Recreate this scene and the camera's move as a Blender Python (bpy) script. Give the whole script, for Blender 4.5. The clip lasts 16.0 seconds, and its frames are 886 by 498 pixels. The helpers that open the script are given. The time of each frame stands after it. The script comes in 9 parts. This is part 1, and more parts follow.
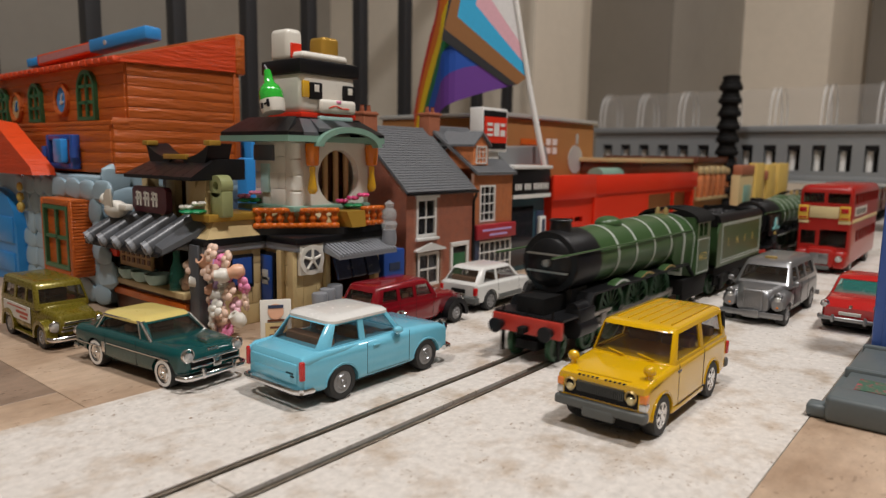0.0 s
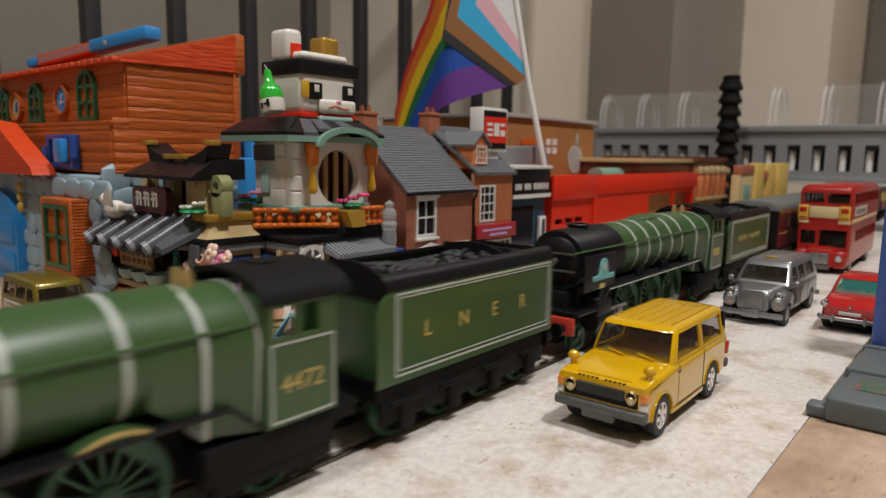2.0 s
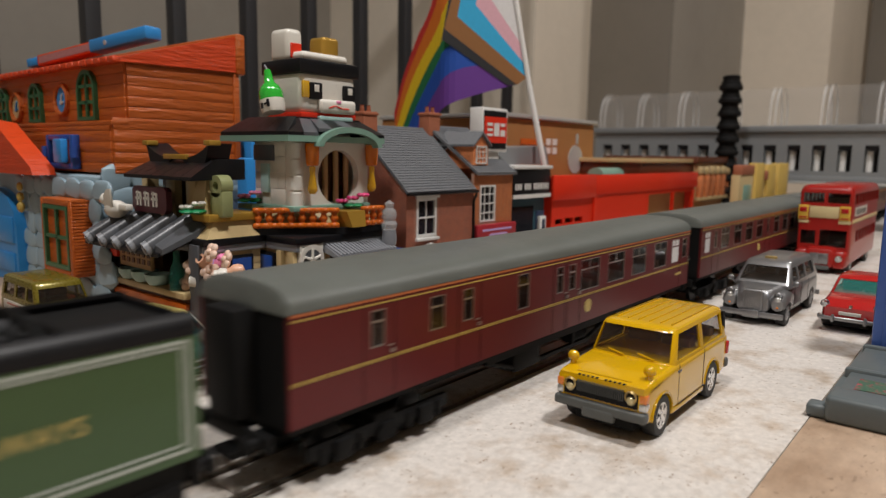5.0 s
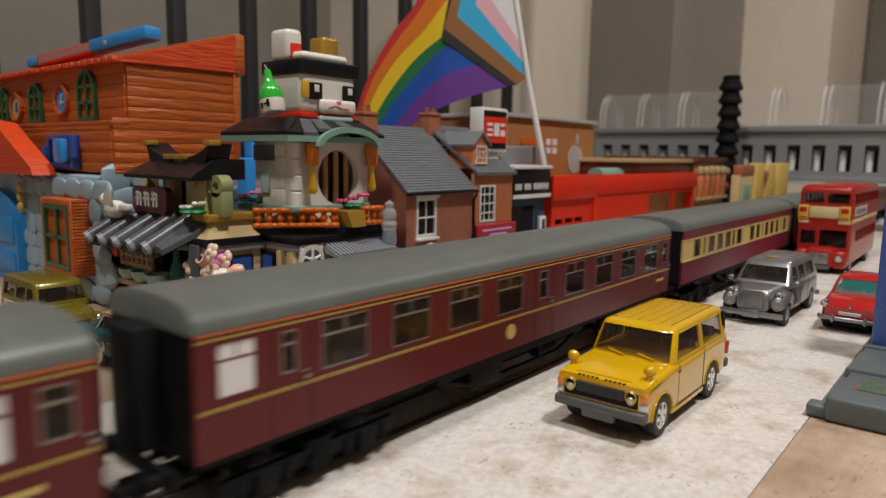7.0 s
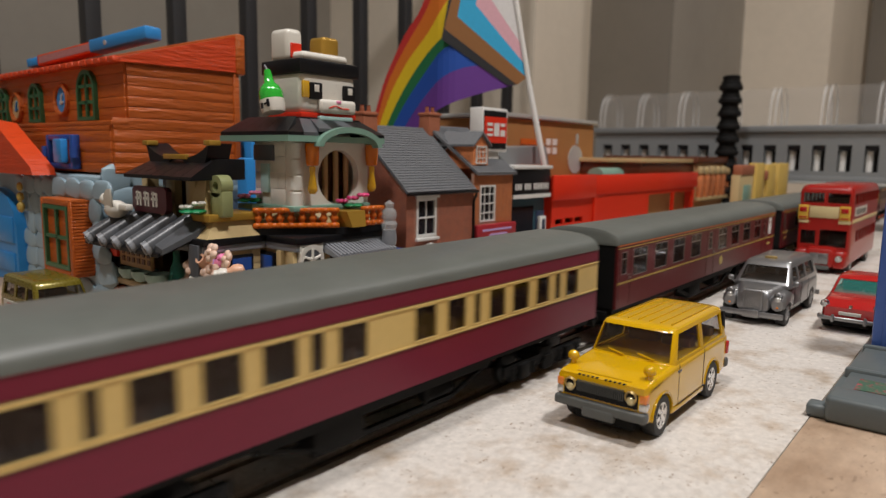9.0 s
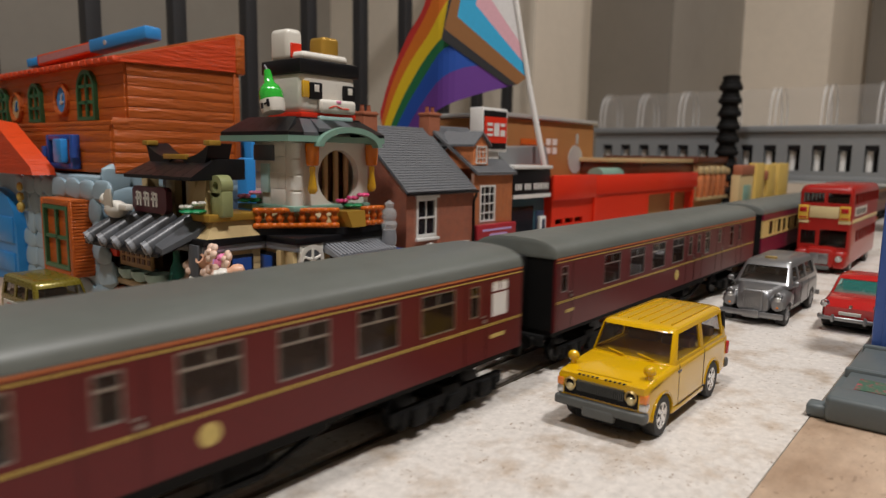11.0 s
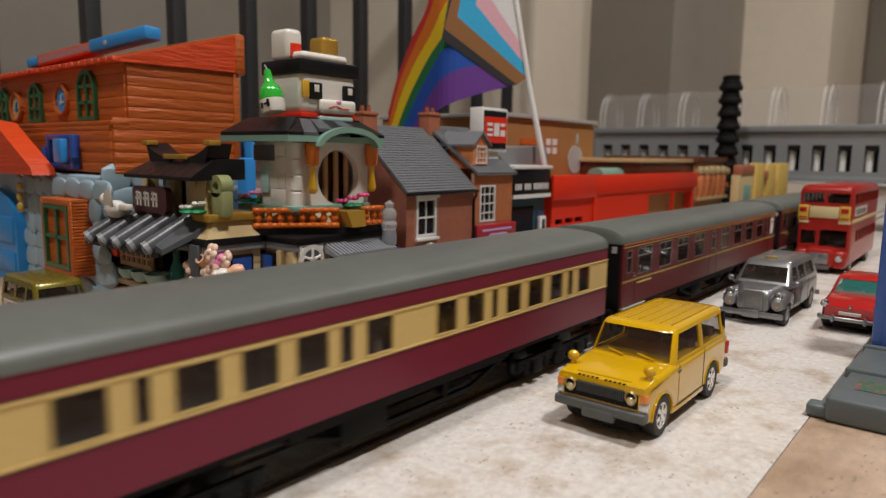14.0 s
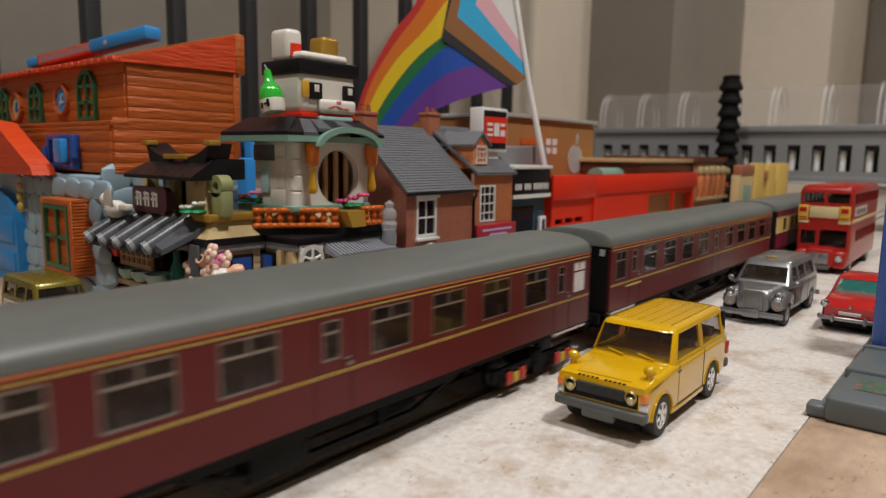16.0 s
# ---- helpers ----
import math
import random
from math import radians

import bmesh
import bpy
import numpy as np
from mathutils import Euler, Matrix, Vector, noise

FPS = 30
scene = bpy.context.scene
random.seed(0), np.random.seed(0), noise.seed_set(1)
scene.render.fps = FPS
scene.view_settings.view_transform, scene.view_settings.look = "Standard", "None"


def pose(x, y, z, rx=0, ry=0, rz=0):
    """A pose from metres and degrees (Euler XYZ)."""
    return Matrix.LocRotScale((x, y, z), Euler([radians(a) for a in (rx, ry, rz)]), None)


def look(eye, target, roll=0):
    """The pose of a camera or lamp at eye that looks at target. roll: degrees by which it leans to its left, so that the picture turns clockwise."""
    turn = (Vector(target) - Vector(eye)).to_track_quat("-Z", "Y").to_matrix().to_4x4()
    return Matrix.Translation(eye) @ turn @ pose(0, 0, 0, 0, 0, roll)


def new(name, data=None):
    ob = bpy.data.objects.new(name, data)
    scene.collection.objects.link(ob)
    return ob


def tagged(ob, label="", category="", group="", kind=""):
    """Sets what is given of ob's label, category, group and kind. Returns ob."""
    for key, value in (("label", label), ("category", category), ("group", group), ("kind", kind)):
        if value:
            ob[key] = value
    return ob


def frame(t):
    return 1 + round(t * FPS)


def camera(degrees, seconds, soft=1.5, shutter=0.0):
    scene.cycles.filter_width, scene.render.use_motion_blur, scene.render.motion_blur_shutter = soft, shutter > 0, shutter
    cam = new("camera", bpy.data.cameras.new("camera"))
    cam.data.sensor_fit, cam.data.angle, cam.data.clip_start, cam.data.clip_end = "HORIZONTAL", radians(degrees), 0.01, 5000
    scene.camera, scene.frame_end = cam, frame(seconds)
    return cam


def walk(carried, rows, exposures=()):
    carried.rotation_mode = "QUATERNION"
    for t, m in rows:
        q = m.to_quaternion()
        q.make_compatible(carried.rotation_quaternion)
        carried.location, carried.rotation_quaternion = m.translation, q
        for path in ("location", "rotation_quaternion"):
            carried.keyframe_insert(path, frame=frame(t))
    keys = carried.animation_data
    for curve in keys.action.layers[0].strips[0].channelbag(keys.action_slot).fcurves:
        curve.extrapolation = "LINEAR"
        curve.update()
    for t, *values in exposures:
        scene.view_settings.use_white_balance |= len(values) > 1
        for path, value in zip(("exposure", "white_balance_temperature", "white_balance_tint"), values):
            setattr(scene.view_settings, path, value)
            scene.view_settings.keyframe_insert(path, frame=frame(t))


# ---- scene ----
# Plan: x runs across the track (plus is towards the viewer), y runs along it, z is up from the rail heads.
MM = 0.001
cam = camera(66.3, 16.0, soft=1.3, shutter=0.5)
EYE = (0.140, 0.0, 0.0815)
TILT, YAW, ROLL = 7.9, 39.2, 0.89
AIM = (EYE[0] - math.sin(radians(YAW)) * math.cos(radians(TILT)), math.cos(radians(YAW)) * math.cos(radians(TILT)), EYE[2] - math.sin(radians(TILT)))
VIEW = look(EYE, AIM, ROLL)
cam.data.dof.use_dof, cam.data.dof.focus_distance, cam.data.dof.aperture_fstop = True, 0.26, 16.0
walk(cam, [(0, VIEW), (16, VIEW)], exposures=[(0, 0.0), (16, 0.0)])

# ---- light ----
world = bpy.data.worlds.new("room_air")
scene.world = world
world.use_nodes = True
world.node_tree.nodes["Background"].inputs[0].default_value = (1.0, 0.86, 0.7, 1)
world.node_tree.nodes["Background"].inputs[1].default_value = 0.02


def ceiling_or_fill_lamp(x, y, z, watts, size):
    data = bpy.data.lights.new("ceiling_lamp_light", "AREA")
    data.shape, data.size, data.energy, data.color = "DISK", size, watts, (1.0, 0.965, 0.945)
    ob = new("ceiling_lamp_light", data)
    ob.matrix_world = pose(x, y, z)
    return ob


ceiling_or_fill_lamp(0.56, 0.28, 1.55, 18.8, 0.16)
ceiling_or_fill_lamp(0.0, -0.5, 1.55, 13.2, 0.16)
# unseen fill light, added to brighten the far wall
ceiling_or_fill_lamp(0.55, 1.6, 1.55, 5.5, 0.16)


# ---- materials ----
def material(name, colour, rough=0.5, metal=0.0, grain=0.0, size=400.0, bump=0.0, second=None, spread=(0.42, 0.6), coat=0.0, specular=0.5, stretch=(1, 1, 1), big_size=60.0, jitter=0.0, fleck=None, relief=0.0004):
    """A procedural surface: base colour, fine grain, larger stains in a second colour, relief."""
    m = bpy.data.materials.new(name)
    m.use_nodes = True
    tree = m.node_tree
    nodes, links = tree.nodes, tree.links
    b = nodes["Principled BSDF"]
    b.inputs["Roughness"].default_value = rough
    b.inputs["Metallic"].default_value = metal
    b.inputs["Coat Weight"].default_value = coat
    b.inputs["Coat Roughness"].default_value = 0.06
    b.inputs["Specular IOR Level"].default_value = specular
    b.inputs["Base Color"].default_value = (*colour, 1)
    m.diffuse_color = (*colour, 1)
    where = nodes.new("ShaderNodeTexCoord")
    turn = nodes.new("ShaderNodeMapping")
    turn.inputs["Scale"].default_value = stretch
    links.new(where.outputs["Object"], turn.inputs["Vector"])

    def wave(scale, detail):
        n = nodes.new("ShaderNodeTexNoise")
        n.inputs["Scale"].default_value, n.inputs["Detail"].default_value, n.inputs["Roughness"].default_value = scale, detail, 0.62
        links.new(turn.outputs[0], n.inputs["Vector"])
        return n

    fine = wave(size, 5)
    last = None
    if second:
        coarse = wave(big_size, 6)
        ramp = nodes.new("ShaderNodeValToRGB")
        ramp.color_ramp.elements[0].position, ramp.color_ramp.elements[1].position = spread
        ramp.color_ramp.elements[0].color, ramp.color_ramp.elements[1].color = (*colour, 1), (*second, 1)
        links.new(coarse.outputs["Fac"], ramp.inputs[0])
        last = ramp.outputs[0]
    if fleck:
        spot = wave(620, 3)
        mask = nodes.new("ShaderNodeValToRGB")
        mask.color_ramp.elements[0].position, mask.color_ramp.elements[1].position = 0.60, 0.66
        veil = wave(95, 4)
        soft = nodes.new("ShaderNodeMapRange")
        soft.inputs["From Min"].default_value, soft.inputs["From Max"].default_value = 0.46, 0.62
        links.new(spot.outputs["Fac"], mask.inputs[0])
        links.new(veil.outputs["Fac"], soft.inputs["Value"])
        both = nodes.new("ShaderNodeMath")
        both.operation = "MULTIPLY"
        links.new(mask.outputs[0], both.inputs[0]), links.new(soft.outputs[0], both.inputs[1])
        mix = nodes.new("ShaderNodeMix")
        mix.data_type = "RGBA"
        mix.inputs[6].default_value, mix.inputs[7].default_value = (*colour, 1), (*fleck, 1)
        links.new(both.outputs[0], mix.inputs[0])
        if last:
            links.new(last, mix.inputs[6])
        last = mix.outputs[2]
    if grain or jitter:
        hsv = nodes.new("ShaderNodeHueSaturation")
        hsv.inputs["Color"].default_value = (*colour, 1)
        if last:
            links.new(last, hsv.inputs["Color"])
        mr = nodes.new("ShaderNodeMapRange")
        mr.inputs["From Min"].default_value, mr.inputs["From Max"].default_value = 0.25, 0.75
        mr.inputs["To Min"].default_value, mr.inputs["To Max"].default_value = 1 - grain, 1 + grain
        links.new(fine.outputs["Fac"], mr.inputs["Value"])
        out = mr.outputs[0]
        if jitter:
            info = nodes.new("ShaderNodeObjectInfo")
            j = nodes.new("ShaderNodeMapRange")
            j.inputs["To Min"].default_value, j.inputs["To Max"].default_value = 1 - jitter, 1 + jitter
            links.new(info.outputs["Random"], j.inputs["Value"])
            mul = nodes.new("ShaderNodeMath")
            mul.operation = "MULTIPLY"
            links.new(out, mul.inputs[0]), links.new(j.outputs[0], mul.inputs[1])
            out = mul.outputs[0]
        links.new(out, hsv.inputs["Value"])
        last = hsv.outputs[0]
    if last:
        links.new(last, b.inputs["Base Color"])
    if bump:
        bp = nodes.new("ShaderNodeBump")
        bp.inputs["Strength"].default_value, bp.inputs["Distance"].default_value = bump, relief
        links.new(fine.outputs["Fac"], bp.inputs["Height"])
        links.new(bp.outputs[0], b.inputs["Normal"])
    rr = nodes.new("ShaderNodeMapRange")
    rr.inputs["To Min"].default_value, rr.inputs["To Max"].default_value = max(rough - 0.08, 0.02), min(rough + 0.08, 1)
    links.new(fine.outputs["Fac"], rr.inputs["Value"])
    links.new(rr.outputs[0], b.inputs["Roughness"])
    return m


def glass(name, tint, see=0.5, rough=0.05):
    """A tinted pane: part clear, part glossy tint."""
    m = bpy.data.materials.new(name)
    m.use_nodes = True
    nodes, links = m.node_tree.nodes, m.node_tree.links
    b = nodes["Principled BSDF"]
    b.inputs["Base Color"].default_value, b.inputs["Roughness"].default_value = (*tint, 1), rough
    b.inputs["Alpha"].default_value = 1 - see
    m.diffuse_color = (*tint, 1)
    return m


BOARD = material("pale_travertine", (0.61, 0.57, 0.525), 0.5, specular=0.22, grain=0.17, size=420, second=(0.42, 0.335, 0.255), spread=(0.49, 0.69), big_size=55, bump=0.2, stretch=(1, 0.8, 1), fleck=(0.25, 0.17, 0.11))
TAN = material("tan_stone", (0.50, 0.37, 0.265), 0.45, grain=0.14, size=300, second=(0.32, 0.215, 0.14), spread=(0.4, 0.68), big_size=34, bump=0.2, stretch=(1, 0.5, 1), fleck=(0.16, 0.10, 0.06))
TANDARK = material("brown_stone", (0.27, 0.19, 0.135), 0.45, grain=0.14, size=300, second=(0.17, 0.115, 0.08), spread=(0.4, 0.68), big_size=34, bump=0.2, stretch=(1, 0.5, 1), fleck=(0.1, 0.06, 0.04))
BED = material("dark_bed", (0.07, 0.065, 0.06), 0.8, grain=0.2)
STEEL = material("rail_steel", (0.30, 0.26, 0.21), 0.35, metal=0.9, grain=0.25, size=250)
# one wall paint in three tones, with the shade put into the darker two
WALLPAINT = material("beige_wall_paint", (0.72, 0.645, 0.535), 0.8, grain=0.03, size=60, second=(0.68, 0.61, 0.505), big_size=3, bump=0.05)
WALLHALFSHADE = material("half_shaded_wall_paint", (0.29, 0.265, 0.225), 0.8, grain=0.03, size=60, second=(0.265, 0.24, 0.205), big_size=3, bump=0.05)
WALLSHADE = material("deep_shaded_wall_paint", (0.20, 0.178, 0.148), 0.8, grain=0.03, size=60, second=(0.18, 0.16, 0.13), big_size=3, bump=0.05)
CEILINGPAINT = material("ceiling_paint", (0.75, 0.72, 0.66), 0.9, grain=0.02, size=40)
FLOORWOOD = material("floor_wood", (0.25, 0.16, 0.09), 0.5, grain=0.2, size=30, stretch=(1, 0.1, 1))
BLACKMETAL = material("black_metal", (0.018, 0.018, 0.02), 0.45, grain=0.1)
GREEN = material("apple_green_paint", (0.042, 0.092, 0.030), 0.36, grain=0.06, size=600, coat=0.15)
GREENDARK = material("wheel_green", (0.024, 0.085, 0.038), 0.45, grain=0.1, size=600)
LOCOBLACK = material("satin_black", (0.006, 0.006, 0.007), 0.42, specular=0.32, grain=0.2, size=500)
SOOT = material("matt_black", (0.0045, 0.0044, 0.0044), 0.7, specular=0.22, grain=0.3, size=500)
COAL = material("coal", (0.02, 0.02, 0.022), 0.5, grain=0.5, size=900, bump=0.6)
LINING = material("pale_lining", (0.46, 0.50, 0.45), 0.5, grain=0.08)
REDBEAM = material("buffer_red", (0.5, 0.04, 0.025), 0.45, grain=0.1)
BRASS = material("brass", (0.55, 0.40, 0.16), 0.35, metal=0.6, grain=0.15)
RODSTEEL = material("rod_steel", (0.36, 0.33, 0.30), 0.35, metal=0.85, grain=0.2)
CREST = material("gold_transfer", (0.55, 0.42, 0.13), 0.5, grain=0.2, size=900)
MAROON = material("crimson_lake", (0.110, 0.012, 0.013), 0.34, grain=0.08, size=500, specular=0.3)
CRIMSON = material("carmine", (0.165, 0.010, 0.032), 0.36, grain=0.06, size=500, specular=0.35)
CREAM = material("cream_paint", (0.66, 0.475, 0.175), 0.4, grain=0.05, size=500)
ROOFGREY = material("roof_grey", (0.118, 0.128, 0.116), 0.42, grain=0.06, size=300, second=(0.104, 0.112, 0.10), big_size=25)
ORANGELINE = material("orange_line", (0.55, 0.16, 0.05), 0.5, grain=0.1)
YELLOWLINE = material("yellow_line", (0.50, 0.36, 0.08), 0.5, grain=0.1)
YELLOWAXLE = material("axle_yellow", (0.62, 0.42, 0.04), 0.45, grain=0.1)
PALESTEP = material("pale_step_edge", (0.5, 0.49, 0.46), 0.5, grain=0.1)
GOLDBROWN = material("brown_gold_line", (0.16, 0.095, 0.03), 0.5, grain=0.1)
COACHGLASS = glass("coach_glass", (0.03, 0.02, 0.018), 0.62)
WHITEGLASS = material("frosted_white_pane", (0.75, 0.75, 0.74), 0.4, grain=0.03)
SEATBROWN = material("seat_brown", (0.22, 0.12, 0.07), 0.7, grain=0.2)
RUBBER = material("tyre_rubber", (0.02, 0.02, 0.02), 0.65, grain=0.2)
CHROME = material("chrome", (0.72, 0.72, 0.72), 0.14, metal=1.0)
WHITEPAINT = material("white_paint", (0.74, 0.73, 0.70), 0.35, grain=0.03, coat=0.3)
CARGLASS = glass("car_glass", (0.035, 0.028, 0.022), 0.6)


# ---- mesh helpers, in millimetres ----
def part(name, bm, mat, parent=None, label="", smooth=True):
    """Links a bmesh in millimetres as one mesh object."""
    bmesh.ops.recalc_face_normals(bm, faces=bm.faces)
    me = bpy.data.meshes.new(name)
    bmesh.ops.scale(bm, vec=(MM, MM, MM), verts=bm.verts)
    bm.to_mesh(me)
    bm.free()
    for m in (mat if isinstance(mat, (list, tuple)) else [mat]):
        me.materials.append(m)
    if smooth:
        for poly in me.polygons:
            poly.use_smooth = True
        me.set_sharp_from_angle(angle=radians(38))
    ob = new(name, me)
    if parent:
        ob.parent = parent
    if label:
        ob["label"] = label
    return ob


def twin(name, src, parent, m):
    """Another object on the same mesh."""
    ob = new(name, src.data)
    ob.parent = parent
    ob.matrix_basis = m
    return ob


def at(x, y, z, rx=0, ry=0, rz=0):
    """A pose in millimetres."""
    return pose(x * MM, y * MM, z * MM, rx, ry, rz)


def thing(name, label, category, x, y, z=0, rz=0, group="", kind=""):
    ob = new(name)
    ob.empty_display_size = 0.01
    ob.matrix_basis = at(x, y, z, 0, 0, rz)
    return tagged(ob, label, category, group, kind)


def box(bm, x0, x1, y0, y1, z0, z1, bevel=0.0, seg=2, mi=0):
    vs = bmesh.ops.create_cube(bm, size=1)["verts"]
    bmesh.ops.scale(bm, vec=(x1 - x0, y1 - y0, z1 - z0), verts=vs)
    bmesh.ops.translate(bm, vec=((x0 + x1) / 2, (y0 + y1) / 2, (z0 + z1) / 2), verts=vs)
    fs = set(f for v in vs for f in v.link_faces)
    for f in fs:
        f.material_index = mi
    if bevel:
        es = list(set(e for v in vs for e in v.link_edges))
        r = bmesh.ops.bevel(bm, geom=es, offset=bevel, segments=seg, affect="EDGES", profile=0.5)
        for f in r["faces"]:
            f.material_index = mi
    return bm


def boxes(*rows, bevel=0.0, seg=2):
    bm = bmesh.new()
    for r in rows:
        box(bm, *r, bevel=bevel, seg=seg)
    return bm


def rod(bm, a, b, r, seg=12, r2=None, mi=0):
    """A round bar from a to b."""
    a, b = Vector(a), Vector(b)
    d = b - a
    m = Matrix.Translation((a + b) / 2) @ d.to_track_quat("Z", "Y").to_matrix().to_4x4()
    vs = bmesh.ops.create_cone(bm, cap_ends=True, segments=seg, radius1=r, radius2=r if r2 is None else r2, depth=d.length, matrix=m)["verts"]
    for f in set(f for v in vs for f in v.link_faces):
        f.material_index = mi
    return bm


def rods(*rows, seg=12):
    bm = bmesh.new()
    for a, b, r in rows:
        rod(bm, a, b, r, seg)
    return bm


def ball(bm, c, r, sx=1, sy=1, sz=1, seg=12, rings=8):
    vs = bmesh.ops.create_uvsphere(bm, u_segments=seg, v_segments=rings, radius=r)["verts"]
    bmesh.ops.scale(bm, vec=(sx, sy, sz), verts=vs)
    bmesh.ops.translate(bm, vec=c, verts=vs)
    return bm


def loft(bm, rings, closed=True, caps=True, mi=0):
    """Skins equal-length rings of points."""
    vr = [[bm.verts.new(p) for p in r] for r in rings]
    n = len(vr[0])
    for a, b in zip(vr, vr[1:]):
        for i in range(n if closed else n - 1):
            f = bm.faces.new((a[i], a[(i + 1) % n], b[(i + 1) % n], b[i]))
            f.material_index = mi
    if caps and closed:
        for r in (vr[0], vr[-1]):
            f = bm.faces.new(r)
            f.material_index = mi
    return bm


def spin(bm, profile, centre=(0, 0, 0), axis="z", seg=24, mi=0):
    """Turns a profile of (radius, height) round an axis."""
    rings = []
    for k in range(seg):
        a = 2 * math.pi * k / seg
        ring = []
        for r, h in profile:
            u, v = r * math.cos(a), r * math.sin(a)
            q = {"z": (u, v, h), "y": (u, h, v), "x": (h, u, v)}[axis]
            ring.append((q[0] + centre[0], q[1] + centre[1], q[2] + centre[2]))
        rings.append(ring)
    rings.append(rings[0])
    vr = [[bm.verts.new(q) for q in r] for r in rings[:-1]]
    vr.append(vr[0])
    for a, b in zip(vr, vr[1:]):
        for i in range(len(profile) - 1):
            if profile[i][0] < 1e-6 and profile[i + 1][0] < 1e-6:
                continue
            f = bm.faces.new((a[i], a[i + 1], b[i + 1], b[i]))
            f.material_index = mi
    bmesh.ops.remove_doubles(bm, verts=[v for r in vr[:-1] for v in r], dist=1e-4)
    return bm


def prism(bm, outline, axis, a, b, mi=0):
    """Pushes an outline of (u, v) points along an axis from a to b. x: (y, z), y: (x, z), z: (x, y)."""
    def q(u, v, h):
        return {"x": (h, u, v), "y": (u, h, v), "z": (u, v, h)}[axis]
    return loft(bm, [[q(u, v, a) for u, v in outline], [q(u, v, b) for u, v in outline]], mi=mi)


def panel_with_holes(bm, y0, y1, z0, z1, holes, x0, x1, mi=0):
    """A wall slab between x0 and x1 in the y-z plane, with window openings (ya, yb, za, zb) through it."""
    ys = sorted({y0, y1, *[h[0] for h in holes], *[h[1] for h in holes]})
    zs = sorted({z0, z1, *[h[2] for h in holes], *[h[3] for h in holes]})
    solid = {}
    for i in range(len(ys) - 1):
        for j in range(len(zs) - 1):
            yc, zc = (ys[i] + ys[i + 1]) / 2, (zs[j] + zs[j + 1]) / 2
            solid[i, j] = not any(h[0] < yc < h[1] and h[2] < zc < h[3] for h in holes)
    cache = {}

    def v(x, y, z):
        if (x, y, z) not in cache:
            cache[x, y, z] = bm.verts.new((x, y, z))
        return cache[x, y, z]

    def quad(*c):
        f = bm.faces.new([v(*k) for k in c])
        f.material_index = mi
    for (i, j), s in solid.items():
        if not s:
            continue
        a, b, c, d = ys[i], ys[i + 1], zs[j], zs[j + 1]
        for x in (x0, x1):
            quad((x, a, c), (x, b, c), (x, b, d), (x, a, d))
        for di, dj, e in ((-1, 0, ((a, c), (a, d))), (1, 0, ((b, c), (b, d))), (0, -1, ((a, c), (b, c))), (0, 1, ((a, d), (b, d)))):
            if not solid.get((i + di, j + dj), False):
                (ya, za), (yb, zb) = e
                quad((x0, ya, za), (x0, yb, zb), (x1, yb, zb), (x1, ya, za))
    return bm


def letters(name, text, size, mat, parent, m, spacing=1.0):
    """Raised lettering in the built-in font, centred at m (local x right, y up)."""
    cu = bpy.data.curves.new(name, "FONT")
    cu.body, cu.size, cu.extrude, cu.align_x, cu.align_y = text, size * MM, 0.00004, "CENTER", "CENTER"
    cu.space_character = spacing
    cu.materials.append(mat)
    ob = new(name, cu)
    ob.parent = parent
    ob.matrix_basis = m
    return ob


SIDE = Matrix(((0, 0, 1, 0), (1, 0, 0, 0), (0, 1, 0, 0), (0, 0, 0, 1)))   # text on a face that looks along +x


# ---- setting ----
def slab(name, x0, x1, y0, y1, z0, z1, mat, kind="structure", parent=None, bevel=0.0, label=""):
    ob = part(name, boxes((x0, x1, y0, y1, z0, z1), bevel=bevel), mat, parent, smooth=False)
    if not parent:
        tagged(ob, label, "", "", kind)
    return ob


slab("floor", -2400, 2600, -2000, 5600, -960, -900, FLOORWOOD, label="wooden room floor under the table")
slab("ceiling", -2400, 2600, -2000, 5600, 1600, 1650, CEILINGPAINT, label="pale painted room ceiling")
slab("wall_south", -2400, 2600, -2050, -2000, -960, 1600, WALLPAINT, label="plain beige wall behind the viewer")
slab("wall_east", 2600, 2650, -2050, 5600, -960, 1600, WALLPAINT, label="plain beige wall of the room")
slab("wall_north", -2400, 2600, 5600, 5650, -960, 1600, WALLPAINT, label="plain beige end wall of the room")
# the darker wall tones here are shade put into the colour
slab("wall_west", -1250, -1200, -2000, 1183, -960, 1600, WALLHALFSHADE, label="wall beyond the black railing, shade in its colour")
# thin sheet over the return's near face, coloured as its deeper shade
slab("wall_recess", -600, -417, 1415, 1423, -960, 1600, WALLSHADE, label="wall face beside the pier, deep shade in its colour")
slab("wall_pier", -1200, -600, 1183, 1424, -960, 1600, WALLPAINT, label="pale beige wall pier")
slab("wall_return", -1200, -416, 1425, 1900, -960, 1600, WALLHALFSHADE, label="wall return with shade in its colour")
slab("wall_far", -1200, -212, 1905, 2394, -960, 1600, WALLPAINT, label="pale beige wall beyond the return")
slab("wall_beyond", -1200, -330, 2394, 5600, -960, 1600, WALLPAINT, label="pale beige wall at the far end")
# added slab in the shade tone, fills the dark strip past the far wall
slab("wall_jamb", -206, -48, 2420, 2450, 0, 1600, WALLSHADE, label="dark slab standing in for the doorway by the far wall")

table = slab("table", -560, 900, -700, 3700, -40, -2.6, BED, "structure", label="dark table top under the road tiles")

rail = thing("railway_track", "straight worn steel rails set flush between pale stone tiles", "track", 0, 0, 0)
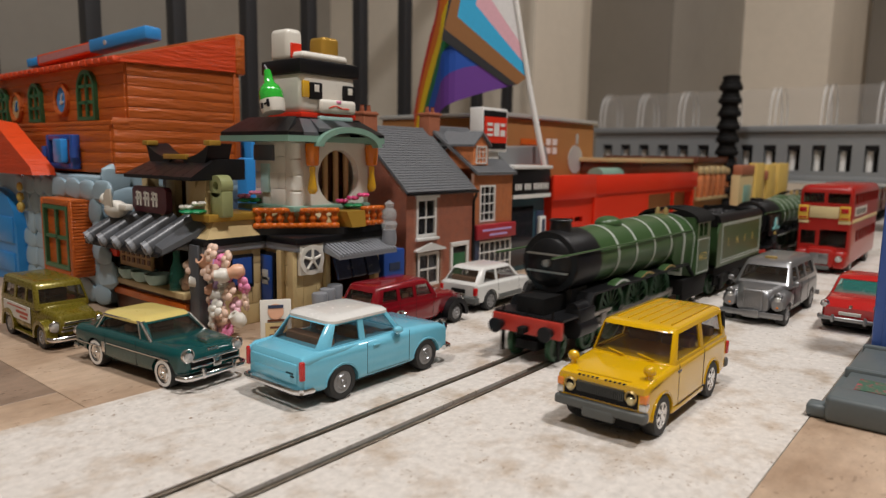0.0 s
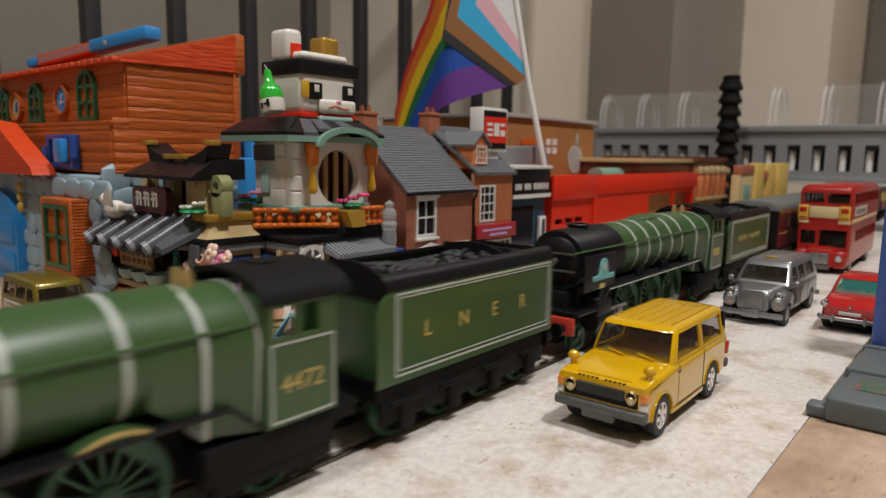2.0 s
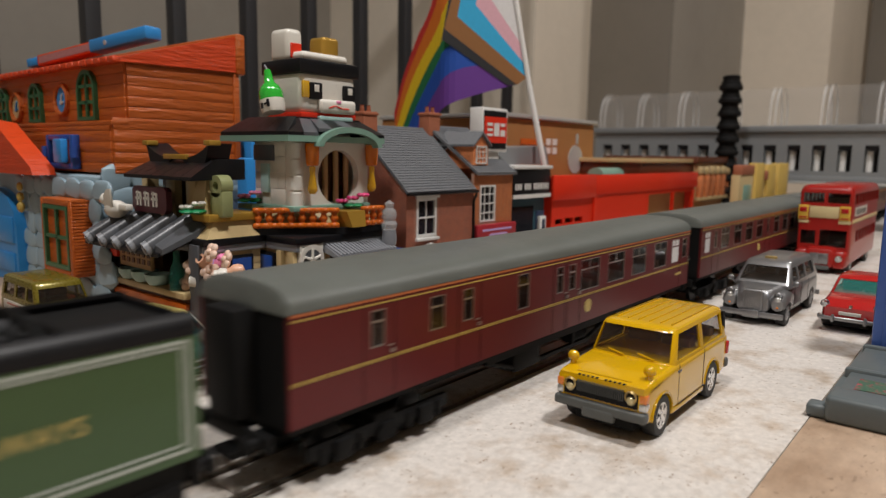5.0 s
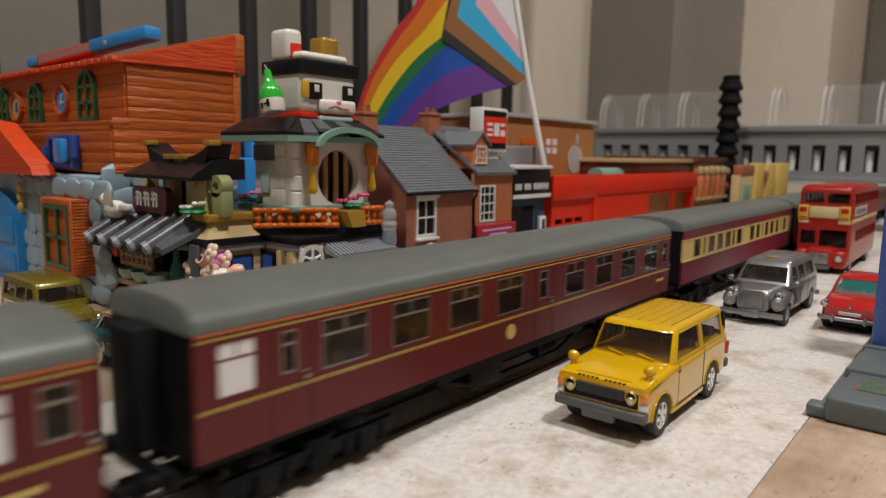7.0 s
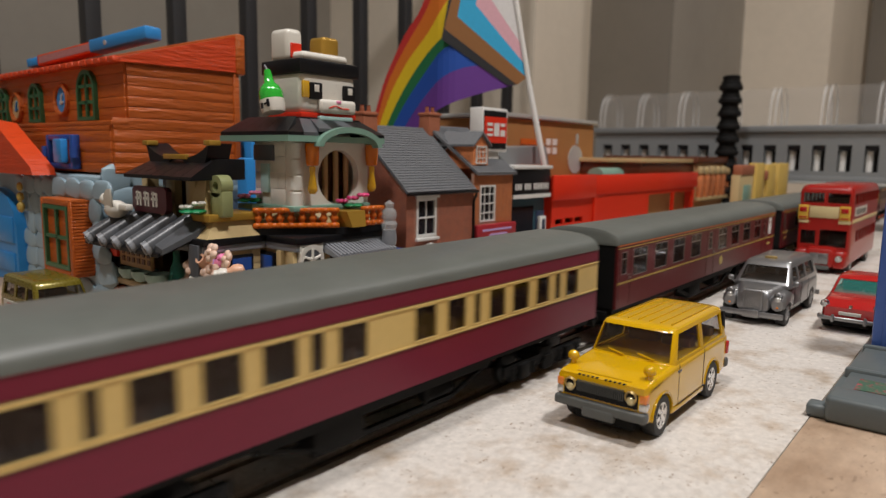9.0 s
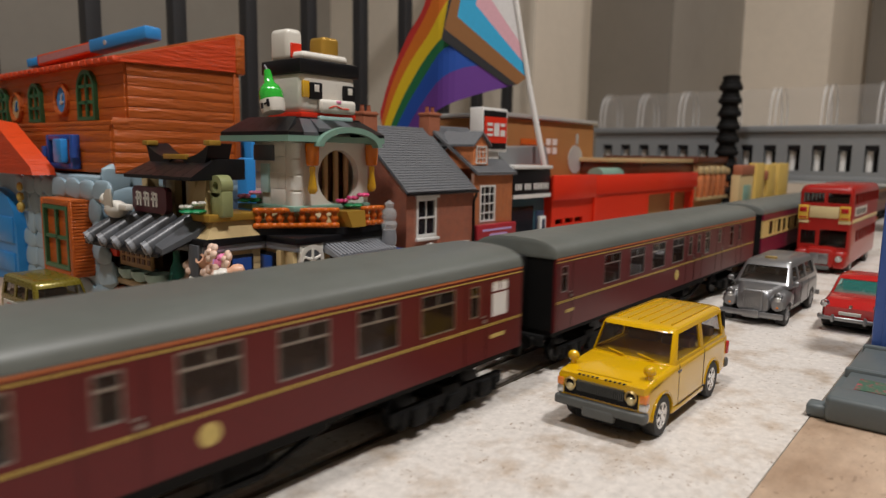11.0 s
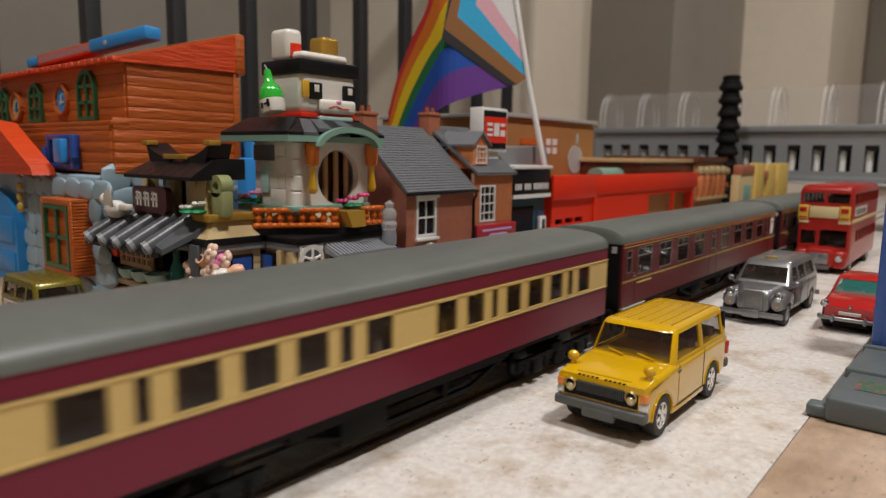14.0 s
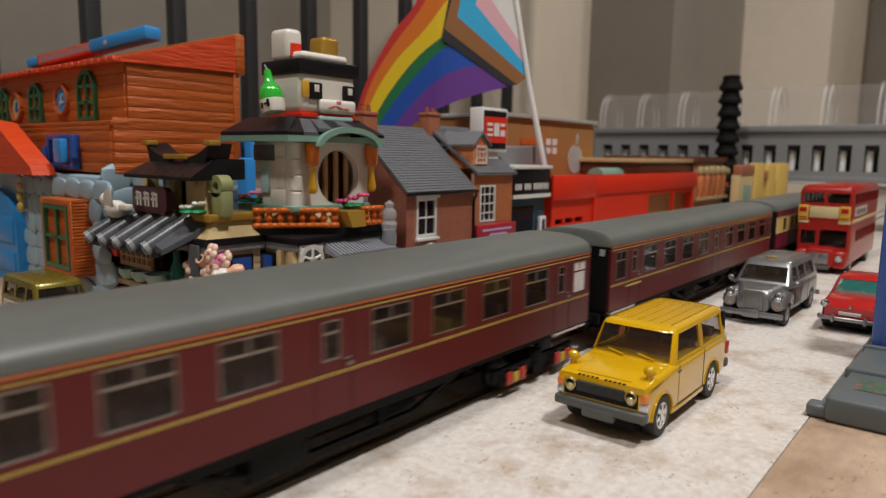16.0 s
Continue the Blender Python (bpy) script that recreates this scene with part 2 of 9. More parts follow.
for x in (-8.25, 8.25):
    bm = bmesh.new()
    prism(bm, [(x - 1.1, -2.5), (x + 1.1, -2.5), (x + 0.9, -0.6), (x + 0.8, 0.1), (x + 0.45, 0.35), (x - 0.45, 0.35), (x - 0.8, 0.1), (x - 0.9, -0.6)], "y", -650, 3650)
    part("rail", bm, STEEL, rail)


def tile(parent, name, x0, x1, y0, y1, mat, top=0.0):
    w = 0.1
    return part(name, boxes((x0 + w, x1 - w, y0 + w, y1 - w, -2.5, top), bevel=0.12, seg=1), mat, parent, smooth=False)


paving = thing("pavement", "pale stone road tiles laid round the rails", "road tiles", 0, 0, 0, kind="structure")
for y0, y1 in ((-650, 88), (88, 172), (172, 310), (310, 448), (448, 586), (586, 1000), (1000, 3650)):
    tile(paving, "tile", -6.4, 5.2, y0, y1, BOARD, -0.1)
for y0, y1 in ((-650, 171), (171, 447), (447, 1000), (1000, 3650)):
    tile(paving, "tile", -78, -9.8, y0, y1, BOARD)
for y0, y1 in ((-650, 309), (309, 900), (900, 3650)):
    tile(paving, "tile", 9.6, 100, y0, y1, BOARD)
for y0, y1 in ((-650, -60), (-60, 390), (390, 1000), (1000, 3650)):
    tile(paving, "tile", 100, 880, y0, y1, TAN, -0.1)

for x0, x1, y0, y1, mat in ((-550, -100, -650, 89, TANDARK), (-100, -78, -650, 89, TAN), (-550, -78, 89, 390, TAN), (-550, -78, 390, 1000, TAN), (-550, -78, 1000, 3650, TAN)):
    tile(paving, "tile", x0, x1, y0, y1, mat, -0.1)

railing = thing("railing", "black metal stair railing with upright bars", "railing", -573, 0, 0)
bar = None
for k in range(-12, 8):
    y = 408 + 92 * k
    if bar is None:
        bar = part("bar", boxes((-8, 8, -8, 8, -700, 640), bevel=1.5), BLACKMETAL, railing)
        bar.matrix_basis = at(0, y, 0)
    else:
        twin("bar", bar, railing, at(0, y, 0))
part("handrail", boxes((-18, 18, -720, 1080, 640, 670), bevel=4), BLACKMETAL, railing)
part("bottom_rail", boxes((-12, 12, -720, 1080, -720, -700), bevel=2), BLACKMETAL, railing)


# ---- train ----
WHEELS = []      # (object, radius) turned as the train rolls


def spoked_wheel(name, parent, y, z, x, r, spokes, rim_mat, hub_mat, turning=True):
    bm = bmesh.new()
    w = 2.2
    spin(bm, [(r - 2.0, -w / 2), (r, -w / 2), (r + 0.1, w / 2 - 0.6), (r - 0.3, w / 2), (r - 1.7, w / 2), (r - 2.0, w / 2 - 0.4), (r - 2.0, -w / 2)], axis="x", seg=40)
    ob = part(name, bm, rim_mat, parent)
    ob.matrix_basis = at(x, y, z)
    bm = bmesh.new()
    spin(bm, [(0, -w / 2), (r * 0.2, -w / 2), (r * 0.2, w / 2), (r * 0.1, w / 2 + 0.5), (0, w / 2 + 0.5)], axis="x", seg=20)
    for k in range(spokes):
        a = 2 * math.pi * k / spokes
        rod(bm, (0, r * 0.12 * math.cos(a), r * 0.12 * math.sin(a)), (0, (r - 1.6) * math.cos(a), (r - 1.6) * math.sin(a)), 0.55, 6)
    rod(bm, (-w / 2, r * 0.42, 0), (w / 2 + 1.2, r * 0.42, 0), 1.5, 12)
    # counterweight
    seg = [((r - 2) * math.cos(a), (r - 2) * math.sin(a)) for a in np.linspace(math.pi * 0.78, math.pi * 1.22, 8)]
    prism(bm, [(float(u), float(v)) for u, v in seg], "x", -0.8, 0.9)
    part("spokes", bm, hub_mat, ob)
    if turning:
        WHEELS.append((ob, r))
    return ob


def bogie(parent, y, half, r=6.2, sides=16.0):
    b = new("bogie")
    b.parent = parent
    b.matrix_basis = at(0, y, 0)
    bm = boxes((-sides, -sides + 2, -half - 11, half + 11, 6, 10), (sides - 2, sides, -half - 11, half + 11, 6, 10), (-sides, sides, -4, 4, 6, 12), bevel=0.5)
    for sy in (-half, half):
        for sx in (-1, 1):
            box(bm, sx * sides - 1.6, sx * sides + 1.6, sy - 3, sy + 3, 4, 9.5, 0.6)
            for k in (-6.5, 6.5):
                rod(bm, (sx * (sides - 0.2), sy + k, 4.5), (sx * (sides - 0.2), sy + k, 9), 1.3, 8)
        box(bm, -sides, sides, sy - 1, sy + 1, 5, 7)
    for sx in (-1, 1):
        for k in range(-3, 4):
            box(bm, sx * sides - 1.2, sx * sides + 1.2, k * 0.2 - 4 + abs(k) * 0.4, 4 - abs(k) * 0.4, 4.2 + (k + 3) * 0.7, 4.7 + (k + 3) * 0.7)
    part("bogie_frame", bm, SOOT, b)
    for sy in (-half, half):
        for sx in (-1, 1):
            bm = bmesh.new()
            spin(bm, [(0, -1.1), (r - 0.6, -1.1), (r - 0.4, 0.4), (r, 1.2), (0.0, 1.2)], axis="x", seg=20)
            part("wheel", bm, LOCOBLACK, b).matrix_basis = at(sx * 8.4, sy, r)
    return b


def roof_ring(y, half, z_side, top, lift=0.0):
    pts = []
    for k in range(17):
        a = math.pi * k / 16
        pts.append((half * math.copysign(abs(math.cos(a)) ** 0.72, math.cos(a)), y, z_side + (top - z_side) * math.sin(a) ** 0.85 + lift))
    return pts


def coach(label, length, livery, windows, y0, white=(), bright_axles=False):
    """A carriage whose leading end is at y0 and which trails towards +y. windows: (start, end, bottom, top) from the leading end."""
    t = thing("carriage", label, "railway carriage", 0, y0, 0, group="carriages of the train")
    half, z0, z1 = 18.4, 17.2, 44.9
    cream = livery == "cream"
    lower = CRIMSON if cream else MAROON
    for s in (-1, 1):
        a, b = (half - 1.1, half) if s > 0 else (-half, -half + 1.1)
        bm = bmesh.new()
        if cream:
            panel_with_holes(bm, 0, length, z0, 28.6, [], a, b)
            part("upper_panel", panel_with_holes(bmesh.new(), 0, length, 40.4, z1, [], a, b), lower, t, "crimson panel above the windows", smooth=False)
        else:
            panel_with_holes(bm, 0, length, z0, z1, windows, a, b)
        part("body_side", bm, lower, t, smooth=False)
    for y in (0, length - 1.2):
        bm = bmesh.new()
        box(bm, -half + 1.1, half - 1.1, y, y + 1.2, z0, z1)
        ring = [(q[0] * 0.985, q[2]) for q in roof_ring(0, half, z1, 50.4)]
        prism(bm, ring, "y", y, y + 1.2)
        part("end_wall", bm, SOOT, t, "black carriage end", smooth=False)
    if cream:
        bm = bmesh.new()
        for s in (-1, 1):
            a, b = (half - 1.2, half + 0.12) if s > 0 else (-half - 0.12, -half + 1.2)
            panel_with_holes(bm, 0.2, length - 0.2, 28.6, 40.4, windows, a, b)
        part("window_band", bm, CREAM, t, "cream painted window band", smooth=False)
    bm = bmesh.new()
    loft(bm, [roof_ring(-0.5, half - 0.6, z1 - 0.4, 49.6), roof_ring(0.3, half + 0.3, z1, 51.4), roof_ring(length - 0.3, half + 0.3, z1, 51.4), roof_ring(length + 0.5, half - 0.6, z1 - 0.4, 49.6)])
    part("roof", bm, ROOFGREY, t, "grey painted roof")
    vent = None
    for k in range(int(length / 30)):
        for s in (-1, 1):
            m = at(s * 5.5, 16 + 30 * k + 4 * s, 50.2)
            if vent is None:
                bm = bmesh.new()
                spin(bm, [(0, 0.9), (1.2, 0.8), (1.7, 0.4), (1.7, -0.5), (0, -0.5)], seg=12)
                vent = part("roof_vent", bm, ROOFGREY, t)
                vent.matrix_basis = m
            else:
                twin("roof_vent", vent, t, m)
    # lining
    for s in (-1, 1):
        x = s * (half + (0.16 if cream else 0.06))
        if not cream:
            part("lining_line", boxes((x - 0.1, x + 0.1, 0.2, length - 0.2, 44.1, 44.75)), ORANGELINE, t, "thin orange painted line", smooth=False)
            part("lining_line", boxes((x - 0.1, x + 0.1, 0.2, length - 0.2, 42.95, 43.3)), YELLOWLINE, t, "thin yellow painted line", smooth=False)
            part("lining_line", boxes((x - 0.1, x + 0.1, 0.2, length - 0.2, 28.15, 28.4)), YELLOWLINE, t, "thin yellow painted line", smooth=False)
            part("lining_line", boxes((x - 0.1, x + 0.1, 0.2, length - 0.2, 27.65, 27.85)), YELLOWLINE, t, "thin yellow painted line", smooth=False)
        else:
            for z in (28.5, 40.4):
                part("lining_line", boxes((x - 0.1, x + 0.1, 0.2, length - 0.2, z - 0.14, z + 0.14)), GOLDBROWN, t, "thin brown gold line", smooth=False)
            for z in (29.0, 40.0):
                part("waist_beading", boxes((x - 0.2, x + 0.3, 0.2, length - 0.2, z - 0.3, z + 0.25), bevel=0.1), CREAM, t, "raised cream beading", smooth=False)
    # windows
    for i, (a, b, c, d) in enumerate(windows):
        for s in (-1, 1):
            xi = s * (half - (0.08 if cream else 0.25))
            pane = part("window_pane", boxes((xi - 0.12, xi + 0.12, a - 0.2, b + 0.2, c - 0.2, d + 0.2)), WHITEGLASS if i in white else COACHGLASS, t, smooth=False)
            pane.visible_shadow = False
            f = 0.42 if cream else 0.32
            xo = s * (half + (0.3 if cream else 0.02))
            fr = boxes((xo - 0.5, xo + 0.1, a, b, d - f, d), (xo - 0.5, xo + 0.1, a, b, c, c + f), (xo - 0.5, xo + 0.1, a, a + f, c, d), (xo - 0.5, xo + 0.1, b - f, b, c, d))
            if not cream:
                zt = c + (d - c) * 0.68
                box(fr, xo - 0.6, xo - 0.1, a, b, zt - 0.28, zt + 0.28)
                if b - a > 8 or i in white:
                    box(fr, xo - 0.6, xo - 0.1, (a + b) / 2 - 0.25, (a + b) / 2 + 0.25, zt, d)
            part("window_frame", fr, CREAM if cream else MAROON if i in white else RODSTEEL, t, smooth=False)
    # seats and floor
    part("floor", boxes((-half + 1.2, half - 1.2, 1.5, length - 1.5, 18, 20)), SEATBROWN, t, smooth=False)
    bm = bmesh.new()
    y = 26.0
    while y < length - 24:
        for s in (-1, 1):
            box(bm, s * 10 - 5.5, s * 10 + 5.5, y, y + 3, 20, 32.5, 0.6)
            box(bm, s * 10 - 5.5, s * 10 + 5.5, y + 3, y + 8, 20, 26, 0.6)
        y += 14
    part("seats", bm, SEATBROWN, t)
    # ends
    for y, k in ((-6.4, -1), (length + 6.4, 1)):
        part("gangway", boxes((-6, 6, min(y, y - 6.4 * k), max(y, y - 6.4 * k), 18, 45), bevel=0.8), SOOT, t, "black gangway bellows")
        for s in (-1, 1):
            bm = bmesh.new()
            rod(bm, (s * 11.5, y - 3.2 * k, 14.2), (s * 11.5, y + 1.5 * k, 14.2), 1.2, 10)
            rod(bm, (s * 11.5, y + 1.3 * k, 14.2), (s * 11.5, y + 2.0 * k, 14.2), 2.5, 14)
            part("buffer", bm, SOOT, t)
        part("headstock", boxes((-16, 16, min(y - 2 * k, y - 3.4 * k), max(y - 2 * k, y - 3.4 * k), 12.2, 16.4), bevel=0.3), SOOT, t)
    # underframe
    bm = boxes((-16, 16, 2, length - 2, 14.6, 17.3), (-4, 4, -7, length + 7, 8, 9.6))
    for s in (-1, 1):
        m = length / 2
        box(bm, s * 14 - 1, s * 14 + 1, m - 46, m + 46, 12.6, 15)
        box(bm, s * 14 - 0.8, s * 14 + 0.8, m - 26, m + 26, 6.6, 8)
        for k in (-1, 1):
            rod(bm, (s * 14, m + 26 * k, 7.3), (s * 14, m + 46 * k, 13.5), 0.9, 6)
            box(bm, s * 14 - 0.7, s * 14 + 0.7, m + 14 * k - 0.8, m + 14 * k + 0.8, 7, 14)
        box(bm, s * 11 - 4, s * 11 + 4, m - 18 * s - 11, m - 18 * s + 6, 6.2, 14, 0.4)
        rod(bm, (s * 9, m + 18, 9.5), (s * 9, m + 30, 9.5), 3.4, 12)
    part("underframe", bm, SOOT, t)
    for y in (34, length - 34):
        b = bogie(t, y, 16)
        if bright_axles:
            for sy in (-16, 16):
                for s in (-1, 1):
                    x = s * 17.7
                    box_end = part("axlebox", boxes((x - 0.4, x + 0.4, sy - 1.5, sy + 1.5, 4.6, 8.2), bevel=0.3), YELLOWAXLE, b, "yellow axlebox cover")
                    part("spring_cover", boxes((x - 0.5, x + 0.5, sy - 5.6, sy - 2.4, 4.4, 9.0), bevel=0.4), REDBEAM, box_end, "red spring cover")
                    part("spring_cover", boxes((x - 0.5, x + 0.5, sy + 2.4, sy + 5.6, 4.4, 9.0), bevel=0.4), REDBEAM, box_end, "red spring cover")
    if bright_axles:
        for s in (-1, 1):
            for a in (2, length - 26):
                part("step_board", boxes((s * 17.6 - 0.8, s * 17.6 + 0.8, a, a + 24, 15.6, 16.6), bevel=0.2), PALESTEP, t, "pale step board edge", smooth=False)
        part("end_label", boxes((13.2, 15.4, -0.3, 0.05, 40.6, 43.4)), PALESTEP, t, "small pale end label", smooth=False)
    for i, (a, b, c, d) in enumerate(windows):
        if not cream and b - a < 6:
            for s in (-1, 1):
                part("door_handle", boxes((s * 18.7 - 0.3, s * 18.7 + 0.3, b + 2.2, b + 3.6, 29.2, 30.2), (s * 18.6 - 0.2, s * 18.6 + 0.2, b + 1.2, b + 3.2, 31.0, 31.4), bevel=0.1), RODSTEEL, t, "small bright door handle", smooth=False)
                part("door_hinge_line", boxes((s * 18.42 - 0.06, s * 18.42 + 0.06, b + 3.9, b + 4.1, 17.6, 42.6), (s * 18.42 - 0.06, s * 18.42 + 0.06, a - 2.6, a - 2.4, 17.6, 42.6)), SOOT, t, "dark door shut line", smooth=False)
    return t


LOW, TOP = 30.0, 42.1
MK1 = [(5.1, 14.7, LOW, TOP), (21.4, 25.8, LOW + 1.6, TOP - 0.6), (33.4, 48.6, LOW, TOP), (57.9, 73, LOW, TOP), (82.2, 97.4, LOW, TOP), (106.6, 121.6, LOW, TOP), (132.5, 138, LOW + 1.6, TOP - 0.6), (151, 166, LOW, TOP), (175.3, 190.4, LOW, TOP), (198.8, 213.9, LOW, TOP), (223, 238.3, LOW, TOP), (244.9, 249.9, LOW + 1.6, TOP - 0.6)]
MK1_TURNED = [(254 - b, 254 - a, c, d) for a, b, c, d in MK1[::-1]]
BRAKE = [(26, 31, LOW + 1.6, TOP - 0.6), (49.5, 56, LOW + 1.6, TOP - 0.6), (65, 70, LOW + 1.6, TOP - 0.6), (95, 102, LOW, TOP), (121, 125.5, LOW + 1.6, TOP - 0.6), (130, 135, LOW + 1.6, TOP - 0.6), (139, 154.7, LOW, TOP), (162.6, 178.3, LOW, TOP), (186.5, 201.3, LOW, TOP), (211.2, 225.9, LOW, TOP), (232.6, 242.5, LOW, TOP), (246.9, 252.8, LOW + 1.6, TOP - 0.6)]
CREAMW = [(14.8, 25.3, 29.6, 39.7), (29.4, 33.2, 29.6, 39.7), (37.5, 48.3, 29.6, 39.7), (52.7, 63.1, 29.6, 39.7), (67.4, 77.8, 29.6, 39.7), (81.0, 85.8, 29.6, 39.7), (89.8, 100.2, 29.6, 39.7), (117.9, 127.8, 29.6, 39.7), (132.2, 141.6, 29.6, 39.7), (145.3, 149.1, 29.6, 39.7), (153.4, 162.8, 29.6, 39.7), (166.7, 177.3, 29.6, 39.7), (181.5, 190.7, 29.6, 39.7), (194.4, 198.5, 29.6, 39.7), (202.4, 212.0, 29.6, 39.7)]
BRAKE_TWO = [(4, 8.4, LOW + 1.6, TOP - 0.6), (39, 54, LOW, TOP), (64, 79.5, LOW, TOP), (88.5, 104, LOW, TOP), (113.5, 129, LOW, TOP), (136, 141, LOW + 1.6, TOP - 0.6), (149, 153.6, LOW + 1.6, TOP - 0.6), (161, 169, LOW, TOP), (183.3, 188.3, LOW + 4, TOP - 0.6), (205, 212, LOW, TOP), (222.2, 226, LOW + 2, TOP - 0.6)]


def emblem(t, y, z, r=2.6):
    bm = bmesh.new()
    rod(bm, (18.35, y, z), (18.6, y, z), r, 20)
    part("crest", bm, CREST, t, "round cream and gold crest transfer")


def nameplate_bar(t, y0, y1, z, h=1.2):
    part("lettering", boxes((18.3, 18.55, y0, y1, z - h / 2, z + h / 2)), CREST, t, "small gold lettering bar", smooth=False)


def boiler_band(parent, y, r, zc, mat, w=1.5):
    bm = bmesh.new()
    spin(bm, [(r - 0.4, -w / 2), (r + 0.18, -w / 2), (r + 0.18, w / 2), (r - 0.4, w / 2)], (0, y, zc), "y", 40)
    return part("boiler_band", bm, mat, parent, "pale lined boiler band")


def locomotive(label, y0, kind):
    """A large green express engine; y0 is its buffer beam, it trails towards +y. kind 3: 4472 with curved splashers; kind 1: straight high running plate with deflectors."""
    t = thing("steam_locomotive", label, "steam locomotive", 0, y0, 0, group="locomotives of the train")
    zc = 38.4
    L = LOCO[kind]
    bands, cab0, cab1, drv, smoke = L["bands"], L["cab"][0], L["cab"][1], L["drivers"], L["smoke"]
    r0, r1 = 12.4, 13.8
    rad = lambda y: r0 + (r1 - r0) * min(max((y - smoke) / 70, 0), 1)
    bm = bmesh.new()
    spin(bm, [(0, smoke), (rad(smoke), smoke), (rad(smoke + 70), smoke + 70), (rad(bands[-2]), bands[-2]), (0, bands[-2])], (0, 0, zc), "y", 48)
    part("boiler", bm, GREEN, t)
    # firebox, deeper and flat sided
    f0, f1 = bands[-3], cab0 + 1
    def fring(y, w, top, bot):
        pts = []
        for k in range(21):
            a = math.pi * k / 20
            pts.append((w * math.cos(a), y, zc + (top - zc) * math.sin(a)))
        pts += [(-w * 0.98, y, zc - 4), (-w * 0.93, y, bot), (w * 0.93, y, bot), (w * 0.98, y, zc - 4)]
        return pts
    bm = bmesh.new()
    loft(bm, [fring(f0 + 4, 13.9, zc + 13.9, 30), fring(f0 + 18, 14.3, zc + 13.6, 20), fring(f1, 15.4, zc + 13.0, 18)])
    part("firebox", bm, GREEN, t)
    for y in bands[:-2]:
        boiler_band(t, y, rad(y), zc, LINING)
    for y in bands[-2:]:
        bm = bmesh.new()
        w = 13.9 + (y - f0) / (f1 - f0) * 1.5
        top = zc + 13.9 - 0.9 * (y - f0) / (f1 - f0)
        loft(bm, [fring(y - 0.7, w + 0.2, top + 0.22, 20), fring(y + 0.7, w + 0.25, top + 0.22, 20)])
        part("boiler_band", bm, LINING, t, "pale lined firebox band")
    bm = bmesh.new()
    for s in (-1, 1):
        rod(bm, (s * 12.6, 10, zc + 5), (s * 14.2, cab0, zc + 5), 0.45, 8)
        for k in range(5):
            y = 20 + k * (cab0 - 24) / 4
            rod(bm, (s * 11.5, y, zc + 5), (s * (12.7 + 1.4 * y / cab0), y, zc + 5), 0.5, 6)
    part("handrail", bm, GREEN, t)
    # smokebox
    bm = bmesh.new()
    sf = L["smokefront"]
    spin(bm, [(0, sf - 1.6), (4, sf - 1.6), (9.5, sf - 0.7), (10.2, sf), (12.6, sf), (13.1, sf + 0.8), (13.1, smoke + 0.6), (0, smoke + 0.6)], (0, 0, zc), "y", 48)
    box(bm, -9, 9, sf + 3, smoke - 4, 20, 28, 0.5)
    part("smokebox", bm, LOCOBLACK, t, "black smokebox with round door")
    bm = bmesh.new()
    for z in (zc - 3.6, zc + 3.6):
        box(bm, -9.5, 9.5, sf - 2.3, sf - 1.7, z - 0.4, z + 0.4)
    rod(bm, (0, sf - 3.2, zc), (0, sf - 1, zc), 1.6, 12)
    part("smokebox_hinge", bm, RODSTEEL, t, "pale hinge straps and dart")
    bm = bmesh.new()
    cy = (sf + smoke) / 2 - 2
    low = 0 if kind == 3 else 2.8
    spin(bm, [(5.8, zc + 11.0), (4.6, zc + 12.6), (4.4, zc + 16 - low), (5.0, zc + 17.0 - low), (4.6, zc + 17.4 - low), (3.2, zc + 17.4 - low), (3.2, zc + 13)], (0, cy, 0), "z", 24)
    part("chimney", bm, LOCOBLACK, t)
    bm = bmesh.new()
    dy = bands[3] + 4 if kind == 1 else bands[1] + 14
    if kind == 1:
        rings = []
        for k in range(9):
            u = k / 8
            w, h = 5.8 * math.sin(math.pi * (0.12 + 0.8 * u)) , 2.6 * math.sin(math.pi * (0.08 + 0.84 * u))
            rings.append([(w * math.cos(a), dy - 18 + 44 * u, zc + 12.2 + h * 1.0 * max(math.sin(a), -0.6)) for a in np.linspace(0, 2 * math.pi, 16, endpoint=False)])
        loft(bm, [[tuple(map(float, q)) for q in r] for r in rings])
    else:
        ball(bm, (0, dy, zc + 12.6), 6.0, 1, 1.25, 0.6, 20, 10)
    part("dome", bm, GREEN, t)
    bm = bmesh.new()
    for k in (-1, 1):
        spin(bm, [(1.4, zc + 13), (1.1, zc + 16), (0.7, zc + 17), (0, zc + 17.1)], (k * 2.2, cab0 - 9, 0), "z", 12)
    part("safety_valve", bm, BRASS, t, "brass safety valve")
    # cab
    for s in (-1, 1):
        bm = bmesh.new()
        a, b = (15.6, 16.6) if s > 0 else (-16.6, -15.6)
        panel_with_holes(bm, cab0 + 1.5, cab1, 18.5, 48.4, [(cab0 + 4, cab0 + 9.6, 39.5, 46.6), (cab0 + 11, cab0 + 16.6, 39.5, 46.6)], a, b)
        part("cab_side", bm, GREEN, t, smooth=False)
        bm = bmesh.new()
        e = s * 16.7
        for y in (cab0 + 2.6, cab1 - 1):
            box(bm, e - 0.12, e + 0.12, y - 0.25, y + 0.25, 19.5, 38)
        for z in (19.6, 38):
            box(bm, e - 0.12, e + 0.12, cab0 + 2.6, cab1 - 1, z - 0.25, z + 0.25)
        part("lining_line", bm, LINING, t, smooth=False)
    part("cab_front", boxes((-15.6, 15.6, cab0 + 0.5, cab0 + 1.5, 18.5, 50)), GREEN, t, smooth=False)
    bm = bmesh.new()
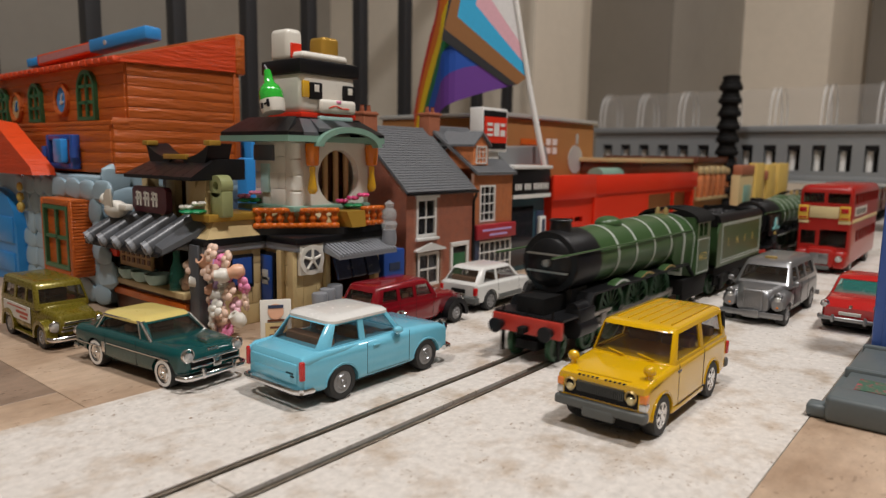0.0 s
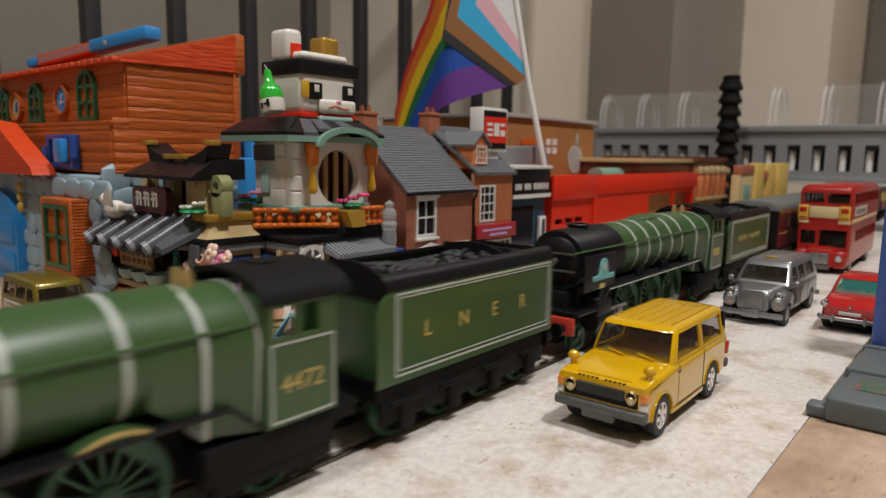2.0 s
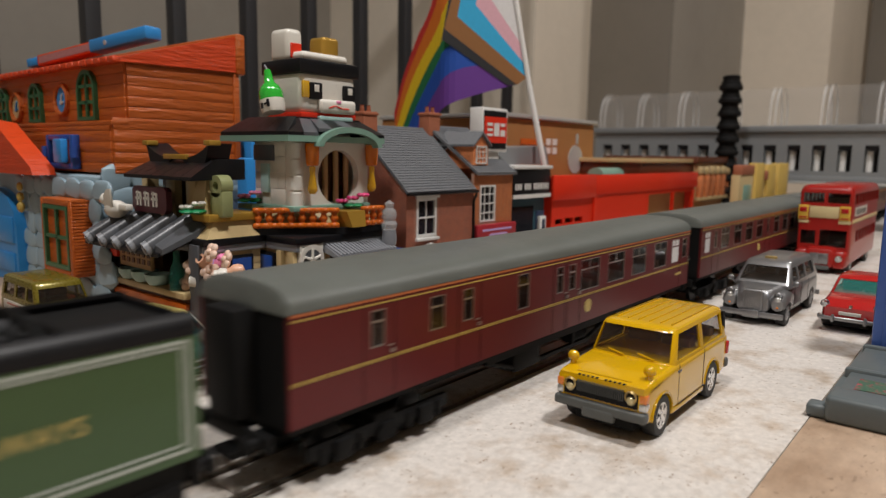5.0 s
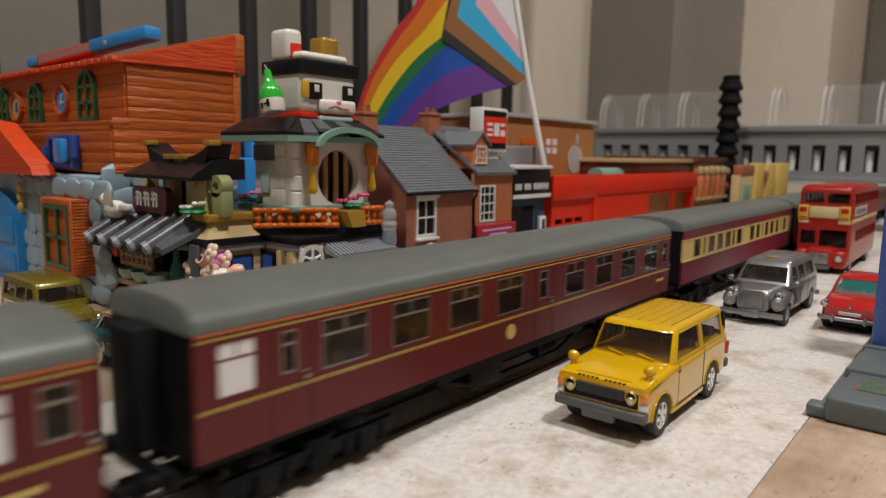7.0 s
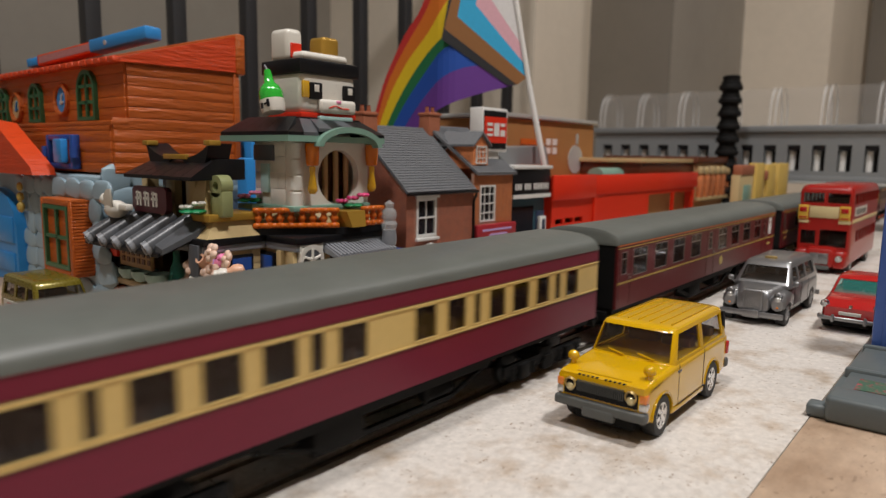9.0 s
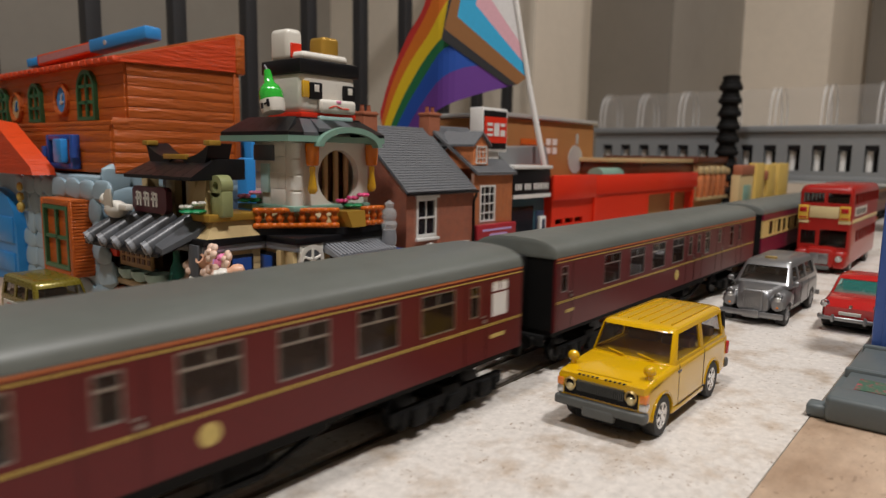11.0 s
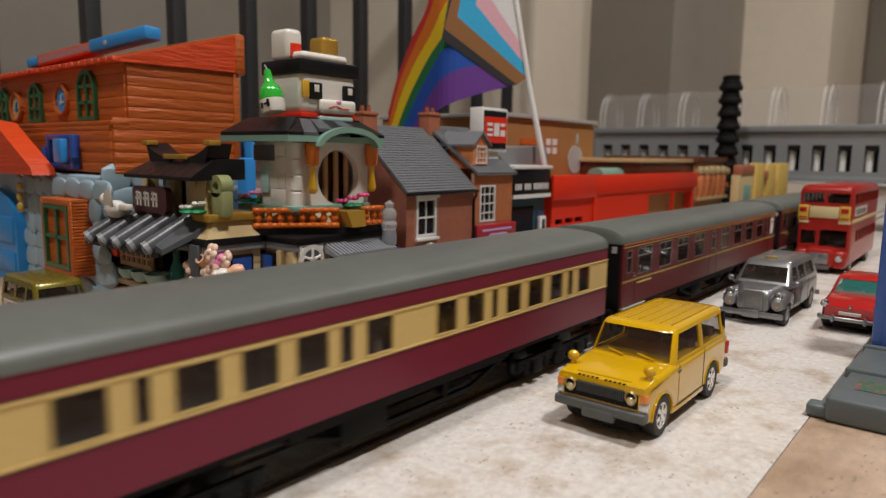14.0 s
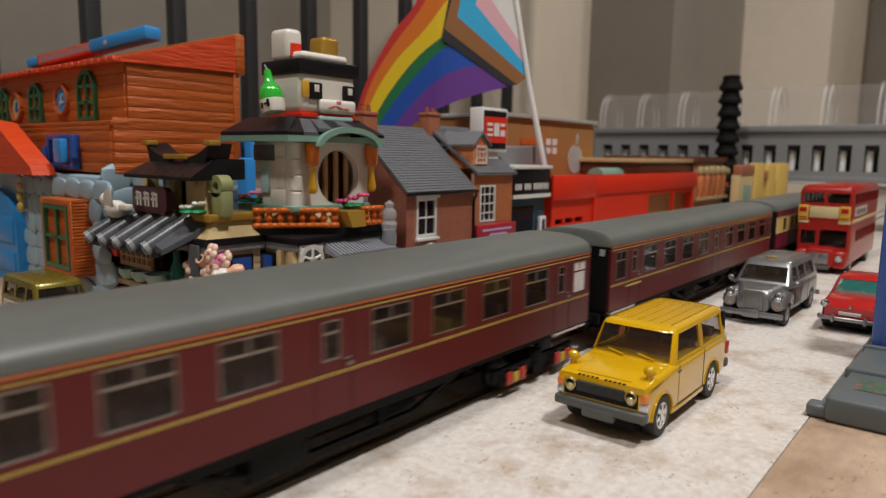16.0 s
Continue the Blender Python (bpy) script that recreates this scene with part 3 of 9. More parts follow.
    def croof(y, h):
        outer = [(17.4 * math.cos(a), y, 47.6 + 7.2 * math.sin(a) ** 0.9 + h) for a in np.linspace(0.02, math.pi - 0.02, 15)]
        inner = [(16.6 * math.cos(a), y, 47.0 + 6.8 * math.sin(a) ** 0.9 + h) for a in np.linspace(math.pi - 0.02, 0.02, 15)]
        return [tuple(map(float, q)) for q in outer + inner]
    loft(bm, [croof(cab0, 0), croof(cab1 + 4.5, 0)])
    box(bm, -4, 4, cab0 + 8, cab0 + 14, 54.2, 55.2, 0.3)
    part("cab_roof", bm, SOOT, t, "black cab roof")
    part("backhead", boxes((-12, 12, cab0 + 1.6, cab0 + 3.5, 20, 44), bevel=1), SOOT, t)
    # running plate
    bm = bmesh.new()
    if kind == 3:
        box(bm, -16, 16, 14, 34, 18.3, 19.4, 0.2)
        prism(bm, [(34, 18.3), (40, 25.4), (cab0 - 8, 25.4), (cab0 + 2, 17.6), (cab0 + 2, 18.6), (cab0 - 7.4, 26.4), (39.4, 26.4), (34, 19.4)], "x", -16, 16)
    else:
        box(bm, -16, 16, 10, 30, 18.3, 19.4, 0.2)
        prism(bm, [(28, 18.3), (36, 26.0), (cab0 - 14, 26.0), (cab0 - 3, 17.6), (cab0 - 3, 18.8), (cab0 - 13.4, 27.2), (35.4, 27.2), (28, 19.4)], "x", -16.4, 16.4)
    part("running_plate", bm, LOCOBLACK, t, smooth=False)
    if kind == 3:
        for y in drv:
            for s in (-1, 1):
                bm = bmesh.new()
                arc = [((15.0) * math.cos(a), 13.4 + 15.0 * math.sin(a)) for a in np.linspace(0.93, math.pi - 0.93, 14)]
                prism(bm, [(float(y + u), float(v)) for u, v in arc], "x", s * 11.5, s * 15.2)
                sp = part("splasher", bm, GREEN, t)
                bm = bmesh.new()
                arc2 = [(14.0 * math.cos(a), 13.4 + 14.0 * math.sin(a)) for a in np.linspace(math.pi - 0.98, 0.98, 14)]
                prism(bm, [(float(y + u), float(v)) for u, v in arc] + [(float(y + u), float(v)) for u, v in arc2], "x", s * 15.2, s * 15.4)
                part("beading", bm, BRASS if y != drv[0] else LINING, sp, "brass splasher beading")
    else:
        for s in (-1, 1):
            bm = bmesh.new()
            box(bm, s * 16.5 - 0.15, s * 16.5 + 0.15, 36, cab0 - 14, 26.0, 26.4)
            part("lining_line", bm, LINING, t, smooth=False)
            bm = bmesh.new()
            box(bm, s * 15.4 - 0.35, s * 15.4 + 0.35, 14, 42, 27.3, 42, 0.3)
            part("smoke_deflector", bm, LOCOBLACK, t, "black smoke deflector plate")
            for k, y in enumerate(drv):
                for j in range(3):
                    part("lubricator", rods(((s * 13.5, y + 4 + 3 * j, 27), (s * 13.5, y + 4 + 3 * j, 30.5), 1.1)), SOOT, t)
    # frames, cylinders, firebox bottom
    bm = boxes((-6.5, 6.5, 16, cab1 - 2, 9, 26), (-15.5, 15.5, cab0 - 14, cab1, 9.5, 17.8), bevel=0.4)
    box(bm, -13, 13, cab1 - 2, cab1 + 10, 13, 17.6)
    part("frame", bm, SOOT, t)
    for s in (-1, 1):
        bm = bmesh.new()
        cyl0 = drv[0] - 42
        rod(bm, (s * 13.5, cyl0, 13.4), (s * 13.5, cyl0 + 15, 13.4), 4.2, 20)
        rod(bm, (s * 13.0, cyl0 + 1, 21), (s * 13.0, cyl0 + 14, 21), 2.8, 16)
        box(bm, s * 13 - 3.6, s * 13 + 3.6, cyl0 + 0.8, cyl0 + 14.2, 13, 21.5, 0.8)
        part("cylinder", bm, LOCOBLACK, t)
        bm = boxes((s * 13.5 - 0.6, s * 13.5 + 0.6, cyl0 + 15, cyl0 + 34, 15.4, 16.8), (s * 13.5 - 0.6, s * 13.5 + 0.6, cyl0 + 15, cyl0 + 34, 10.0, 11.2))
        box(bm, s * 13.5 - 1.4, s * 13.5 + 1.4, cyl0 + 24, cyl0 + 29, 11, 16, 0.4)
        rod(bm, (s * 13.5, cyl0 + 15, 13.4), (s * 13.5, cyl0 + 26, 13.4), 0.8, 8)
        part("slide_bar", bm, RODSTEEL, t)
    # buffer beam
    fo = 13 if kind == 3 else 5
    part("buffer_beam", boxes((-16, 16, fo, fo + 2, 11.5, 18.3), bevel=0.3), REDBEAM, t, "red buffer beam")
    for s in (-1, 1):
        bm = rods(((s * 11.4, fo, 14.2), (s * 11.4, fo - 4, 14.2), 1.7), ((s * 11.4, fo - 4, 14.2), (s * 11.4, fo - 5, 14.2), 3.0), seg=16)
        part("buffer", bm, LOCOBLACK, t)
    part("coupling", boxes((-1.6, 1.6, fo - 4, fo + 0.5, 12.6, 15), (-2, 2, fo + 2, fo + 9, 7, 9), bevel=0.4), SOOT, t)
    part("lamp_iron", boxes((-0.4, 0.4, fo + 1, fo + 1.6, 18, 22), (-11.8, -11, fo + 1, fo + 1.6, 18, 22), (11, 11.8, fo + 1, fo + 1.6, 18, 22)), SOOT, t)
    for s in (-1, 1):
        part("guard_iron", boxes((s * 12.9 - 0.6, s * 12.9 + 0.6, fo + 3, fo + 4.5, 2, 12)), SOOT, t)
    # wheels
    for y in drv:
        for s in (-1, 1):
            spoked_wheel("driving_wheel", t, y, 13.4, s * 9.4, 13.2, 16, GREENDARK, GREENDARK)
    for y in (drv[0] - 46, drv[0] - 21.5):
        for s in (-1, 1):
            spoked_wheel("bogie_wheel", t, y, 6.6, s * 9.0, 6.6, 10, GREENDARK, GREENDARK)
    for s in (-1, 1):
        spoked_wheel("trailing_wheel", t, drv[2] + 37, 7.4, s * 9.0, 7.4, 10, GREENDARK, GREENDARK)
    part("bogie_frame", boxes((-5, 5, drv[0] - 54, drv[0] - 14, 5, 9), bevel=0.5), SOOT, t)
    for s in (-1, 1):
        part("trailing_frame", boxes((s * 14.1 - 1.1, s * 14.1 + 1.1, drv[2] + 20, drv[2] + 54, 6, 12), bevel=1), SOOT, t)
    rodset = []
    for s in (-1, 1):
        x = s * 13.2
        bm = boxes((x - 0.5, x + 0.5, drv[0] - 1, drv[2] + 1, -0.9, 0.9), bevel=0.2)
        for y in drv:
            rod(bm, (x - 0.8, y, 0), (x + 0.8, y, 0), 2.0, 14)
        ob = part("coupling_rod", bm, RODSTEEL, t, "bare steel coupling rod")
        rodset.append(ob)
        x2 = s * 14.6
        bm = bmesh.new()
        box(bm, x2 - 0.5, x2 + 0.5, drv[0] - 22, drv[1] + 1, -0.8, 0.8, 0.2)
        rod(bm, (x2 - 0.8, drv[1], 0), (x2 + 0.8, drv[1], 0), 2.1, 14)
        ob = part("connecting_rod", bm, RODSTEEL, t, "bare steel connecting rod")
        rodset.append(ob)
    return t, rodset


def tender(label, y0, length, writing):
    """A flush-sided tender; y0 is its leading end."""
    t = thing("tender", label, "locomotive tender", 0, y0, 0, group="tenders of the train")
    bm = bmesh.new()
    prism(bm, [(-16.6, 18.6), (-16.6, 44.6), (16.6, 44.6), (16.6, 18.6)], "y", 6, length)
    for s in (-1, 1):
        prism(bm, [(1, 18.6), (6, 18.6), (6, 45.4), (2.5, 42), (1, 39)], "x", s * 16.6, s * 15.8)
    part("tank", bm, GREEN, t, smooth=False)
    bm = bmesh.new()
    for side in (-1, 1):
        prism(bm, [(side * u, v) for u, v in ((16.7, 44.7), (16.5, 46.4), (15.9, 47.7), (15.0, 48.7), (13.8, 49.3), (13.6, 48.4), (14.4, 47.2), (14.6, 44.7))], "y", 4.5, length)
    box(bm, -14.4, 14.4, length - 1, length, 44.7, 48.6, 0.3)
    part("flared_top", bm, LOCOBLACK, t, "black flared coal rim")
    bm = bmesh.new()
    rng = random.Random(5 + int(y0))
    for k in range(420):
        a, b = rng.uniform(-12.5, 12.5), rng.uniform(9, length * 0.72)
        h = 45.4 + 3.6 * (1 - (abs(a) / 13) ** 2) * (0.6 + 0.4 * math.sin(b / 9.0))
        s = rng.uniform(0.7, 1.6)
        vs = bmesh.ops.create_icosphere(bm, subdivisions=1, radius=s)["verts"]
        for v in vs:
            v.co = Vector((v.co.x * rng.uniform(0.7, 1.2) + a, v.co.y * rng.uniform(0.7, 1.2) + b, v.co.z * 0.8 + h))
    part("coal", bm, COAL, t, "heap of black coal", smooth=False)
    part("rear_deck", boxes((-14.4, 14.4, length * 0.72, length - 1, 45, 47.0), (-14.4, 14.4, length * 0.72, length * 0.72 + 1, 45, 50.6), bevel=0.3), SOOT, t)
    for y in (5.4, length * 0.72 - 2):
        bm = bmesh.new()
        prism(bm, [(-14.4, 42)] + [(14.4 * math.cos(a), 46.4 + 5.4 * math.sin(a)) for a in (math.pi * (1 - k / 12) for k in range(13))] + [(14.4, 42)], "y", y, y + 1.2)
        part("bulkhead", bm, SOOT, t, "arched black coal plate", smooth=False)
    for s in (-1, 1):
        e = s * 16.7
        for d in (2.2, 3.6):
            w = 0.35 if d > 3 else 0.6
            bm = bmesh.new()
            for y in (6 + d, length - d):
                box(bm, e - 0.1, e + 0.1, y - w / 2, y + w / 2, 18.6 + d, 45.2 - d * 0.7)
            for z in (18.6 + d, 45.2 - d * 0.7):
                box(bm, e - 0.1, e + 0.1, 6 + d, length - d, z - w / 2, z + w / 2)
            part("lining_line", bm, LINING, t, "pale lining panel", smooth=False)
    if writing == "LNER":
        for k, c in enumerate("LNER"):
            letters("lettering", c, 6.6, CREST, t, at(16.75, (21.5, 38.5, 55, 71.5)[k], 32) @ SIDE)
    else:
        for k, word in enumerate(writing.split()):
            letters("lettering", word, 5.0, CREST, t, at(16.75, (31.5, 59)[k], 32) @ SIDE, 1.05)
    bm = boxes((-15, 15, 2, length - 1, 14, 18.6), (-4, 4, length - 2, length + 5, 8, 9.6), bevel=0.3)
    box(bm, -16, 16, length - 1.5, length + 0.3, 12, 18.4)
    for s in (-1, 1):
        box(bm, s * 14.4 - 0.8, s * 14.4 + 0.8, 4, length - 3, 7, 14.2, 0.3)
        for k in range(4):
            y = 14 + k * (length - 26) / 3
            box(bm, s * 14.8 - 1.6, s * 14.8 + 1.6, y - 3, y + 3, 4, 12, 0.6)
            box(bm, s * 14.8 - 1.5, s * 14.8 + 1.5, y - 7, y + 7, 11.5, 13.2, 0.4)
    part("frame", bm, SOOT, t)
    for s in (-1, 1):
        part("buffer", rods(((s * 11.4, length, 14.2), (s * 11.4, length + 4, 14.2), 1.5), ((s * 11.4, length + 4, 14.2), (s * 11.4, length + 5, 14.2), 2.9)), LOCOBLACK, t)
    for k in range(4):
        y = 14 + k * (length - 26) / 3
        for s in (-1, 1):
            spoked_wheel("wheel", t, y, 8.3, s * 9.0, 8.3, 10, GREENDARK, GREENDARK, turning=False)
    return t


LOCO = {
    3: dict(bands=[51, 68.5, 87, 107, 127.5, 143.5, 156.5], cab=(156, 178), drivers=(68, 96, 124), smoke=50.5, smokefront=30),
    1: dict(bands=[57.5, 71, 84.5, 97.5, 112, 125.5, 145, 163], cab=(163, 185), drivers=(66.5, 95.5, 124), smoke=57, smokefront=19),
}
# leading ends along the track at the start
TRAIN = []
loco_a, rods_a = locomotive("apple green steam locomotive with black smokebox and brass splashers", 219, 3)
TRAIN.append((loco_a, 211))
letters("lettering", "4472", 6.4, CREST, loco_a, at(16.75, 167.5, 28) @ SIDE)
tender_a = tender("green lined tender heaped with coal, lettered L N E R", 407, 91.5, "LNER")
TRAIN.append((tender_a, 402.4))
loco_b, rods_b = locomotive("apple green steam locomotive with smoke deflectors and headboard", 511, 1)
TRAIN.append((loco_b, 507))
part("number_bar", boxes((16.5, 16.85, 168, 179, 26.4, 30.6)), CREST, loco_b, "gold number transfer", smooth=False)
TEAL = material("nameplate_teal", (0.16, 0.42, 0.42), 0.4, grain=0.1)
for side in (-1, 1):
    x = side * 16.1
    bm = boxes((x - 0.35, x + 0.35, 20.5, 39.5, 31.2, 33.4), bevel=0.3)
    prism(bm, [(25.5, 33.2), (34.5, 33.2), (33.4, 35.0), (32.6, 38.6), (31.4, 40.0), (28.6, 40.0), (27.4, 38.6), (26.6, 35.0)], "x", x - 0.35, x + 0.35)
    plate = part("nameplate", bm, TEAL, loco_b, "pale teal curved nameplate")
    part("motif", boxes((x + side * 0.35 - 0.15, x + side * 0.35 + 0.15, 28.6, 31.4, 35, 38.4), bevel=0.1), LINING, plate)
    part("works_plate", boxes((side * 15.9 - 0.2, side * 15.9 + 0.2, 26.5, 31.5, 27.6, 29.6)), CREST, loco_b, "small brass plate", smooth=False)
tender_b = tender("green lined tender heaped with coal, lettered BRITISH RAILWAYS", 706, 93.8, "BRITISH RAILWAYS")
TRAIN.append((tender_b, 700.4))
COACHES = [("maroon", 257, BRAKE, 816, (10,)), ("maroon", 254, MK1, 1091.6, (0,)), ("cream", 228.5, CREAMW, 1364, ()), ("maroon", 257, MK1_TURNED, 1611, (11,)), ("maroon", 257.5, BRAKE_TWO, 1891, ()), ("cream", 227.5, CREAMW, 2168.4, ()), ("maroon", 252.5, MK1_TURNED, 2411.2, (11,)), ("maroon", 254, MK1, 2682.7, ()), ("cream", 228, CREAMW, 2955, ())]
for k, (livery, length, windows, y0, white) in enumerate(COACHES):
    label = "crimson and cream railway carriage with grey roof" if livery == "cream" else "lined maroon railway carriage with grey roof"
    if k == 6:
        label = "maroon railway carriage with red and yellow axleboxes"
    c = coach(label, length, livery, windows, y0, white, bright_axles=k in (6, 7))
    TRAIN.append((c, y0))
    if livery == "maroon" and k < 6:
        emblem(c, {0: 146, 1: 115, 3: 139, 4: 121}[k], 23.4)
        nameplate_bar(c, *((8, 14) if k == 4 else (239, 247)), 24)
    elif livery == "maroon":
        nameplate_bar(c, 15.5, 31.5, 26.2, 0.9)

# distance run by the train, mm, at each time
RUN = [(0, 0), (0.5, 65), (1.0, 133), (1.5, 206), (2.0, 279), (2.5, 349.5), (3.0, 421), (3.5, 497.4), (4.0, 572), (4.5, 645), (5.0, 721.7), (5.5, 798.7), (6.0, 874), (6.5, 946.7), (7.0, 1021), (7.5, 1101.5), (8.0, 1184), (8.5, 1263.7), (9.0, 1345), (9.5, 1427.7), (10.0, 1510.3), (10.5, 1593), (11.0, 1676.4), (11.5, 1756.5), (12.0, 1837.5), (12.5, 1920), (13.0, 1993), (13.5, 2064.5), (14.0, 2140), (14.5, 2207), (15.0, 2280), (15.5, 2347), (16.0, 2423)]


# ---- road vehicles ----
def cut(ob, cutters):
    """Cuts closed meshes (bmesh, mm) out of ob's mesh for good."""
    bm = bmesh.new()
    for c in cutters:
        me = bpy.data.meshes.new("cutter")
        bmesh.ops.recalc_face_normals(c, faces=c.faces)
        bmesh.ops.scale(c, vec=(MM, MM, MM), verts=c.verts)
        c.to_mesh(me)
        c.free()
        tool = bpy.data.objects.new("cutter", me)
        scene.collection.objects.link(tool)
        tool.parent = ob.parent
        md = ob.modifiers.new("cut", "BOOLEAN")
        md.operation, md.solver, md.object = "DIFFERENCE", "EXACT", tool
        bpy.context.view_layer.update()
        done = bpy.data.meshes.new_from_object(ob.evaluated_get(bpy.context.evaluated_depsgraph_get()))
        ob.modifiers.clear()
        ob.data = done
        bpy.data.objects.remove(tool)
    bm.free()
    for poly in ob.data.polygons:
        poly.use_smooth = True
    ob.data.set_sharp_from_angle(angle=radians(38))
    return ob


def ring_xz(y, hw, zb, zt, k=0.32, n=6, crown=0.0, waist=0.0):
    """A rounded body section across the car at y."""
    r = min(hw, (zt - zb) / 2) * k * 1.6
    pts = []
    for cx, cz, a0 in ((hw - r, zt - r, 0), (-hw + r, zt - r, 90), (-hw + r, zb + r, 180), (hw - r, zb + r, 270)):
        for i in range(n):
            a = radians(a0 + 90 * i / (n - 1))
            x, z = cx + r * math.cos(a), cz + r * math.sin(a)
            if z > (zb + zt) / 2:
                z += crown * (1 - (x / hw) ** 2)
                x *= 1 - waist
            pts.append((x, y, z))
    return pts


def ring_xy(z, hw, y0, y1, r, n=5, bow=0.0):
    pts = []
    for cx, cy, a0 in ((hw - r, y1 - r, 0), (-hw + r, y1 - r, 90), (-hw + r, y0 + r, 180), (hw - r, y0 + r, 270)):
        for i in range(n):
            a = radians(a0 + 90 * i / (n - 1))
            x, y = cx + r * math.cos(a), cy + r * math.sin(a)
            pts.append((x, y + bow * (1 - (x / hw) ** 2) * (1 if y > (y0 + y1) / 2 else -1), z))
    return pts


def car_wheel(parent, x, y, r, style, rim_mat):
    s = 1 if x > 0 else -1
    bm = bmesh.new()
    w = 4.6
    spin(bm, [(r * 0.62, -w / 2), (r * 0.93, -w / 2), (r, -w / 2 + 0.8), (r, w / 2 - 0.8), (r * 0.93, w / 2), (r * 0.66, w / 2), (r * 0.62, w / 2 - 0.3), (r * 0.62, -w / 2)], axis="x", seg=28)
    wheel = part("wheel", bm, RUBBER, parent, "black rubber tyre")
    wheel.matrix_basis = at(x, y, r)
    bm = bmesh.new()
    f = s * (w / 2 - 0.3)
    if style == "spoke":
        spin(bm, [(0, -1), (r * 0.63, -1), (r * 0.63, 0.0), (r * 0.54, 0.0), (r * 0.54, -0.7), (0, -0.7)], (0, 0, 0), "x", 28)
        rim = part("rim", bm, [SOOT], wheel, "dark wheel dish")
        rim.matrix_basis = at(f, 0, 0) if s > 0 else at(f, 0, 0, 0, 0, 180)
        bm = bmesh.new()
        spin(bm, [(r * 0.52, -0.2), (r * 0.64, 0), (r * 0.64, 0.25), (r * 0.54, 0.25), (r * 0.52, -0.2)], (0, 0, 0), "x", 28)
        for k in range(6):
            a = 2 * math.pi * k / 6 + 0.3
            c, d = math.cos(a), math.sin(a)
            prism(bm, [(c * 0.6 - d * 0.95, d * 0.6 + c * 0.95), (c * 0.6 + d * 0.95, d * 0.6 - c * 0.95), (c * r * 0.56 + d * 0.55, d * r * 0.56 - c * 0.55), (c * r * 0.56 - d * 0.55, d * r * 0.56 + c * 0.55)], "x", -0.3, 0.2)
        rod(bm, (-0.3, 0, 0), (0.4, 0, 0), r * 0.17, 12)
        sp = part("spokes", bm, rim_mat, wheel, "bright alloy spokes")
        sp.matrix_basis = rim.matrix_basis
    else:
        spin(bm, [(0, 0.6), (r * 0.1, 0.6), (r * 0.14, 0.2), (r * 0.26, 0.15), (r * 0.3, 0.5), (r * 0.38, 0.5), (r * 0.44, 0.05), (r * 0.56, 0.25), (r * 0.62, 0.1), (r * 0.62, -0.8), (0, -0.8)], (0, 0, 0), "x", 32)
        rim = part("rim", bm, rim_mat, wheel, "bright wheel disc")
        rim.matrix_basis = at(f, 0, 0) if s > 0 else at(f, 0, 0, 0, 0, 180)
        if style == "whitewall":
            bm = bmesh.new()
            spin(bm, [(r * 0.66, w / 2 - 0.2), (r * 0.66, w / 2 + 0.08), (r * 0.88, w / 2 + 0.08), (r * 0.88, w / 2 - 0.2)], axis="x", seg=28)
            ww = part("whitewall", bm, WHITEPAINT, wheel, "white tyre wall")
            ww.matrix_basis = at(0, 0, 0) if s > 0 else at(0, 0, 0, 0, 0, 180)
    return wheel


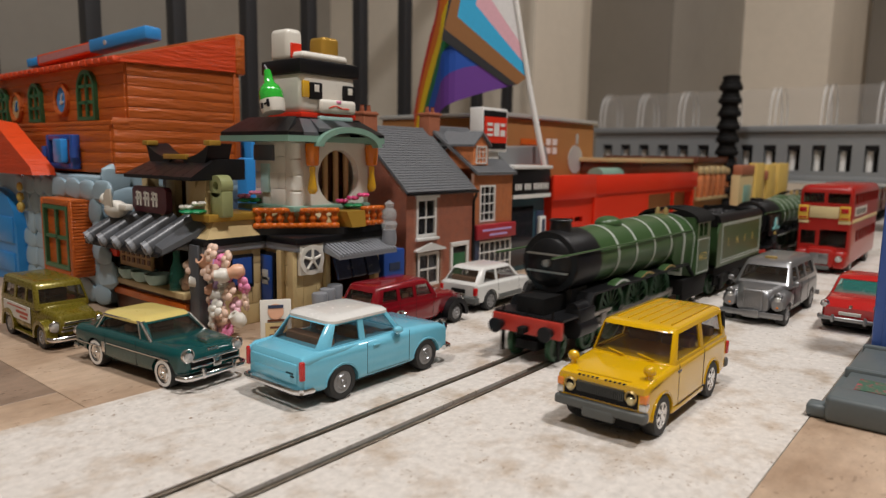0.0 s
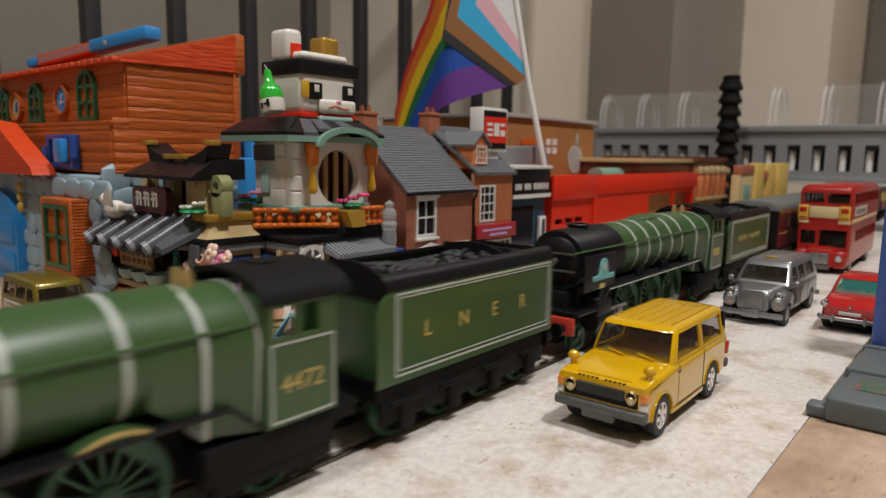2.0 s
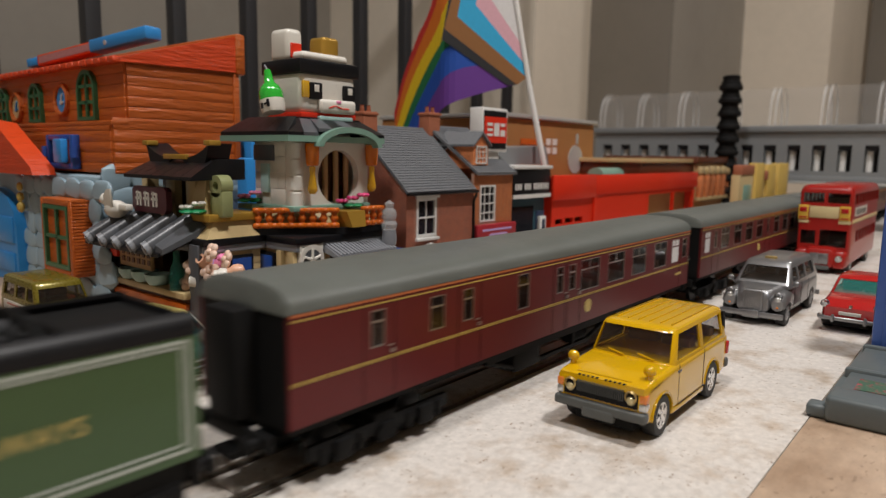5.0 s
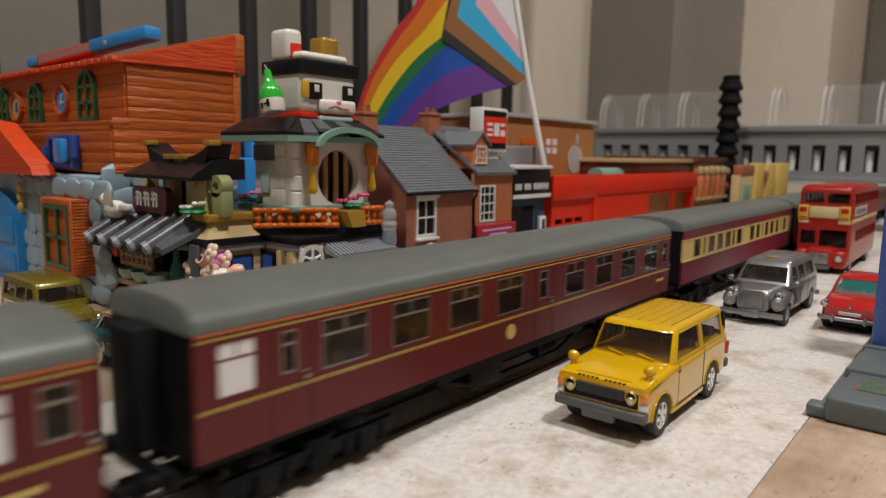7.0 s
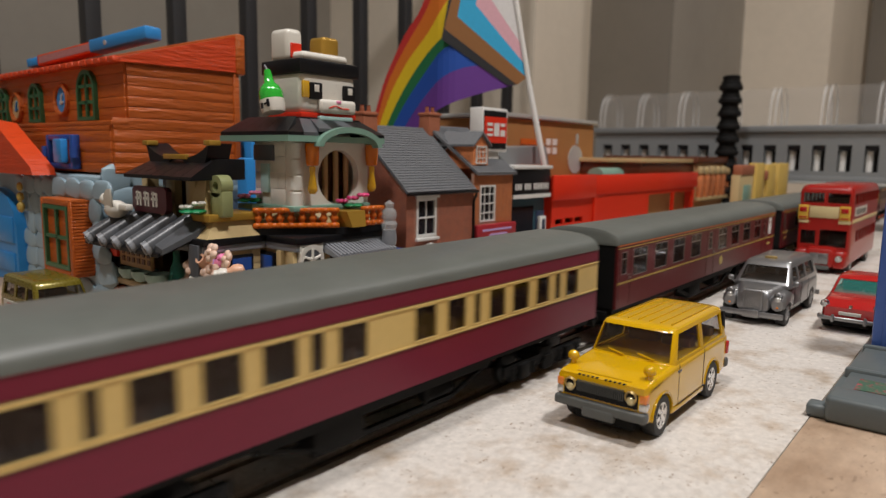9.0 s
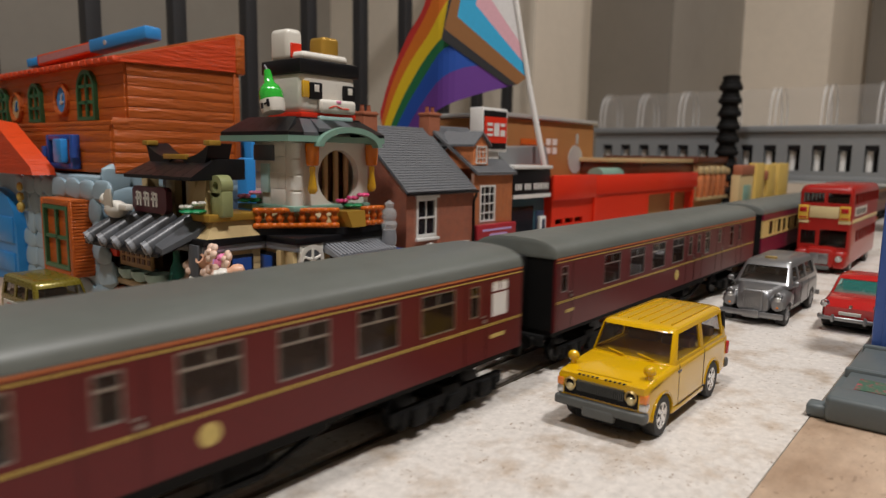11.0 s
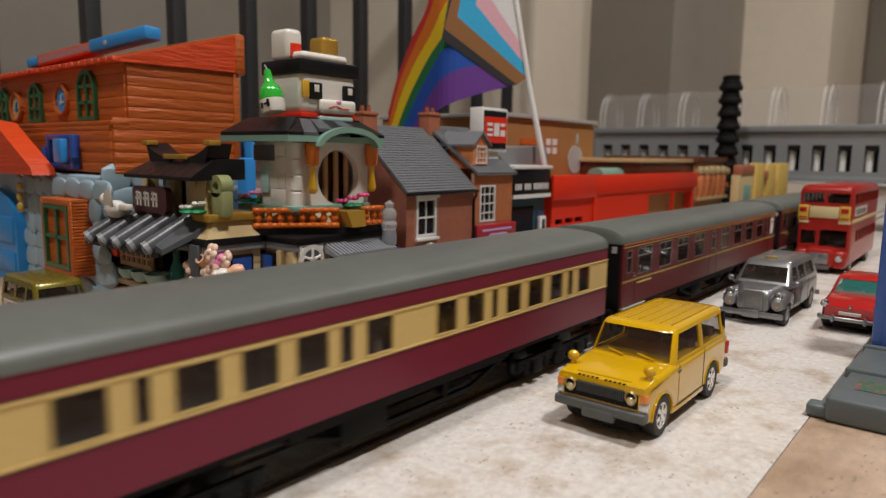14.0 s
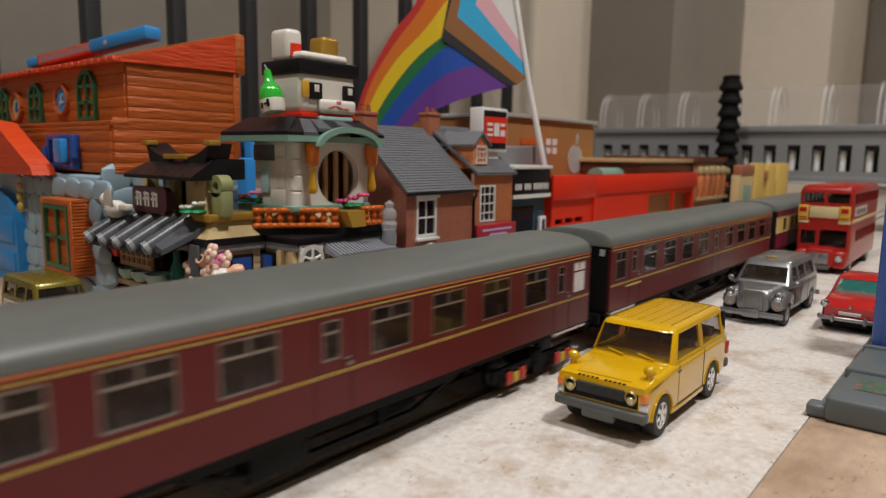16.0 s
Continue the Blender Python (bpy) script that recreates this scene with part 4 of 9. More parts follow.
def car(name, label, x, y, rz, paint, body, cabin, wheels, r, hw, style="disc", rim=CHROME, roof_mat=None, side_windows=(), front_window=None, back_window=None, glass_mat=None, crown=0.6, round_=0.32, category="toy car"):
    """A toy car: body sections (y, half width, bottom, top); cabin (base y0, y1, z, half width, roof y0, y1, z, half width)."""
    t = thing(name, label, category, x, y, 0, rz, group="model vehicles on the road")
    bm = bmesh.new()
    loft(bm, [ring_xz(a, w, zb, zt, round_, 6, crown) for a, w, zb, zt in body])
    b = part("body", bm, paint, t)
    wells = []
    for wy in wheels:
        c = bmesh.new()
        rod(c, (-hw - 4, wy, r + 0.2), (hw + 4, wy, r + 0.2), r + 1.1, 28)
        wells.append(c)
    cut(b, wells)
    part("chassis", boxes((-hw + 5.2, hw - 5.2, body[0][0] + 3, body[-1][0] - 3, 2.8, 11), (-hw + 3.4, hw - 3.4, min(wheels) + r + 1.4, max(wheels) - r - 1.4, 3.4, 9), bevel=0.6), SOOT, t, "dark chassis plate")
    cy0, cy1, cz, cw, ry0, ry1, rz_, rw = cabin

    def shell(d):
        bm = bmesh.new()
        lerp = lambda u: (cy0 + (ry0 - cy0) * u, cy1 + (ry1 - cy1) * u, cw + (rw - cw) * u)
        rows = []
        for u, z in ((0, cz - 2 - 2 * d), (0.0, cz), (0.5, (cz + rz_) / 2), (0.86, rz_ - (rz_ - cz) * 0.16)):
            a, e, w = lerp(u)
            rows.append(ring_xy(z, w - d, a + d, e - d, 2.6, bow=1.2))
        a, e, w = lerp(1.0)
        rows.append(ring_xy(rz_ - 0.7 - d * 0.5, w - 0.2 - d, a + d, e - d, 2.8, bow=1.2))
        rows.append(ring_xy(rz_ - 0.15 - d * 0.9, w - 1.4 - d, a + 1.2 + d, e - 1.2 - d, 2.4, bow=1.2))
        rows.append(ring_xy(rz_ + crown * 0.4 - d, w - 4 - d, a + 4 + d, e - 4 - d, 2.0, bow=1.0))
        loft(bm, rows)
        return bm
    cab = part("cabin", shell(0), paint, t)
    holes = [shell(0.75)]
    for poly in side_windows:
        c = bmesh.new()
        prism(c, poly, "x", -hw - 3, hw + 3)
        holes.append(c)
    mid = (cy0 + cy1) / 2
    if front_window:
        c = bmesh.new()
        prism(c, front_window, "y", max(ry1 - 4, mid), cy1 + 6)
        holes.append(c)
    if back_window:
        c = bmesh.new()
        prism(c, back_window, "y", cy0 - 6, min(ry0 + 4, mid))
        holes.append(c)
    cut(cab, holes)
    g = part("window_glass", shell(0.45), glass_mat or CARGLASS, t, "tinted clear window moulding")
    part("seats", boxes((-cw + 3, -1, mid - 2, mid + 4, cz - 4, cz + 4), (1, cw - 3, mid - 2, mid + 4, cz - 4, cz + 4), (-cw + 3, cw - 3, cy0 + 5, cy0 + 10, cz - 4, cz + 3.5), bevel=1), SEATBROWN, t)
    if roof_mat:
        bm = bmesh.new()
        loft(bm, [ring_xy(rz_ - 2.2, rw + 0.7, ry0 - 1.4, ry1 + 1.4, 3.2, bow=1.3), ring_xy(rz_ - 1.2, rw + 0.75, ry0 - 1.3, ry1 + 1.3, 3.2, bow=1.3), ring_xy(rz_ - 0.2, rw - 0.2, ry0 - 0.2, ry1 + 0.2, 3.0, bow=1.2), ring_xy(rz_ + 0.5, rw - 3, ry0 + 3, ry1 - 3, 2.5, bow=1.0)])
        part("roof", bm, roof_mat, t, "contrasting painted roof")
    for wy in wheels:
        for s in (-1, 1):
            car_wheel(t, s * (hw - 2.4), wy, r, style, rim)
    return t


def seam(t, rows, x, w=0.16):
    """Shut lines on both flanks: rows of (y0, z0, y1, z1)."""
    for s in (-1, 1):
        bm = bmesh.new()
        for a, b, c, d in rows:
            rod(bm, (s * x, a, b), (s * x, c, d), w / 2, 6)
        part("door_seam", bm, SOOT, t, "dark door shut line")


def lamp_round(t, name, x, y, z, r, mat, label, s=1, ring=None):
    bm = bmesh.new()
    spin(bm, [(0, 0.9), (r * 0.6, 0.7), (r, 0.1), (r, -1.2), (0, -1.2)], axis="y", seg=20)
    ob = part(name, bm, mat, t, label)
    ob.matrix_basis = at(x, y, z, 0, 0, 0 if s > 0 else 180)
    if ring:
        bm = bmesh.new()
        spin(bm, [(r, -1.2), (r + 0.5, -1.0), (r + 0.55, 0.2), (r + 0.2, 0.5), (r, 0.2), (r, -1.2)], axis="y", seg=20)
        part("bezel", bm, ring, ob, "bright lamp ring")


def bumper(t, y, z, hw, mat, d=1.0, h=1.6, wrap=4, s=1, label="bright metal bumper"):
    bm = bmesh.new()
    path = [(-hw, y - s * wrap), (-hw + 0.8, y - s * 1.2), (-hw + 3, y), (hw - 3, y), (hw - 0.8, y - s * 1.2), (hw, y - s * wrap)]
    rings = []
    for i, (px, py) in enumerate(path):
        rings.append([(px + (0.5 * d * math.cos(a) if abs(px) > hw - 2 else 0), py + 0.5 * d * math.cos(a), z + 0.5 * h * math.sin(a)) for a in np.linspace(0, 2 * math.pi, 10, endpoint=False)])
    loft(bm, [[tuple(map(float, q)) for q in r] for r in rings])
    part("bumper", bm, mat, t, label)


CARYELLOW = material("mustard_car_paint", (0.64, 0.37, 0.003), 0.17, grain=0.03, size=900, coat=0.6)
CARBLUE = material("sky_blue_car_paint", (0.16, 0.50, 0.66), 0.17, grain=0.03, size=900, coat=0.6)
CARTEAL = material("deep_teal_car_paint", (0.004, 0.055, 0.055), 0.16, grain=0.05, size=900, coat=0.4)
ROOFYELLOW = material("pale_yellow_paint", (0.62, 0.50, 0.16), 0.3, grain=0.03, coat=0.4)
CAROLIVE = material("olive_metallic_paint", (0.17, 0.135, 0.012), 0.28, metal=0.3, grain=0.08, size=900, coat=0.5)
CARRED = material("dark_red_car_paint", (0.20, 0.006, 0.012), 0.16, grain=0.04, size=900, coat=0.6)
CARBRIGHT = material("bright_red_car_paint", (0.42, 0.012, 0.012), 0.16, grain=0.04, size=900, coat=0.6)
CARSILVER = material("silver_metallic_paint", (0.27, 0.27, 0.275), 0.36, metal=0.75, grain=0.06, size=1200, coat=0.4)
CARWHITE = material("white_car_paint", (0.68, 0.67, 0.64), 0.25, grain=0.03, coat=0.6)
GREYPLASTIC = material("grey_plastic", (0.09, 0.095, 0.09), 0.5, grain=0.06)
AMBER = material("amber_lens", (0.75, 0.22, 0.03), 0.25, grain=0.05, coat=0.5)
REDLENS = material("red_lens", (0.5, 0.015, 0.015), 0.2, grain=0.05, coat=0.6)
CLEARLENS = material("headlamp_lens", (0.62, 0.62, 0.60), 0.12, metal=0.5, coat=0.8)
WARMLENS = material("warm_lens", (0.62, 0.52, 0.28), 0.15, metal=0.3, coat=0.6)
GREENGLASS = glass("green_window_glass", (0.05, 0.30, 0.26), 0.6)
PALELABEL = material("printed_white_label", (0.6, 0.57, 0.52), 0.5, grain=0.05)
PRINTRED = material("printed_red", (0.42, 0.08, 0.05), 0.5)

def squash(t, kz, k=1.0):
    """Lowers a car on its wheels, and scales it as a whole."""
    for ob in t.children:
        if ob.name.split(".")[0] != "wheel":
            lift = ob.matrix_basis.translation.z
            for v in ob.data.vertices:
                v.co.z = (v.co.z + lift) * kz - lift
    t.scale = (k, k, k)


# yellow off-road estate
t = car("toy_car", "mustard yellow toy estate car with grey bumper and alloy wheels", 55.3, 214.2, 180, CARYELLOW,
        [(-36.6, 12.4, 8, 20), (-35.6, 13.8, 6.6, 21), (-30, 14.3, 6, 21.2), (0, 14.5, 6, 21.2), (15, 14.5, 6, 21.2), (25, 14.4, 6, 20.4), (33, 14.1, 6.4, 19.6), (35.6, 13.8, 7, 18.6), (36.4, 13.0, 8, 17.6)],
        (-36, 16.5, 21, 13.9, -33.5, 11.5, 32.2, 12.2), (24.5, -19.5), 6.4, 14.4, "spoke", CHROME,
        side_windows=[[(13.2, 21.8), (9.9, 30.2), (-7.6, 30.2), (-7.6, 21.8)], [(-10.6, 21.8), (-10.6, 30.0), (-28.8, 29.8), (-29.8, 21.8)]],
        front_window=[(-12.5, 21.5), (12.5, 21.5), (11.3, 30.6), (-11.3, 30.6)], back_window=[(-11.4, 22), (11.4, 22), (10.4, 29.5), (-10.4, 29.5)], round_=0.16, crown=0.3)
part("bumper", boxes((-14.5, 14.5, 34.4, 37.9, 7.7, 11.0), (-5.2, 5.2, 36, 38.1, 5.6, 9.4), bevel=0.85, seg=3), GREYPLASTIC, t, "grey plastic front bumper")
part("bumper", boxes((-14.4, 14.4, -38, -34.5, 7.4, 11), bevel=0.9, seg=3), GREYPLASTIC, t, "grey plastic rear bumper")
gr = part("grille", boxes((-11.7, 11.7, 35.6, 36.9, 11.7, 16.4), bevel=0.3), SOOT, t, "black slatted grille")
bm = bmesh.new()
for k in range(25):
    box(bm, -7.3 + k * 0.6, -7.12 + k * 0.6, 36.6, 37.15, 12.4, 15.8)
part("grille_slat", bm, GREYPLASTIC, gr)
bm = bmesh.new()
prism(bm, [(-9.6, 16.5), (9.6, 16.5), (8.6, 34.4), (-8.6, 34.4)], "z", 19.2, 20.9)
bonnet = part("bonnet_panel", bm, CARYELLOW, t, "raised bonnet pressing")
for v in bonnet.data.vertices:
    v.co.z -= max(0.0, v.co.y / MM - 16.5) * 0.085 * MM
bm = bmesh.new()
loft(bm, [[(-13.6, 36.4, 16.6), (13.6, 36.4, 16.6), (13.6, 36.9, 17.4), (13.4, 36.2, 18.6), (-13.4, 36.2, 18.6), (-13.6, 36.9, 17.4)], [(-13.9, 34.4, 16.6), (13.9, 34.4, 16.6), (13.9, 34.4, 17.4), (13.6, 34.0, 19.1), (-13.6, 34.0, 19.1), (-13.9, 34.4, 17.4)]])
part("bonnet_lip", bm, CARYELLOW, t, "yellow bonnet lip over the grille")
for side in (-1, 1):
    for yy in (24.5, -19.5):
        bm = bmesh.new()
        rings = []
        for a in np.linspace(0.0, math.pi, 22):
            cy, cz = yy + 7.6 * math.cos(a), 7.2 + 7.6 * math.sin(a)
            rings.append([(side * 14.1 + 0.6 * math.cos(q), cy + 0.32 * math.sin(q) * math.cos(a), cz + 0.32 * math.sin(q) * math.sin(a)) for q in np.linspace(0, 2 * math.pi, 8, endpoint=False)])
        loft(bm, [[tuple(map(float, p)) for p in r] for r in rings])
        part("wheel_arch_lip", bm, CARYELLOW, t, "rounded wheel arch lip")
    bm = bmesh.new()
    prism(bm, [(-31.2, 22.0), (-34.4, 22.0), (-32.8, 30.4), (-30.6, 30.4)], "x", side * 12.2, side * 13.35)
    vent = part("pillar_vent", bm, SOOT, t, "black slatted rear pillar vent", smooth=False)
    part("sill", boxes((side * 13.6 - 0.8, side * 13.6 + 0.8, -11.5, 16.5, 4.6, 7.0), bevel=0.7, seg=3), CARYELLOW, t, "yellow body sill")
for s in (-1, 1):
    lamp_round(t, "headlight", s * 9.6, 36.8, 14.1, 1.35, WARMLENS, "round warm headlight", 1, BRASS)
    part("indicator", boxes((s * 13.1 - 1.1, s * 13.1 + 1.1, 34.0, 36.7, 13.9, 16.6), bevel=0.4), AMBER, t, "amber indicator lens")
    part("side_light", boxes((s * 13.1 - 1.1, s * 13.1 + 1.1, 34.0, 36.7, 11.3, 13.8), bevel=0.4), CLEARLENS, t, "white side light")
    bm = bmesh.new()
    rod(bm, (s * 12.2, 30.5, 19), (s * 12.2, 30.5, 21.8), 0.9, 10)
    ball(bm, (s * 12.2, 30.5, 22.6), 1.9, 1, 0.8, 0.95)
    part("wing_mirror", bm, CARYELLOW, t, "yellow wing mirror")
    part("tail_light", boxes((s * 13.6 - 0.9, s * 13.6 + 0.9, -37.0, -35, 13, 18), bevel=0.3), REDLENS, t, "red tail light")
    part("wiper", rods(((s * 5 - 3, 17.4, 22.0), (s * 5 + 3, 15.4, 22.6), 0.3)), CARYELLOW, t)
    part("vent_strip", boxes((s * 14.45 - 0.15, s * 14.45 + 0.15, 11, 14, 18.2, 19)), GREYPLASTIC, t)
bm = bmesh.new()
for k in range(6):
    box(bm, -9.6 + k * 3.6, -9.2 + k * 3.6, -30, 8, 32.0, 32.75, 0.12)
part("roof_rib", bm, CARYELLOW, t, "pressed roof ribs")
bm = bmesh.new()
for k in range(11):
    if k != 5:
        box(bm, -7.5 + k * 1.42, -6.75 + k * 1.42, 35.6, 36.3, 18.45, 18.9)
part("bonnet_lettering", bm, SOOT, t, "plain dark bars of bonnet lettering", smooth=False)
seam(t, [(12.6, 7, 12.6, 21), (-9.8, 7, -9.8, 21.4), (12.6, 7, -9.8, 7)], 14.5)
seam(t, [(34.5, 17.6, 16, 19.2)], 14.35, 0.18)

squash(t, 0.92)

# pale blue two-door saloon with white roof
t = car("toy_car", "sky blue toy saloon car with white roof and chrome bumpers", -37.8, 168, 0, CARBLUE,
        [(-36.6, 12.6, 7, 17.4), (-35.6, 14.4, 6, 19.2), (-28, 15.0, 5.2, 20), (-12, 15.2, 5, 20.2), (10, 15.2, 5, 20.2), (22, 15.0, 5.2, 19.6), (32, 14.6, 6, 18.6), (35.6, 13.8, 7, 17), (36.6, 12.4, 8, 15.4)],
        (-29, 12, 19.6, 13.4, -20.5, 4.0, 30.8, 11.4), (22.5, -20), 6.1, 15.1, "disc", CARSILVER, roof_mat=CARWHITE,
        side_windows=[[(-23.5, 20.6), (-20.5, 28), (-10.5, 28), (-10.5, 20.6)], [(-8, 20.6), (-8, 28), (2.6, 28), (7.5, 20.6)]],
        front_window=[(-11.2, 20.6), (11.2, 20.6), (9.6, 28), (-9.6, 28)], back_window=[(-11.0, 20.8), (11.0, 20.8), (9.4, 28.2), (-9.4, 28.2)], round_=0.24, crown=0.5)
bumper(t, -38.2, 7.6, 15.4, CHROME, 1.3, 2.0, 5, -1)
bumper(t, 38.0, 7.6, 15.2, CHROME, 1.3, 2.0, 5, 1)
for s in (-1, 1):
    part("tail_light", boxes((s * 13.9 - 0.75, s * 13.9 + 0.75, -37.2, -35.2, 11.4, 18.6), bevel=0.6, seg=3), REDLENS, t, "tall red tail light")
    bm = bmesh.new()
    loft(bm, [[(s * 13.7 + w * math.cos(a), y, z + h * math.sin(a)) for a in (math.pi * q / 5 for q in range(10))] for y, w, h, z in ((-36.4, 0.6, 1.0, 17.6), (-34, 1.1, 1.9, 18.2), (-26, 1.2, 1.8, 18.8), (-18, 1.1, 1.2, 19.2), (-12, 0.5, 0.5, 19.4))])
    part("fin", bm, CARBLUE, t, "soft tapering tail fin")
    bm = bmesh.new()
    for yy in (22.5, -20):
        rings = []
        for a in np.linspace(0.0, math.pi, 20):
            rings.append([(s * 14.8 + 0.5 * math.cos(q), yy + (7.3 + 0.3 * math.sin(q)) * math.cos(a), 7.0 + (7.3 + 0.3 * math.sin(q)) * math.sin(a)) for q in np.linspace(0, 2 * math.pi, 8, endpoint=False)])
        loft(bm, [[tuple(map(float, p)) for p in r] for r in rings])
        part("wheel_arch_lip", bm, CARBLUE, t, "rounded wheel arch lip")
        bm = bmesh.new()
    bm.free()
    bm = bmesh.new()
    ball(bm, (s * 15.6, 6, 21.6), 2.0, 0.8, 1.1, 0.8)
    rod(bm, (s * 13.6, 6.6, 20), (s * 15.4, 6, 21.2), 0.6, 8)
    part("door_mirror", bm, CARBLUE, t, "blue door mirror")
    part("door_handle", boxes((s * 15.3 - 0.4, s * 15.3 + 0.4, -6, -2.6, 17.4, 18.2), bevel=0.3), CARBLUE, t)
    lamp_round(t, "headlight", s * 10.6, 36.6, 14, 2.3, CLEARLENS, "round clear headlight", 1, CHROME)
part("boot_lid", boxes((-12.2, 12.2, -37.1, -35.5, 9.6, 17.2), bevel=0.6), CARBLUE, t, "boot lid panel")
part("number_plate_recess", boxes((-9.6, 9.6, -37.4, -36.6, 10.4, 13.4), bevel=0.35), CARBLUE, t)
part("boot_lettering", boxes((7.2, 10.6, -37.35, -36.9, 13.4, 13.8), (7.0, 11, -37.35, -36.9, 12.3, 12.7)), SOOT, t, "small dark badge bars", smooth=False)
seam(t, [(-8.8, 7, -8.8, 20), (12.6, 7, 12.6, 20), (-8.8, 7, 12.6, 7)], 15.2)

squash(t, 0.885)

# dark teal hardtop with yellow roof
t = car("toy_car", "dark teal toy saloon car with pale yellow roof and chrome trim", -101.5, 125, -84.5, CARTEAL,
        [(-38.6, 11.5, 8, 14.5), (-37, 13.8, 6, 16.5), (-28, 14.6, 5, 17.4), (-12, 14.8, 4.8, 17.6), (12, 14.8, 4.8, 17.6), (24, 14.6, 5, 17.4), (34, 14.2, 6, 16.6), (37, 13.2, 7, 15.4), (38, 12, 8, 14)],
        (-27, 17, 17, 13.0, -19, 7, 25.4, 11.0), (26, -21), 5.9, 14.6, "whitewall", CHROME, roof_mat=ROOFYELLOW,
        side_windows=[[(-20.5, 18), (-16.5, 23.2), (4.5, 23.2), (9.5, 18)]],
        front_window=[(-11.6, 17.8), (11.6, 17.8), (9.6, 23.4), (-9.6, 23.4)], back_window=[(-10.6, 18), (10.6, 18), (9, 23.2), (-9, 23.2)], round_=0.3, crown=1.2)
bumper(t, 40.4, 6.4, 14.8, CHROME, 1.6, 2.2, 6, 1)
bumper(t, -40.2, 6.8, 14.4, CHROME, 1.6, 2.2, 6, -1)
bm = boxes((-10.6, 10.6, 37.6, 39.2, 12.2, 13.4), (-11.2, 11.2, 38.2, 39.4, 9.6, 10.6), (-1.8, 1.8, 38.4, 40.2, 8.8, 12.4), bevel=0.45)
for s in (-1, 1):
    box(bm, s * 7 - 0.8, s * 7 + 0.8, 39.4, 41.4, 5.2, 9.6, 0.5)
part("grille", bm, CHROME, t, "chrome grille bars")
part("grille_opening", boxes((-10.8, 10.8, 37.2, 38.3, 9.4, 12.8), bevel=0.4), SOOT, t)
for s in (-1, 1):
    lamp_round(t, "headlight", s * 11.4, 37.8, 14.2, 2.1, CLEARLENS, "round clear headlight", 1, CHROME)
    part("side_trim", boxes((s * 14.85 - 0.25, s * 14.85 + 0.25, -12, 30, 12.2, 12.9), (s * 14.6 - 0.3, s * 14.6 + 0.3, -36, -14, 9.6, 10.2), (s * 14.9 - 0.3, s * 14.9 + 0.3, -15, -13, 8, 13), bevel=0.2), CHROME, t, "chrome side trim")
    part("windscreen_pillar", rods(((s * 12.7, 16.6, 17.2), (s * 11.2, 7.6, 24), 0.6), ((s * 12.9, 9.6, 17.4), (s * 11.4, 6, 24), 0.45), ((s * 11.2, 7, 24.1), (s * 11.4, -18, 24.1), 0.45), ((s * 12.8, -22, 17.4), (s * 11.4, -18, 24.1), 0.45)), CHROME, t, "chrome window frame")
    lamp_round(t, "tail_light", s * 12.2, -38.4, 12.5, 1.5, REDLENS, "round red tail light", -1, CHROME)
part("bonnet_ornament", boxes((-0.5, 0.5, 28, 34, 17.8, 18.9), (-2.4, 2.4, 36.2, 37.6, 15.0, 16.2), bevel=0.4), CHROME, t, "chrome bonnet ornament")
part("windscreen_trim", rods(((-12.7, 16.8, 17.4), (12.7, 16.8, 17.4), 0.4), ((-11, 7.9, 24.1), (11, 7.9, 24.1), 0.4)), CHROME, t, "chrome windscreen trim")
seam(t, [(-13, 6, -13, 17), (9, 6, 9, 17), (-13, 6, 9, 6)], 14.8)

squash(t, 0.93, 0.9)

# olive delivery wagon
t = car("toy_van", "olive green toy delivery wagon with printed white panel", -176.5, 117, -90, CAROLIVE,
        [(-34.5, 13, 7, 20), (-30, 14.2, 6, 21), (0, 14.4, 6, 21), (12, 13.8, 6, 20.5), (18, 11.5, 7, 20), (28, 10.5, 7, 19), (33, 9.6, 7, 17.6), (34.6, 8.8, 8, 15)],
        (-34, 17, 20.5, 13.6, -32.5, 11.5, 32.4, 12.0), (23.5, -20), 6.2, 14.4, "disc", CARSILVER,
        side_windows=[[(13, 22), (10, 28.6), (3.5, 28.6), (3.5, 22)], [(1, 22), (1, 28.6), (-11, 28.6), (-11, 22)], [(-14, 22), (-14, 28.6), (-28, 28.6), (-28.6, 22)]],
        front_window=[(-11.6, 22), (11.6, 22), (10.6, 29), (-10.6, 29)], back_window=[(-10, 22), (10, 22), (9, 28.5), (-9, 28.5)], round_=0.3, crown=0.8, category="toy van")
